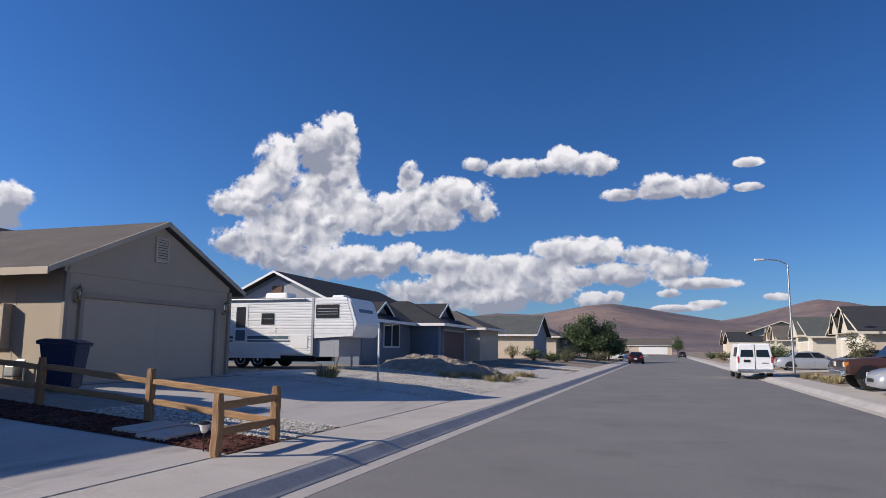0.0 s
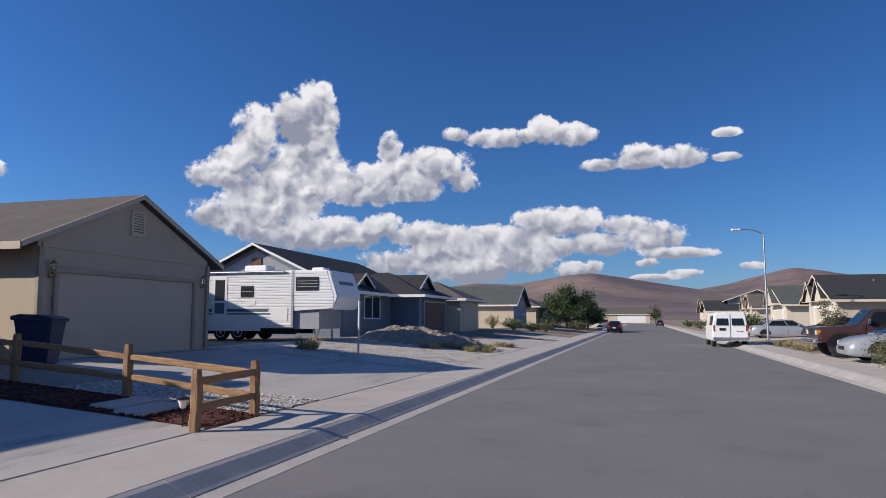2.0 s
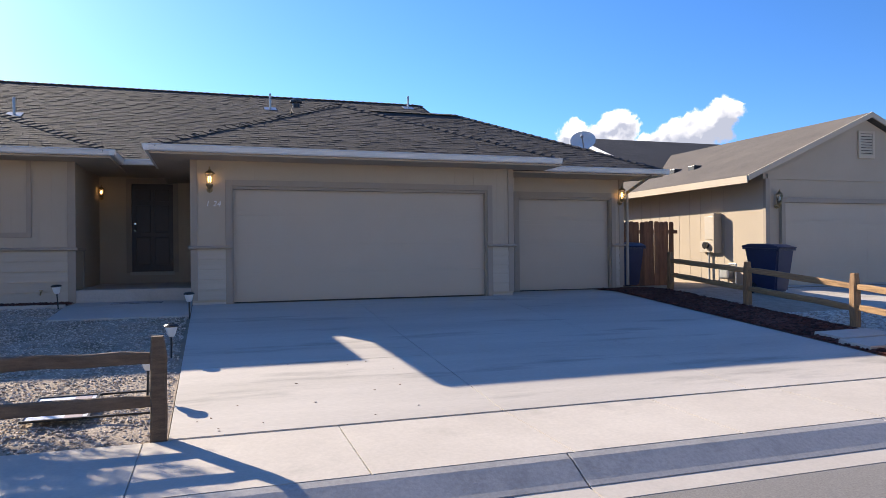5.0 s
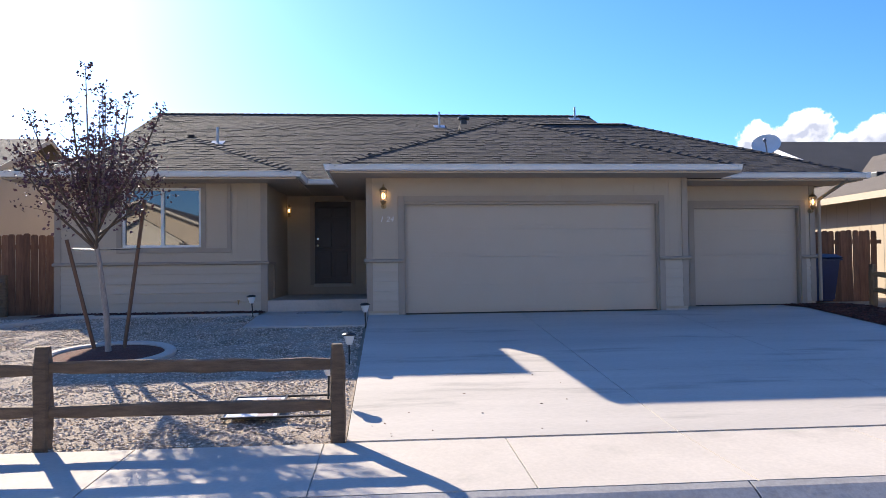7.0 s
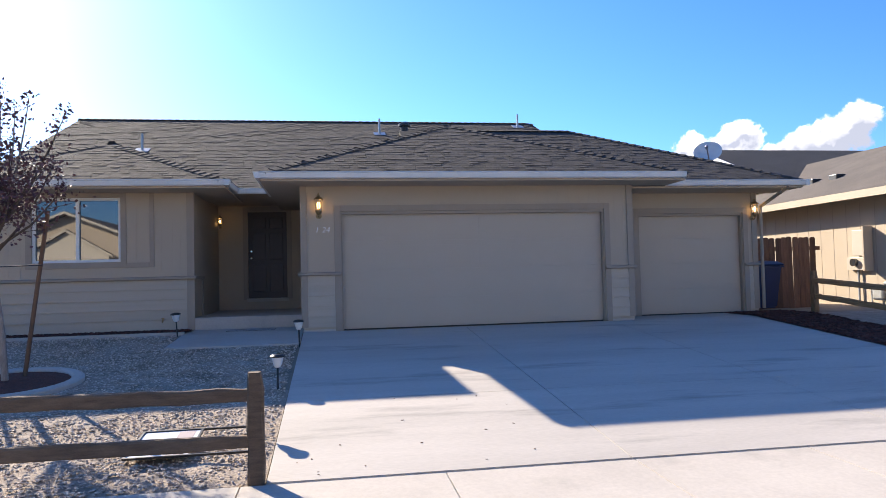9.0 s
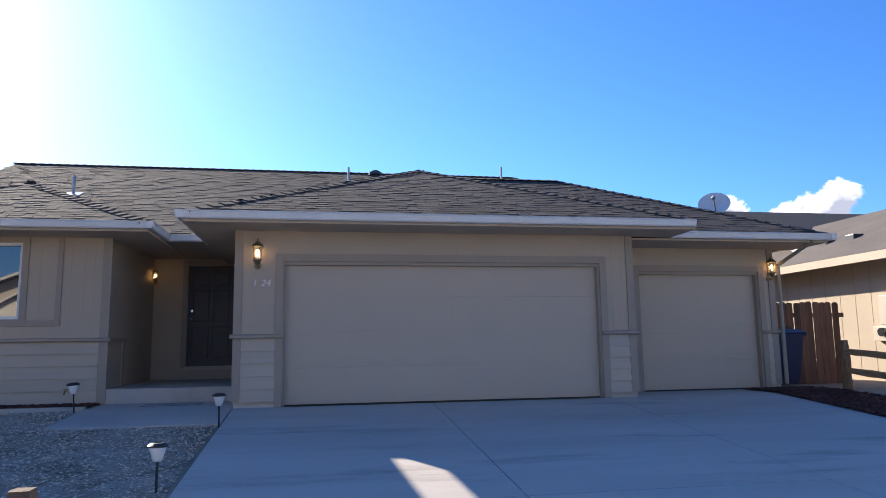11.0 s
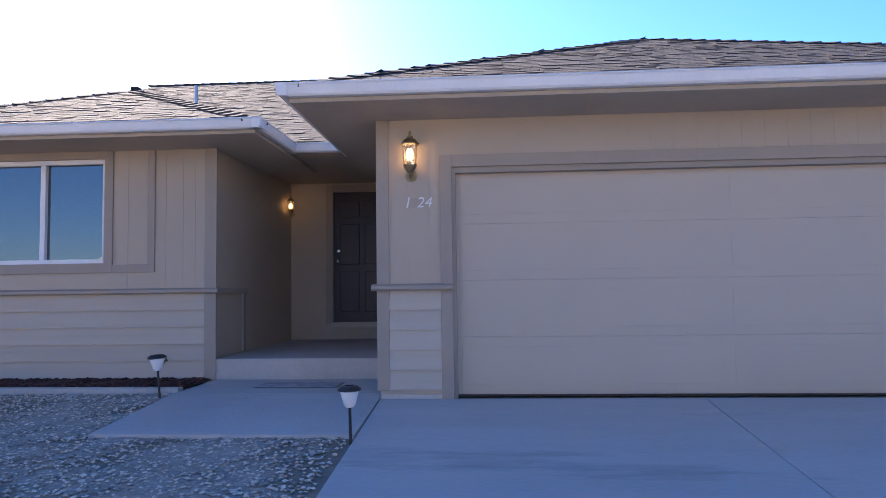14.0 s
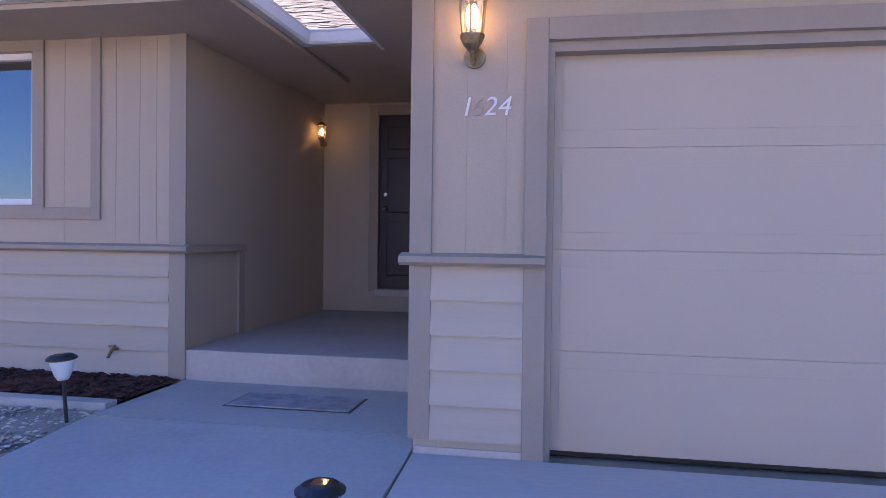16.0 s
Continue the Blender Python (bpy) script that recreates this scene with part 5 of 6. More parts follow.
picket_fence(-14.8, 9.2, 11.5, 0.66, 2.36, "dark cedar board fence between the two houses", 3)
picket_fence(-14.6, -9.2, -6.32, 0.66, 2.40, "reddish cedar board fence at the side yard", 6)


# ---------------------------------------------------------------- solar path lights
def path_light(x, y, z, lean=0.0, label="black solar path light with a frosted lens"):
    t = thing("solar_path_light", (x, y, z), label, "lamp", "solar path lights")
    t.matrix_world = pose(x, y, z, lean, lean * 0.4, 0)
    part("stake", lathe([(0.004, -0.12), (0.011, 0.0), (0.011, 0.27), (0.016, 0.28)], 8), M_BLACK, t)
    part("lens", lathe([(0.03, 0.275), (0.045, 0.30), (0.068, 0.385), (0.068, 0.392)], 16), M_FROST, t, smooth=True)
    cap = part("cap", lathe([(0.072, 0.390), (0.086, 0.396), (0.086, 0.406), (0.06, 0.425), (0.045, 0.428)], 20), M_BLACK, t)
    part("solar_cell", bx(-0.028, 0.028, -0.028, 0.028, 0.428, 0.431), M_GLASS, cap)


for x, y, lean in ((-8.58, -0.26, 0), (-11.37, -0.14, 1), (-12.79, -2.24, 4), (-6.95, -0.39, -2), (-5.95, 8.28, 3)):
    path_light(x, y, lot(x) - 0.03, lean)

# sign lying on the gravel
sign = thing("yard_sign", (-6.6, -1.05, lot(-6.6) + 0.03), "white and dark yard sign with rose and blue blocks lying on the gravel", "sign", rz=0)
sign.matrix_world = pose(-6.6, -1.05, lot(-6.6) + 0.035, 0, 4.7, 1)
part("panel", bx(-0.35, 0.35, -0.24, 0.24, 0, 0.008), M_SCREEN, sign)
# a dull rose and a pale blue block on the white panel
part("colour_block", bx(-0.33, 0.33, 0.06, 0.20, 0.008, 0.0095), plain("dull rose block", (0.34, 0.26, 0.27), 0.5), sign)
part("colour_block", bx(0.05, 0.33, -0.21, -0.08, 0.008, 0.0095), plain("pale blue block", (0.40, 0.46, 0.62), 0.5), sign)
for y0, y1 in ((-0.26, -0.24), (0.24, 0.26)):
    part("frame_bar", bx(-0.36, 0.36, y0, y1, 0, 0.018), M_BLACK, sign)
for x0, x1 in ((-0.37, -0.35), (0.35, 0.37)):
    part("frame_leg", bx(x0, x1, -0.26, 0.74, 0, 0.018), M_BLACK, sign)

# door mat
mat_ = thing("door_mat", (-13.48, -1.1, lot(-13.4) + 0.012), "faded grey printed door mat below the step", "mat")
part("mat_face", bx(-0.18, 0.18, -0.40, 0.42, 0.0, 0.010, bevel=0.003), M_MAT, mat_)
part("border", bx(-0.195, 0.195, -0.415, 0.435, 0.0, 0.004), M_BLACK, mat_)

# lanterns and house number
lantern((G_X + 0.001, 0.17, 2.985), "lit brass and glass wall lantern beside the wide garage door")
lantern((B_X + 0.024, 9.06, 2.93), "lit brass wall lantern at the garage corner")
lantern((P_X + 0.26, -2.10, 3.05), "small lit brass wall lantern in the porch", size=0.7)
lantern((N_X + 0.032, 12.91, 2.85), "unlit brass wall lantern on the house next door", lit=False)
lantern((N_X + 0.032, 18.63, 2.85), "unlit brass wall lantern on the house next door", lit=False)
for ch, y in (("1", 0.095), ("6", 0.145), ("2", 0.215), ("4", 0.285)):
    cu = bpy.data.curves.new("house_number", "FONT")
    cu.body, cu.size, cu.extrude, cu.shear = ch, 0.135, 0.004, 0.22
    cu.materials.append(M_STUCCO if ch == "6" else M_WHITE)
    ob = new("house_number", cu)
    ob.matrix_world = pose(G_X + 0.008, y, 2.495, 90, 0, 90)
    tagged(ob, "faded tan house number digit" if ch == "6" else "white metal house number digit", "number", "house number digits")

# hose bib
bib = thing("hose_bib", (W_X + 0.02, -2.72, 1.0), "small brass hose tap on the siding", "tap")
part("pipe", tubed((0, 0, 0), (0.08, 0, 0), 0.013), M_BRASS, bib)
part("spout", tubed((0.07, 0, 0), (0.12, 0, -0.05), 0.012), M_BRASS, bib)
part("wheel", tubed((0.07, 0, 0.02), (0.07, 0, 0.035), 0.028), M_BRASS, bib)


# ---------------------------------------------------------------- roof fittings
def roof_z(x):
    return MZ - K * (x - MX)


def vent_pipe(x, y, r, h, label, cap=False, mat=None):
    t = thing("roof_vent", (x, y, roof_z(x)), label, "vent", "roof vents")
    part("flashing", slabbed([(-0.16, -0.16, 0.16 * K + 0.02), (0.16, -0.16, -0.16 * K + 0.02), (0.16, 0.16, -0.16 * K + 0.02), (-0.16, 0.16, 0.16 * K + 0.02)], (0, 0, 0.02)), M_METAL, t)
    part("pipe", tubed((0, 0, -0.1), (0, 0, h), r, r, 12), mat or M_METAL, t)
    if cap:
        part("cap", lathe([(r * 1.6, h - 0.02), (r * 1.6, h + 0.04), (r * 0.6, h + 0.1)], 12), mat or M_METAL, t)


vent_pipe(-19.5, 1.75, 0.03, 0.45, "thin metal vent pipe on the roof")
vent_pipe(-18.6, 2.35, 0.10, 0.45, "dark capped flue on the roof", True, M_BLACK)
vent_pipe(-20.6, 6.0, 0.03, 0.40, "thin vent pipe near the ridge")
vent_pipe(-17.6, -4.0, 0.03, 0.42, "thin metal vent pipe on the roof")
part("attic_vent", bx(wax - 0.10, wax + 0.02, -4.26, -4.14, waz - 0.03, waz + 0.075, bevel=0.015), M_SHINGLE, HOUSE)
dish = thing("satellite_dish", (-14.7, 8.75, 3.95), "grey satellite dish on the garage roof", "antenna")
part("mast", tubed((0, 0, -0.1), (0, 0, 0.28), 0.025), M_METAL, dish)
bm = bmesh.new()
rows_ = []
for i in range(7):
    r = 0.29 * i / 6
    rows_.append([bm.verts.new((r * cos(2 * pi * k / 24) * 1.05, r * sin(2 * pi * k / 24) * 0.92, r * r * 0.55)) for k in range(24)] if i else [bm.verts.new((0, 0, 0))])
for k in range(24):
    bm.faces.new((rows_[0][0], rows_[1][k], rows_[1][(k + 1) % 24]))
    for i in range(1, 6):
        bm.faces.new((rows_[i][k], rows_[i + 1][k], rows_[i + 1][(k + 1) % 24], rows_[i][(k + 1) % 24]))
d_ = part("reflector", bm, material("dish grey", (0.66, 0.66, 0.65), 0.5, None, 4, 40, 0.02, spread=0.1), dish, smooth=True)
d_.matrix_local = Matrix.Translation((0, 0, 0.34)) @ Vector((0.72, -0.5, 0.42)).to_track_quat("Z", "Y").to_matrix().to_4x4()
part("feed_arm", tubed((0.05, 0, 0.1), (0.42, -0.26, 0.36), 0.014), M_METAL, dish)
part("feed_horn", tubed((0.42, -0.27, 0.37), (0.34, -0.22, 0.42), 0.035), M_METAL, dish)

# shingles of the house, and caps on its hips
KL = sqrt(1 + K * K)
hw = (GR - GL) / 2
shingles(HOUSE, (GE + 0.03, GL, T), (GE + 0.03, GR, T), (-1, 0, K), hw * KL, lambda u, v: v / KL < u < GR - GL - v / KL, M_SHINGLE, loose=300)
shingles(HOUSE, (GE, GL - 0.02, T), (-17.5, GL - 0.02, T), (0, 1, K), hw * KL, lambda u, v: v / KL < u < 5.4, M_SHINGLE)
shingles(HOUSE, (WE + 0.03, WL, WT), (WE + 0.03, WR, WT), (-1, 0, K), 2.7 * KL, lambda u, v: v / KL < u < 5.4 - v / KL, M_SHINGLE)
shingles(HOUSE, (WE, WR + 0.02, WT), (-18.5, WR + 0.02, WT), (0, -1, K), 2.7 * KL, lambda u, v: v / KL < u < 5.2, M_SHINGLE)
shingles(HOUSE, (ME + 0.03, ML, MT), (ME + 0.03, MR, MT), (-1, 0, K), 6.5 * KL, lambda u, v: 0 < u < MR - ML, M_SHINGLE)
bk = (bz - BT) / (BE - BX)
bkl = sqrt(1 + bk * bk)
shingles(HOUSE, (BE + 0.03, 3.0, BT), (BE + 0.03, BR, BT), (-1, 0, bk), (BE - BX) * bkl, lambda u, v: 0 < u < BR - 3.0 - (v / bkl) * (BR - BY) / (BE - BX), M_SHINGLE)
for p_, q_ in (((GE, GL, T), (ax, ay, az_)), ((GE, GR, T), (ax, ay, az_)), ((ax, ay, az_), (-19.0, ay, az_)), ((WE, WL, WT), (wax, way_, waz)), ((WE, WR, WT), (wax, way_, waz)), ((wax, way_, waz), (-17.4, way_, waz)), ((MX, ML, MZ), (MX, MR, MZ)), ((BE, BR, BT), (BX, BY, bz)), ((BX, BY, bz), (BX, 3.0, bz))):
    ridge_caps(HOUSE, p_, q_, M_SHINGLE)


# ---------------------------------------------------------------- bins and utilities
def wheelie_bin(x, y, z, rz, label):
    t = thing("wheeled_bin", (x, y, z), label, "bin", "wheeled bins", rz=rz)
    bm = bmesh.new()
    lo = [(-0.24, -0.27, 0.04), (0.26, -0.27, 0.04), (0.26, 0.27, 0.04), (-0.24, 0.27, 0.04)]
    hi = [(-0.38, -0.35, 0.98), (0.36, -0.35, 0.94), (0.36, 0.35, 0.94), (-0.38, 0.35, 0.98)]
    a, b = [bm.verts.new(v) for v in lo], [bm.verts.new(v) for v in hi]
    bm.faces.new(a[::-1])
    bm.faces.new(b)
    for i in range(4):
        bm.faces.new((a[i], a[(i + 1) % 4], b[(i + 1) % 4], b[i]))
    bmesh.ops.bevel(bm, geom=bm.edges[:], offset=0.035, segments=3, affect="EDGES")
    part("tub", bm, M_BIN, t, smooth=False)
    part("rim", slabbed([(-0.41, -0.38, 0.95), (0.39, -0.38, 0.91), (0.39, 0.38, 0.91), (-0.41, 0.38, 0.95)], (0, 0, 0.035), 0.01), M_BIN, t)
    bm = bmesh.new()
    slab(bm, [(-0.43, -0.37, 0.99), (0.40, -0.37, 0.95), (0.42, -0.37, 0.975), (0.2, -0.37, 1.045), (-0.25, -0.37, 1.07), (-0.43, -0.37, 1.03)], (0, 0.74, 0))
    bmesh.ops.bevel(bm, geom=bm.edges[:], offset=0.012, segments=2, affect="EDGES")
    part("lid", bm, M_BIN, t)
    part("handle", tubed((-0.46, -0.26, 0.98), (-0.46, 0.26, 0.98), 0.018), M_BIN, t)
    for s in (-1, 1):
        part("wheel", tubed((-0.27, s * 0.27, 0.13), (-0.27, s * 0.34, 0.13), 0.13, 0.13, 18), M_RUBBER, t)
    part("label_bar", bx(0.325, 0.334, -0.02, 0.13, 0.78, 0.81), M_WHITE, t)
    return t


wheelie_bin(-11.75, 11.55, lot(-11.75), 20, "dark blue plastic wheeled bin outside the next garage")
wheelie_bin(-14.3, 9.58, 0.77, 0, "dark blue plastic wheeled bin beside the garage corner")
meter = thing("meter_box", (-14.75, 12.56, 1.55), "beige electric meter box on the tan side wall", "meter")
part("cabinet", bx(-0.16, 0.16, -0.14, 0.0, 0.35, 0.95, bevel=0.012), M_CABINET, meter)
part("panel_door", bx(0.26, 0.32, -0.24, 0.0, 0.0, 1.02, bevel=0.01), M_STUCCO, meter)
part("lower_box", bx(-0.38, 0.16, -0.12, 0.0, 0.02, 0.32, bevel=0.01), M_CABINET, meter)
part("dial", tubed((-0.1, -0.2, 0.2), (-0.1, -0.12, 0.2), 0.09, 0.09, 16), M_GLASS, meter)
part("conduit", tubed((-0.1, -0.05, -0.85), (-0.1, -0.05, 0.02), 0.025), M_METAL, meter)
gas = thing("gas_meter", (-14.1, 12.45, 0.68), "grey gas meter with bent pipes", "meter")
part("body", bx(-0.16, 0.14, -0.12, 0.08, 0.22, 0.5, bevel=0.04), M_METAL, gas)
bm = bmesh.new()
for a, b in (((-0.3, 0, 0), (-0.3, 0, 0.55)), ((-0.3, 0, 0.55), (-0.1, 0, 0.55)), ((-0.1, 0, 0.55), (-0.1, 0, 0.45)), ((0.08, 0, 0.45), (0.08, 0, 0.6)), ((0.08, 0, 0.6), (0.3, 0, 0.6)), ((0.3, 0, 0.6), (0.3, 0, 0.0))):
    tube(bm, a, b, 0.02, 0.02, 8)
part("pipes", bm, M_METAL, gas)
for x, y, zz in ((-16.5, 14.2, 0), (-17.4, 14.6, 0)):
    t = thing("roof_vent", (x, 13.4, 3.46 + 0.435 * 0.83 + 0.16), "low black attic vent on the next roof", "vent", "roof vents")
    part("hood", bx(-0.14, 0.14, -0.14, 0.14, -0.08, 0.07, bevel=0.02), M_BLACK, t)


# ---------------------------------------------------------------- plants
def leaf_cloud(centres, count, size, seed, up=0.2):
    """Many small folded leaves round given middles: (point, spread)."""
    rnd = random.Random(seed)
    verts, faces = [], []
    for _ in range(count):
        c, s = centres[rnd.randrange(len(centres))]
        p = Vector(c) + Vector((rnd.gauss(0, 1), rnd.gauss(0, 1), rnd.gauss(0, 0.8))) * s
        d = Vector((rnd.uniform(-1, 1), rnd.uniform(-1, 1), rnd.uniform(-0.6, 0.8) + up)).normalized()
        w = d.orthogonal().normalized()
        w.rotate(Matrix.Rotation(rnd.uniform(0, 6.28), 3, d))
        nrm = d.cross(w)
        L_ = size * rnd.uniform(0.6, 1.3)
        n = len(verts)
        verts.extend(tuple(v) for v in (p, p + d * L_ * 0.5 + w * L_ * 0.32 + nrm * L_ * 0.08, p + d * L_, p + d * L_ * 0.5 - w * L_ * 0.32 + nrm * L_ * 0.08))
        faces.extend([(n, n + 1, n + 2), (n, n + 2, n + 3)])
    return verts, faces


def limb(bm, pts, r0, r1, n=7):
    for i in range(len(pts) - 1):
        a, b = i / (len(pts) - 1), (i + 1) / (len(pts) - 1)
        tube(bm, pts[i], pts[i + 1], r0 + (r1 - r0) * a, r0 + (r1 - r0) * b, n, caps=False)


def young_tree():
    t = thing("young_tree", (TREE_AT[0], TREE_AT[1], lot(TREE_AT[0]) + 0.05), "slender young tree with sparse purple leaves", "tree")
    rnd = random.Random(21)
    trunk = bmesh.new()
    limb(trunk, [(0, 0, -0.1), (0.0, -0.03, 0.5), (-0.02, -0.10, 1.0), (0.0, -0.16, 1.45)], 0.042, 0.03, 9)
    fork = Vector((0.0, -0.16, 1.45))
    spots = []
    twig = bmesh.new()
    for i in range(22):
        a = 2 * pi * i / 22 * 2.618
        spread = rnd.uniform(0.25, 0.80)
        high = rnd.uniform(0.9, 1.9) if i > 4 else rnd.uniform(1.9, 2.55)
        if i <= 4:
            spread *= 0.75
        start = fork + Vector((0, 0, rnd.uniform(-0.1, 0.35)))
        end = fork + Vector((cos(a) * spread * 0.9, sin(a) * spread * 1.25 - 0.05, high))
        mid1 = start.lerp(end, 0.4) + Vector((cos(a), sin(a), 0)) * 0.10
        mid2 = start.lerp(end, 0.75) + Vector((cos(a), sin(a), 0)) * 0.05
        limb(trunk if i < 6 else twig, [start, mid1, mid2, end], 0.020, 0.004, 6)
        for f in (0.3, 0.42, 0.54, 0.66, 0.78):
            q = start.lerp(end, f) + Vector((cos(a), sin(a), 0)) * 0.08
            if q.z < fork.z + 1.35:
                spots.append((q, 0.13))
                tip = q + Vector((rnd.uniform(-0.3, 0.3), rnd.uniform(-0.35, 0.35), rnd.uniform(0.0, 0.3)))
                limb(twig, [q, tip], 0.006, 0.003, 4)
                spots.append((tip, 0.09))
        for f in (0.85, 0.93, 1.0):
            spots.append((start.lerp(end, f), 0.045))
    part("trunk", trunk, M_BARK, t, smooth=True)
    part("branch_work", twig, M_BARK_DARK, t, smooth=True)
    v, f = leaf_cloud(spots, 4600, 0.055, 22)
    raw("crown", v, f, M_PURPLE, t)
    return t


young_tree()
for k, (dx, dy, lx, ly) in enumerate(((-0.35, -0.28, 0.0, -0.42), (-0.32, 0.06, 0.05, 0.32))):
    s = thing("tree_stake", (TREE_AT[0] + dx, TREE_AT[1] + dy, lot(TREE_AT[0] + dx)), "leaning brown wooden tree stake", "stake", "tree stakes")
    part("pole", tubed((0, 0, -0.15), (lx, ly, 1.55 + 0.55 * k), 0.027, 0.025, 10), M_STAKE, s)
    part("tie", tubed((lx * 0.8, ly * 0.8, 1.42), (-dx, -dy - 0.12, 1.40), 0.008, 0.008, 6), M_BLACK, s)


def bush(x, y, z, r, h, mat, label, seed, count=1500, size=0.09, name="shrub"):
    t = thing(name, (x, y, z), label, "shrub", "shrubs")
    rnd = random.Random(seed)
    bm = bmesh.new()
    spots = []
    for i in range(44 if count > 9000 else 18):
        a, q = rnd.uniform(0, 2 * pi), sqrt(rnd.uniform(0.01, 1.0)) * 0.9
        e = Vector((cos(a) * r * q, sin(a) * r * q, h * sqrt(1 - q * q * 0.9) * rnd.uniform(0.65, 1.0)))
        limb(bm, [(0, 0, -0.05), e * 0.5 + Vector((0, 0, 0.05 * h)), e], 0.03 * r, 0.008 * r, 5)
        spots += [(e, r * 0.13), (e * 0.8, r * 0.15), (e * 0.55, r * 0.16)]
    part("stems", bm, M_BARK_DARK, t)
    v, f = leaf_cloud(spots, count, size, seed + 1)
    v = [(p[0], p[1], max(p[2], 0.01)) for p in v]
    raw("leaves", v, f, mat, t)
    return t


def tuft(x, y, z, r, h, mat, label, seed, count=140):
    t = thing("grass_tuft", (x, y, z), label, "grass", "dry grass tufts")
    rnd = random.Random(seed)
    verts, faces = [], []
    for _ in range(count):
        a, b = rnd.uniform(0, 2 * pi), rnd.uniform(0, 1) ** 0.5 * r * 0.6
        p = Vector((cos(a) * b, sin(a) * b, -0.02))
        tip = p + Vector((cos(a) * r * rnd.uniform(0.1, 0.7), sin(a) * r * rnd.uniform(0.1, 0.7), h * rnd.uniform(0.5, 1.1)))
        w = Vector((-sin(a), cos(a), 0)) * 0.012
        n = len(verts)
        verts.extend(tuple(q) for q in (p - w, p + w, p.lerp(tip, 0.6) + w * 0.7 + Vector((0, 0, 0.04 * h)), p.lerp(tip, 0.6) - w * 0.7 + Vector((0, 0, 0.04 * h)), tip))
        faces.extend([(n, n + 1, n + 2, n + 3), (n + 3, n + 2, n + 4)])
    raw("foliage", verts, faces, mat, t)


def big_tree(x, y, z, h, r, label, seed, mat=None, count=9000, size=0.30):
    t = thing("tree", (x, y, z), label, "tree", "street trees")
    rnd = random.Random(seed)
    bm = bmesh.new()
    limb(bm, [(0, 0, -0.2), (0.1, 0.05, h * 0.18), (0.05, 0.1, h * 0.35)], 0.05 * h * 0.6, 0.03 * h * 0.6, 9)
    spots = []
    for i in range(26):
        a = rnd.uniform(0, 2 * pi)
        q = rnd.uniform(0.15, 1.0)
        e = Vector((cos(a) * r * q, sin(a) * r * q, h * rnd.uniform(0.25, 0.97 - 0.35 * q * q)))
        s = Vector((0.05, 0.1, h * rnd.uniform(0.12, 0.35)))
        limb(bm, [s, s.lerp(e, 0.5) + Vector((0, 0, 0.05 * h)), e], 0.014 * h, 0.004 * h, 6)
        spots += [(e, r * 0.17), (s.lerp(e, 0.75), r * 0.15), (s.lerp(e, 0.5), r * 0.15)]
    part("trunk", bm, M_BARK_DARK, t, smooth=True)
    v, f = leaf_cloud(spots, count, size, seed + 1)
    raw("crown", v, f, mat or M_LEAF, t)


big_tree(-9.6, 95.0, 0.3, 7.0, 3.2, "broad green leafy tree over the pavement", 41, count=22000, size=0.26)
big_tree(-7.2, 99.0, 0.3, 4.2, 2.0, "darker bushy tree beside the big one", 43, count=9000)
for x, y, r, h, m, c in ((-10.2, 84.0, 1.5, 1.5, M_LEAF, 1500), (-7.6, 88, 1.6, 1.1, M_SAGE, 1500), (-11.5, 65.0, 1.2, 1.1, M_LEAF, 1200), (-10.0, 67.0, 1.0, 0.8, M_LEAF, 900), (-9.0, 69.0, 1.2, 1.2, M_SAGE, 1200), (-14.0, 67.5, 0.8, 1.3, M_DRY, 700)):
    bush(x, y, lot(x), r, h, m, "low green front yard shrub", int(y * 10), c, 0.13)
bush(7.95, 22.7, 0.2, 1.55, 1.0, M_SAGE, "sprawling grey green shrub at the pavement edge", 77, 34000, 0.06)
bush(9.7, 22.3, 0.25, 1.6, 1.25, M_SAGE, "sprawling grey green shrub at the pavement edge", 78, 34000, 0.06)
bush(10.2, 43.5, 0.3, 0.9, 2.4, M_SAGE, "tall thin grey green bush between the cars", 79, 1800, 0.10)
bush(8.4, 62.5, 0.3, 1.4, 1.9, M_LEAF, "green shrub behind the white van", 80, 1800, 0.14)
bush(9.5, 66.0, 0.3, 1.6, 2.0, M_LEAF, "green shrub beside the street lamp", 81, 1800, 0.14)
for i, (x, y) in enumerate(((8.6, 76), (9.0, 92), (8.8, 115), (8.5, 140), (9.5, 105))):
    bush(x, y, 0.25, 1.5, 1.4, M_LEAF if i % 2 else M_SAGE, "rounded front yard shrub across the street", 300 + i, 900, 0.18)
big_tree(-9.0, 150, 0.3, 3.5, 2.2, "small grey green street tree far off", 51, M_SAGE, 1600, 0.3)
big_tree(14.5, 140, 0.3, 4.0, 2.0, "small grey green street tree far off", 52, M_SAGE, 1400, 0.3)
big_tree(4.8, 262.0, 0.1, 7.5, 2.6, "dark upright tree at the end of the street", 53, M_LEAF, 1800, 0.4)
tuft(-11.0, 22.0, lot(-11.0), 0.6, 0.5, M_DRY, "dry green weed in front of the trailer", 61, 260)
for i in range(34):
    x, y = rng.uniform(-6.2, -9.5), rng.uniform(28.5, 35.5)
    tuft(x, y, lot(x), 0.4, 0.3, M_DRY, "yellow dry grass tuft beside the dirt mound", 400 + i, 90)
for i in range(30):
    x, y = rng.uniform(7.3, 9.4), rng.uniform(36.5, 44)
    tuft(x, y, lot_r(x), 0.4, 0.32, M_DRY, "yellow dry grass tuft across the street", 500 + i, 90)
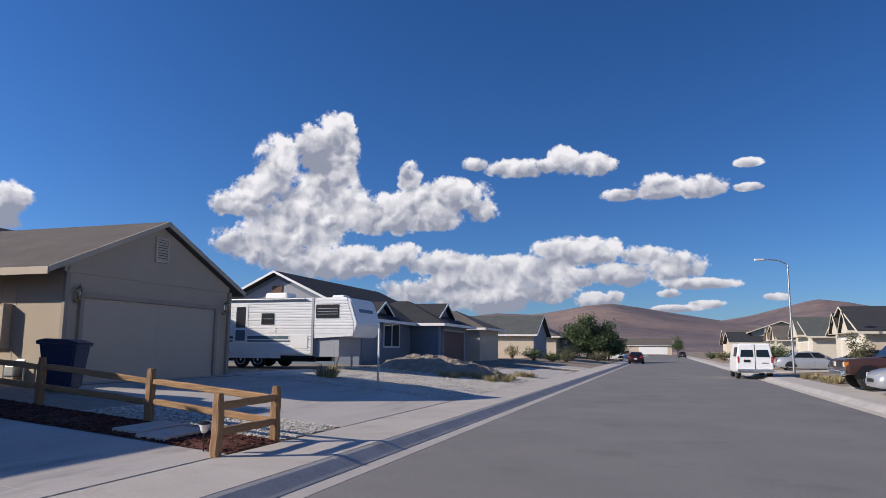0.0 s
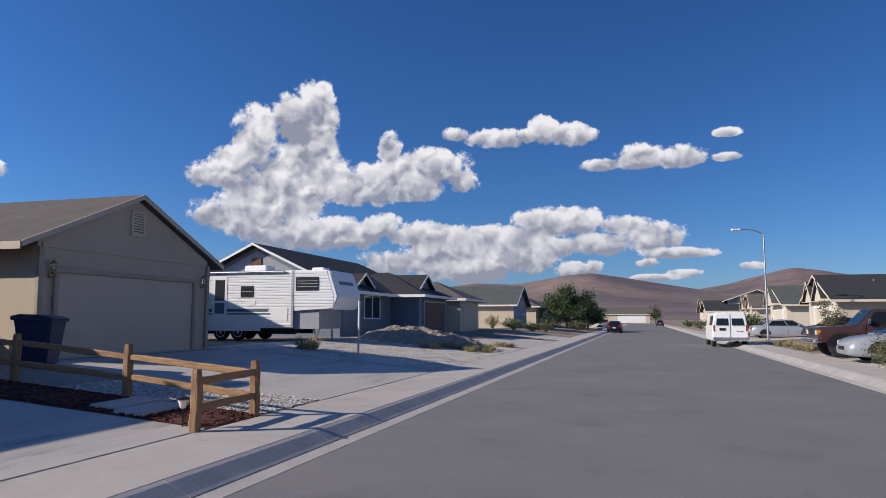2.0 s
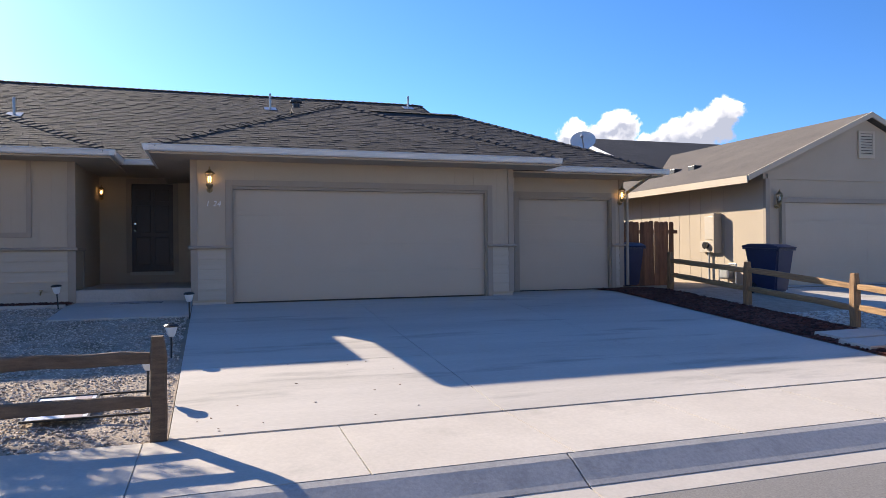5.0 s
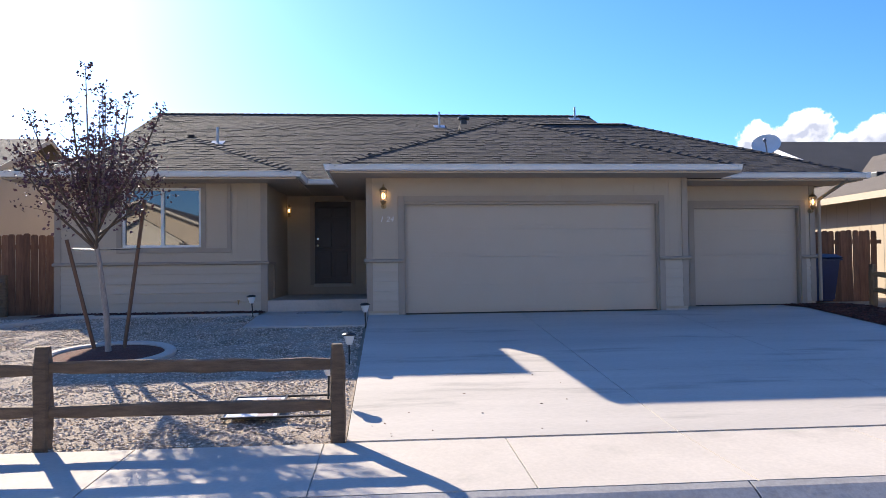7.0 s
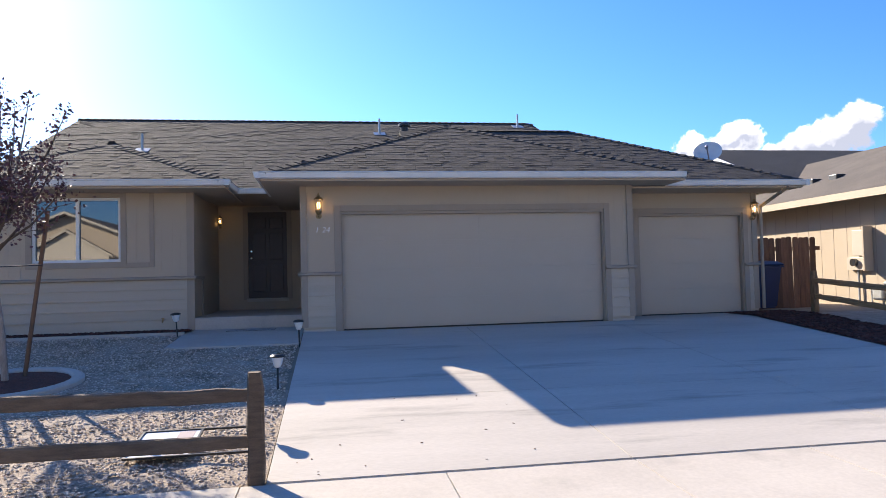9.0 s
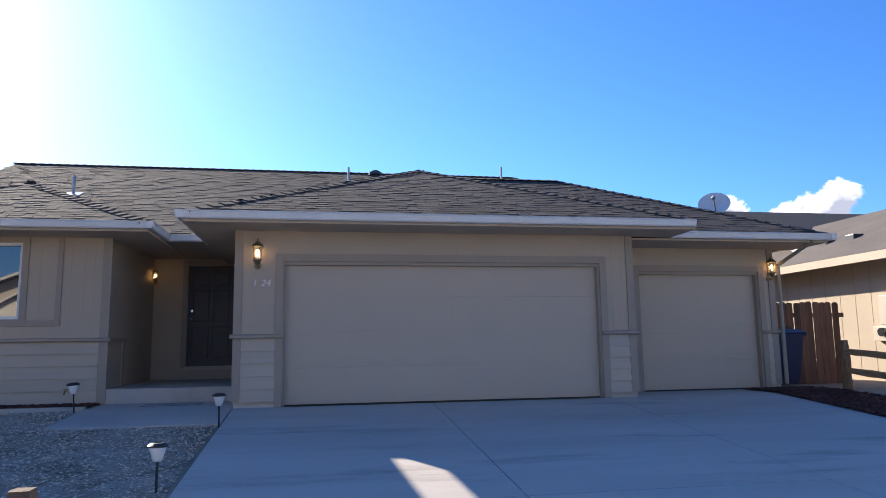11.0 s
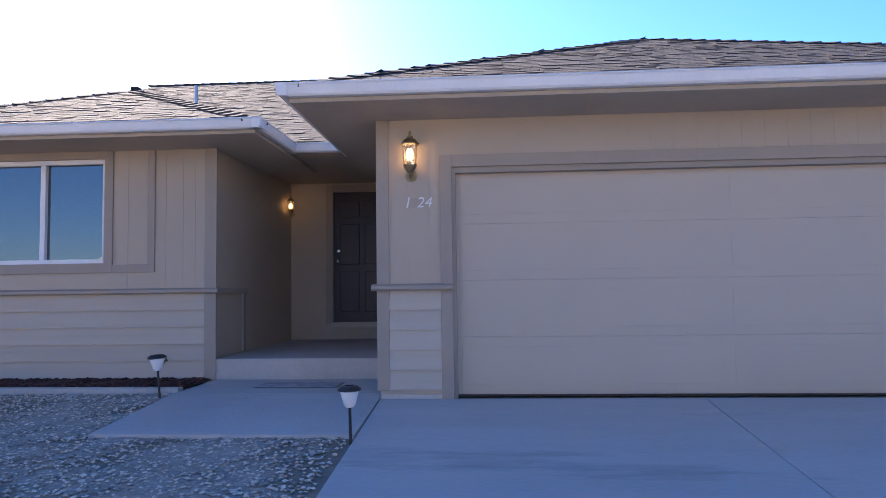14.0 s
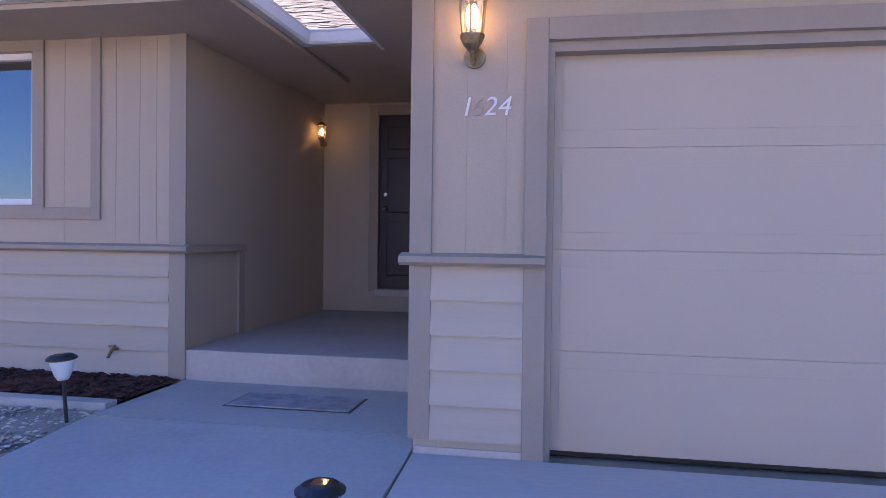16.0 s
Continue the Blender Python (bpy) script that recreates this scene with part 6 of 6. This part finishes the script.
for i in range(10):
    x, y = rng.uniform(-10.5, -12.8), rng.uniform(-7.9, -7.0)
    tuft(x, y, lot(x), 0.25, 0.2, M_DRY, "dry leaves and grass by the edging", 600 + i, 60)

# dirt mound
bm = bmesh.new()
nx, ny = 60, 26
grid_ = []
for j in range(ny + 1):
    for i in range(nx + 1):
        u, v = i / nx * 2 - 1, j / ny * 2 - 1
        x, y = -9.9 + u * 3.2, 32.0 + v * 2.4
        r = max(0.0, 1 - u * u - v * v)
        z = lot(x) + 0.85 * r ** 0.8 * (0.8 - 0.22 * u) + (0.16 * noise.fractal(Vector((x, y, 0)) * 1.4, 1.0, 2.0, 5) + 0.10 * noise.fractal(Vector((x, y, 3)) * 4.5, 0.9, 2.0, 4)) * min(1, r * 3) - 0.02
        grid_.append(bm.verts.new((x, y, z)))
for j in range(ny):
    for i in range(nx):
        a = j * (nx + 1) + i
        bm.faces.new((grid_[a], grid_[a + 1], grid_[a + nx + 2], grid_[a + nx + 1]))
mound = part("dirt_mound", bm, material("mound gravel", (0.36, 0.30, 0.235), 1.0, (0.22, 0.18, 0.14), 3, 30, 0.9, 14, spread=0.5, bump_distance=0.06))
tagged(mound, "heap of brown dirt and gravel in the yard", "dirt")
# marker post
mp_ = thing("marker_post", (-8.85, 21.3, lot(-8.85)), "white topped metal marker post in the gravel", "post")
part("pole", tubed((0, 0, -0.1), (0, 0, 1.85), 0.035, 0.03, 10), M_METAL, mp_)
part("plate", bx(-0.012, 0.035, -0.05, 0.05, 0.85, 1.8, bevel=0.004), M_WHITE, mp_)
st = thing("leaning_stake", (-11.6, 23.6, lot(-11.6)), "thin leaning metal stake", "stake")
part("rod", tubed((0, 0, -0.1), (0.2, 0.15, 0.75), 0.02), M_STAKE, st)


# ---------------------------------------------------------------- vehicles
def wheel(owner, x, y, r, w, rim_mat, side):
    """Wheel with its axle along y; side: which way its face looks."""
    tyre = part("wheel", bm_tyre(r, w), M_RUBBER, owner, smooth=True)
    tyre.location = (x, y, r)
    prof = [(r * 0.62, side * w * 0.40), (r * 0.60, side * w * 0.47), (r * 0.5, side * w * 0.36), (r * 0.2, side * w * 0.30), (r * 0.16, side * w * 0.42), (r * 0.02, side * w * 0.44)]
    bm = lathe(prof, 18)
    bmesh.ops.rotate(bm, verts=bm.verts, cent=(0, 0, 0), matrix=Matrix.Rotation(radians(-90), 3, "X"))
    part("rim", bm, rim_mat, tyre)


def bm_tyre(r, w):
    prof = [(r * 0.6, -w * 0.42), (r * 0.86, -w * 0.5), (r * 0.98, -w * 0.36), (r, 0), (r * 0.98, w * 0.36), (r * 0.86, w * 0.5), (r * 0.6, w * 0.42)]
    bm = lathe(prof, 24)
    bmesh.ops.rotate(bm, verts=bm.verts, cent=(0, 0, 0), matrix=Matrix.Rotation(radians(-90), 3, "X"))
    return bm


def shell(sections, bevel=0.0):
    """A body lofted along x from sections (x, half width low, half width high, z low, z mid, z high)."""
    bm = bmesh.new()
    prev = None
    for x, wl, wh, z0, zm, z1 in sections:
        ring = [(-wl * 0.94, z0), (-wl, z0 + 0.08), (-wl, zm), (-wh, z1 - 0.03), (-wh * 0.9, z1), (wh * 0.9, z1), (wh, z1 - 0.03), (wl, zm), (wl, z0 + 0.08), (wl * 0.94, z0)]
        vs = [bm.verts.new((x, y, z)) for y, z in ring]
        if prev:
            for j in range(10):
                bm.faces.new((prev[j], prev[(j + 1) % 10], vs[(j + 1) % 10], vs[j]))
        else:
            bm.faces.new(vs[::-1])
        prev = vs
    bm.faces.new(prev)
    return bm


def side_panel(owner, name, pts, y, mat, thick=0.012, label=""):
    """A flat panel on the side of a vehicle: (x, z) corners, set just proud of y."""
    s = 1 if y > 0 else -1
    return part(name, slabbed([(x, y, z) for x, z in pts], (0, s * thick, 0)), mat, owner, label)


def sedan(x, y, z, rz, paint, label, length=4.7, rim=None, boxy=False):
    """A saloon car whose front looks along +x of its own axes."""
    t = thing("car", (x, y, z), label, "car", "parked cars", rz=rz)
    L_ = length / 2
    part("body", shell([(-L_, 0.72, 0.70, 0.42, 0.62, 0.72), (-L_ + 0.12, 0.84, 0.78, 0.30, 0.70, 0.98), (-L_ + 0.8, 0.90, 0.80, 0.22, 0.72, 1.02), (-0.4, 0.91, 0.82, 0.20, 0.72, 0.98), (0.9, 0.91, 0.80, 0.20, 0.74, 0.97), (1.5, 0.90, 0.78, 0.20, 0.72, 0.93), (L_ - 0.5, 0.88, 0.74, 0.20, 0.66, 0.87), (L_ - 0.2, 0.84, 0.68, 0.22, 0.58, 0.79), (L_ - 0.05, 0.76, 0.60, 0.26, 0.52, 0.70), (L_, 0.66, 0.52, 0.32, 0.48, 0.60)]), paint, t, smooth=True)
    part("cabin", shell([(-L_ + 0.75, 0.78, 0.62, 0.94, 0.97, 1.0), (-L_ + 1.35, 0.79, 0.60, 0.94, 1.0, 1.38), (-0.2, 0.80, 0.60, 0.94, 1.0, 1.46), (0.45, 0.80, 0.60, 0.94, 1.0, 1.42), (1.35, 0.78, 0.66, 0.90, 0.94, 0.97)]), paint, t)
    for s in (-1, 1):
        yy = s * 0.80
        p_ = part("side_window", slabbed([(-L_ + 1.15, s * 0.80, 1.0), (0.15, s * 0.80, 1.0), (-0.1, s * 0.66, 1.37), (-L_ + 1.5, s * 0.66, 1.33)], (0, s * 0.012, 0.004)), M_CARGLASS, t)
        p_ = part("side_window", slabbed([(0.22, s * 0.80, 1.0), (1.1, s * 0.80, 1.0), (0.48, s * 0.66, 1.36), (-0.03, s * 0.66, 1.37)], (0, s * 0.012, 0.004)), M_CARGLASS, t)
        part("door_line", bx(0.17, 0.185, min(s * 0.90, s * 0.915), max(s * 0.90, s * 0.915), 0.35, 0.72), M_BLACK, t)
        part("mirror", bx(0.85, 1.0, min(s * 0.86, s * 1.0), max(s * 0.86, s * 1.0), 0.98, 1.1, bevel=0.02), paint, t)
        part("headlamp", slabbed([(L_ - 0.42, s * 0.60, 0.64), (L_ - 0.02, s * 0.45, 0.58), (L_ - 0.10, s * 0.68, 0.68), (L_ - 0.5, s * 0.80, 0.74)], (0.03, s * 0.03, 0.04)), M_HEADLAMP, t)
        part("tail_lamp", slabbed([(-L_ - 0.01, s * 0.5, 0.72), (-L_ - 0.01, s * 0.74, 0.72), (-L_ + 0.1, s * 0.80, 0.92), (-L_ + 0.1, s * 0.55, 0.92)], (-0.02, s * 0.01, 0)), M_TAIL, t)
        for xx in (-L_ + 0.95, L_ - 0.95):
            wheel(t, xx, s * 0.78, 0.33, 0.22, rim or M_METAL, s)
            part("wheel_arch", slabbed([(xx + 0.40 * cos(pi * k / 8), s * 0.905, 0.33 + 0.40 * sin(pi * k / 8)) for k in range(9)], (0, s * 0.006, 0)), M_BLACK, t)
    part("windscreen", slabbed([(0.50, -0.58, 1.40), (0.50, 0.58, 1.40), (1.30, 0.66, 0.98), (1.30, -0.66, 0.98)], (0.012, 0, 0.012)), M_CARGLASS, t)
    part("rear_window", slabbed([(-L_ + 1.30, -0.56, 1.36), (-L_ + 1.30, 0.56, 1.36), (-L_ + 0.80, 0.62, 1.02), (-L_ + 0.80, -0.62, 1.02)], (-0.012, 0, 0.012)), M_CARGLASS, t)
    part("grille", bx(L_ - 0.02, L_ + 0.012, -0.36, 0.36, 0.42, 0.54), M_BLACK, t)
    part("number_plate", bx(-L_ - 0.012, -L_ + 0.02, -0.16, 0.16, 0.55, 0.68), M_WHITE, t)
    return t


sedan(10.3, 58.0, 0.20, 0, M_SILVER, "silver saloon car parked nose in on a driveway", 4.7)
sedan(9.05, 27.2, 0.2, 180, M_SILVER, "silver saloon car parked facing the street", 4.8)
sedan(13.2, 54.0, 0.34, 180, M_DARKCAR2, "dark saloon car beside the silver one", 4.6)
sedan(-3.2, 90.0, 0.02, 90, M_DARKCAR, "dark red car parked along the kerb", 4.4)
sedan(-7.0, 103.0, 0.2, 0, M_VANWHITE, "white car on a driveway", 4.5)
sedan(-8.5, 106.0, 0.2, 0, M_DARKCAR2, "black car on a driveway", 4.5)
sedan(4.2, 175.0, 0.02, 90, M_DARKCAR2, "dark car parked far along the kerb", 4.5)
sedan(-12.5, 264.0, 0.1, 90, M_DARKCAR, "dark car by the end house", 4.5)


def van():
    t = thing("van", (5.05, 47.2, 0.02), "white full size cargo van parked at the kerb", "van", rz=90)
    part("body", shell([(-2.75, 0.94, 0.80, 0.42, 1.05, 1.98), (-2.68, 0.99, 0.84, 0.36, 1.05, 2.05), (1.0, 1.0, 0.86, 0.34, 1.05, 2.08), (1.5, 1.0, 0.84, 0.34, 1.05, 1.95), (2.0, 0.98, 0.80, 0.36, 0.95, 1.20), (2.7, 0.92, 0.72, 0.40, 0.8, 1.02)]), M_VANWHITE, t)
    for s in (-1, 1):
        part("rear_window", slabbed([(-2.76, s * 0.09, 1.28), (-2.76, s * 0.78, 1.28), (-2.725, s * 0.70, 1.85), (-2.725, s * 0.09, 1.85)], (-0.015, 0, 0)), M_CARGLASS, t)
        part("tail_lamp", bx(-2.775, -2.74, min(s * 0.86, s * 0.94), max(s * 0.86, s * 0.94), 0.95, 1.3), M_TAIL, t)
        part("side_window", slabbed([(-2.3, s * 0.985, 1.3), (-0.9, s * 0.985, 1.3), (-0.9, s * 0.895, 1.85), (-2.3, s * 0.895, 1.85)], (0, s * 0.012, 0)), M_CARGLASS, t)
        for xx in (-1.9, 1.65):
            wheel(t, xx, s * 0.86, 0.37, 0.24, M_METAL, s)
    part("door_line", bx(-2.77, -2.745, -0.008, 0.008, 0.55, 1.95), M_BLACK, t)
    part("bumper", bx(-2.92, -2.72, -0.98, 0.98, 0.42, 0.58, bevel=0.03), M_METAL, t)
    part("number_plate", bx(-2.775, -2.75, 0.25, 0.60, 0.98, 1.12), M_BLACK, t)
    part("badge_bar", bx(-2.775, -2.75, -0.70, -0.35, 0.92, 0.96), M_METAL, t)
    part("brake_lamp", bx(-2.73, -2.70, -0.15, 0.15, 1.96, 2.01), M_TAIL, t)


def off_roader():
    t = thing("off_road_car", (8.6, 30.6, 0.22), "brown off road car with a cream hard top", "car", "parked cars", rz=180)
    part("body", shell([(-2.2, 0.96, 0.93, 0.60, 0.95, 1.18), (-2.1, 0.99, 0.95, 0.52, 0.95, 1.20), (0.6, 0.99, 0.95, 0.50, 0.95, 1.20), (0.75, 0.98, 0.93, 0.50, 0.95, 1.20), (2.0, 0.95, 0.88, 0.55, 0.92, 1.14), (2.12, 0.92, 0.86, 0.62, 0.9, 1.10)]), M_BROWN, t)
    part("cab", shell([(-0.85, 0.92, 0.76, 1.17, 1.2, 1.80), (0.15, 0.92, 0.76, 1.17, 1.2, 1.82), (0.72, 0.90, 0.80, 1.15, 1.18, 1.22)]), M_BROWN, t)
    part("hard_top", shell([(-2.15, 0.92, 0.78, 1.17, 1.2, 1.78), (-2.0, 0.93, 0.79, 1.17, 1.2, 1.85), (-0.84, 0.935, 0.78, 1.17, 1.2, 1.86)]), M_CREAM, t)
    for s in (-1, 1):
        part("side_window", slabbed([(-1.95, s * 0.925, 1.30), (-1.0, s * 0.925, 1.30), (-1.0, s * 0.82, 1.72), (-1.95, s * 0.82, 1.72)], (0, s * 0.014, 0)), M_CARGLASS, t)
        part("side_window", slabbed([(-0.75, s * 0.915, 1.26), (0.45, s * 0.915, 1.26), (0.12, s * 0.80, 1.72), (-0.75, s * 0.80, 1.72)], (0, s * 0.014, 0)), M_CARGLASS, t)
        part("mirror", bx(0.35, 0.45, min(s * 0.98, s * 1.14), max(s * 0.98, s * 1.14), 1.26, 1.46, bevel=0.015), M_CHROME, t)
        part("headlamp", bx(2.11, 2.15, min(s * 0.58, s * 0.80), max(s * 0.58, s * 0.80), 0.84, 1.02, bevel=0.01), M_HEADLAMP, t)
        part("turn_lamp", bx(2.02, 2.15, min(s * 0.82, s * 0.93), max(s * 0.82, s * 0.93), 0.86, 1.02, bevel=0.01), M_ORANGE, t)
        for xx in (-1.35, 1.35):
            wheel(t, xx, s * 0.86, 0.42, 0.28, M_CHROME, s)
            part("wheel_arch", slabbed([(xx + 0.52 * cos(pi * k / 8), s * 0.99, 0.42 + 0.50 * sin(pi * k / 8)) for k in range(9)], (0, s * 0.01, 0)), M_BLACK, t)
        part("door_line", bx(0.5, 0.515, min(s * 0.985, s * 1.0), max(s * 0.985, s * 1.0), 0.6, 1.2), M_BLACK, t)
    part("windscreen", slabbed([(0.18, -0.72, 1.78), (0.18, 0.72, 1.78), (0.68, 0.80, 1.24), (0.68, -0.80, 1.24)], (0.015, 0, 0.01)), M_CARGLASS, t)
    part("grille", bx(2.11, 2.14, -0.56, 0.56, 0.82, 1.04), M_BLACK, t)
    part("bumper", bx(2.12, 2.34, -0.95, 0.95, 0.52, 0.72, bevel=0.03), M_CHROME, t)


van()
off_roader()


def trailer():
    t = thing("fifth_wheel_trailer", (0, 0, 0), "white fifth wheel camping trailer with a blue stripe", "trailer")
    y0, y1, fl, rf = 26.0, 28.4, 1.30, 3.68
    # main box, raised nose with a raked front
    prof = [(-20.2, fl), (-13.75, fl), (-13.75, 2.06), (-11.92, 2.06), (-11.72, 2.6), (-12.05, 3.58), (-12.24, rf), (-20.2, rf)]
    bm = bmesh.new()
    slab(bm, [(x, y0, z) for x, z in prof], (0, y1 - y0, 0))
    bmesh.ops.bevel(bm, geom=bm.edges[:], offset=0.05, segments=2, affect="EDGES")
    part("body", bm, M_RVWHITE, t)
    z = fl + 0.10
    while z < rf - 0.1:
        right = -13.8 if z < 2.08 else (-11.93 + min(0.0, z - 2.6) * -0.02 - max(0.0, z - 2.6) * 0.31)
        bm = bmesh.new()
        slab(bm, [(-20.1, y0 - 0.002, z), (-20.1, y0 - 0.016, z + 0.012), (-20.1, y0 - 0.016, z + 0.085), (-20.1, y0 - 0.002, z + 0.097)], (right + 20.1, 0, 0))
        part("skin_rib", bm, M_RVWHITE, t)
        z += 0.112
    # grey, not white: the shade of the raised nose is put into its colour
    part("front_box", bx(-13.74, -12.6, y0 + 0.12, y1 - 0.12, 1.27, 2.06), M_GREYLIGHT, t)
    part("stripe", bx(-20.1, -14.85, y0 - 0.022, y0 - 0.017, 1.98, 2.10), M_RVSTRIPE, t)
    part("stripe", bx(-20.1, -14.75, y0 - 0.022, y0 - 0.017, 1.86, 1.92), M_RVSTRIPE, t)
    part("corner_trim", bx(-13.80, -13.70, y0 - 0.03, y0 + 0.05, 1.32, rf - 0.02), M_METAL, t)

    def win(x0, x1, z0, z1, slats):
        w = part("window", bx(x0, x1, y0 - 0.028, y0 - 0.016, z0, z1, bevel=0.005), M_GLASS, t)
        for q in ((x0 - 0.05, x0, z0 - 0.05, z1 + 0.05), (x1, x1 + 0.05, z0 - 0.05, z1 + 0.05)):
            part("window_frame", bx(q[0], q[1], y0 - 0.034, y0 - 0.016, q[2], q[3]), M_BLACK, w)
        for zz in (z0 - 0.05, z1):
            part("window_frame", bx(x0, x1, y0 - 0.034, y0 - 0.016, zz, zz + 0.05), M_BLACK, w)
        for k in range(slats):
            zz = z0 + (z1 - z0) * (k + 1) / (slats + 1)
            part("louvre_bar", bx(x0, x1, y0 - 0.032, y0 - 0.028, zz - 0.01, zz + 0.01), M_METAL, w)

    win(-16.1, -15.6, 2.63, 3.0, 1)
    win(-13.55, -12.62, 2.88, 3.34, 3)
    door_ = part("door", bx(-17.50, -16.80, y0 - 0.03, y0 - 0.016, 1.42, 3.45, bevel=0.01), M_RVWHITE, t)
    part("door_window", bx(-17.38, -16.92, y0 - 0.036, y0 - 0.028, 2.45, 3.32), M_GLASS, door_)
    part("door_screen", bx(-17.38, -16.92, y0 - 0.036, y0 - 0.028, 1.9, 2.35), M_RVSTRIPE, door_)
    part("hatch", bx(-14.72, -13.95, y0 - 0.03, y0 - 0.016, 1.60, 2.16, bevel=0.01), M_WHITE, t)
    part("access_flap", bx(-15.75, -15.45, y0 - 0.028, y0 - 0.016, 2.25, 2.42), M_WHITE, t)
    part("awning", tubed((-18.6, y0 - 0.08, rf - 0.05), (-14.1, y0 - 0.08, rf - 0.05), 0.05, 0.05, 10), M_METAL, t)
    part("air_conditioner", bx(-16.45, -15.40, 26.7, 27.5, rf, rf + 0.30, bevel=0.08), M_WHITE, t)
    part("vent_dome", bx(-13.3, -12.75, 26.8, 27.4, rf - 0.02, rf + 0.16, bevel=0.06), M_WHITE, t)
    part("skirt", bx(-18.2, -15.2, y0 - 0.02, y0 + 0.02, 1.18, 1.46, bevel=0.008), M_WHITE, t)
    part("frame_rail", bx(-20.0, -13.8, y0 + 0.35, y0 + 0.5, 1.05, 1.30), M_BLACK, t)
    part("frame_rail", bx(-20.0, -13.8, y1 - 0.5, y1 - 0.35, 1.05, 1.30), M_BLACK, t)
    # black sheet added below the floor in place of the shade there
    part("underside_shade_sheet", bx(-20.0, -13.9, y0 + 0.1, y1 - 0.1, 1.2, 1.29), M_BLACK, t)
    for xx in (-17.1, -16.28):
        for s, yy in ((-1, y0 + 0.12), (1, y1 - 0.12)):
            tyre = part("wheel", bm_tyre(0.345, 0.22), M_RUBBER, t, smooth=True)
            tyre.location = (xx, yy, 0.78 + 0.345)
            bm = lathe([(0.21, s * 0.09), (0.20, s * 0.105), (0.16, s * 0.07), (0.07, s * 0.06), (0.05, s * 0.1), (0.01, s * 0.1)], 18)
            bmesh.ops.rotate(bm, verts=bm.verts, cent=(0, 0, 0), matrix=Matrix.Rotation(radians(-90), 3, "X"))
            part("rim", bm, M_WHITE, tyre)
    for yy in (y0 + 0.35, y1 - 0.35):
        part("landing_leg", tubed((-12.9, yy, 0.65), (-12.9, yy, 1.3), 0.045), M_METAL, t)
    part("mark_bars", slabbed([(-11.88, y0 + 0.5, 3.08), (-11.88, y0 + 1.9, 3.08), (-11.925, y0 + 1.9, 3.22), (-11.925, y0 + 0.5, 3.22)], (0.012, 0, 0.004)), M_RVSTRIPE, t)


trailer()

# street lamp
lamp_post = thing("street_lamp", (8.2, 51.5, 0.2), "tall galvanised street lamp with a cobra head arm", "lamp")
part("base_plate", bx(-0.18, 0.18, -0.18, 0.18, 0, 0.06, bevel=0.01), M_METAL, lamp_post)
part("pole", tubed((0, 0, 0.05), (0, 0, 7.2), 0.085, 0.05, 12), M_METAL, lamp_post)
bm = bmesh.new()
arm_pts = [(0, 0, 7.0), (-0.15, 0, 7.3), (-0.55, 0, 7.52), (-1.1, 0, 7.6), (-1.5, 0, 7.6)]
limb(bm, arm_pts, 0.05, 0.035, 8)
part("arm", bm, M_METAL, lamp_post)
bm = bmesh.new()
slab(bm, [(-1.35, -0.07, 7.55), (-1.45, -0.13, 7.53), (-1.95, -0.13, 7.54), (-2.08, 0, 7.56), (-1.95, 0.13, 7.54), (-1.45, 0.13, 7.53), (-1.35, 0.07, 7.55)], (0, 0, 0.13))
bmesh.ops.bevel(bm, geom=bm.edges[:], offset=0.025, segments=2, affect="EDGES")
part("lamp_head", bm, material("lamp head grey", (0.6, 0.6, 0.6), 0.5, None, 4, 40, 0.02, spread=0.06), lamp_post)


# small debris
scatter("fallen_leaves", "few brown leaf bits blown on the concrete", "leaves", -5.7, -8.0, -0.05, 2.6, 16, 0.013, M_STAKE, lift=0.002, flat=0.3, long=1.5, seed=31)
scatter("mound_stones", "grey stones on the dirt heap foot", "rocks", -7.3, -13.0, 28.9, 30.4, 420, 0.06, M_GRAVEL, lift=0.01, seed=32)
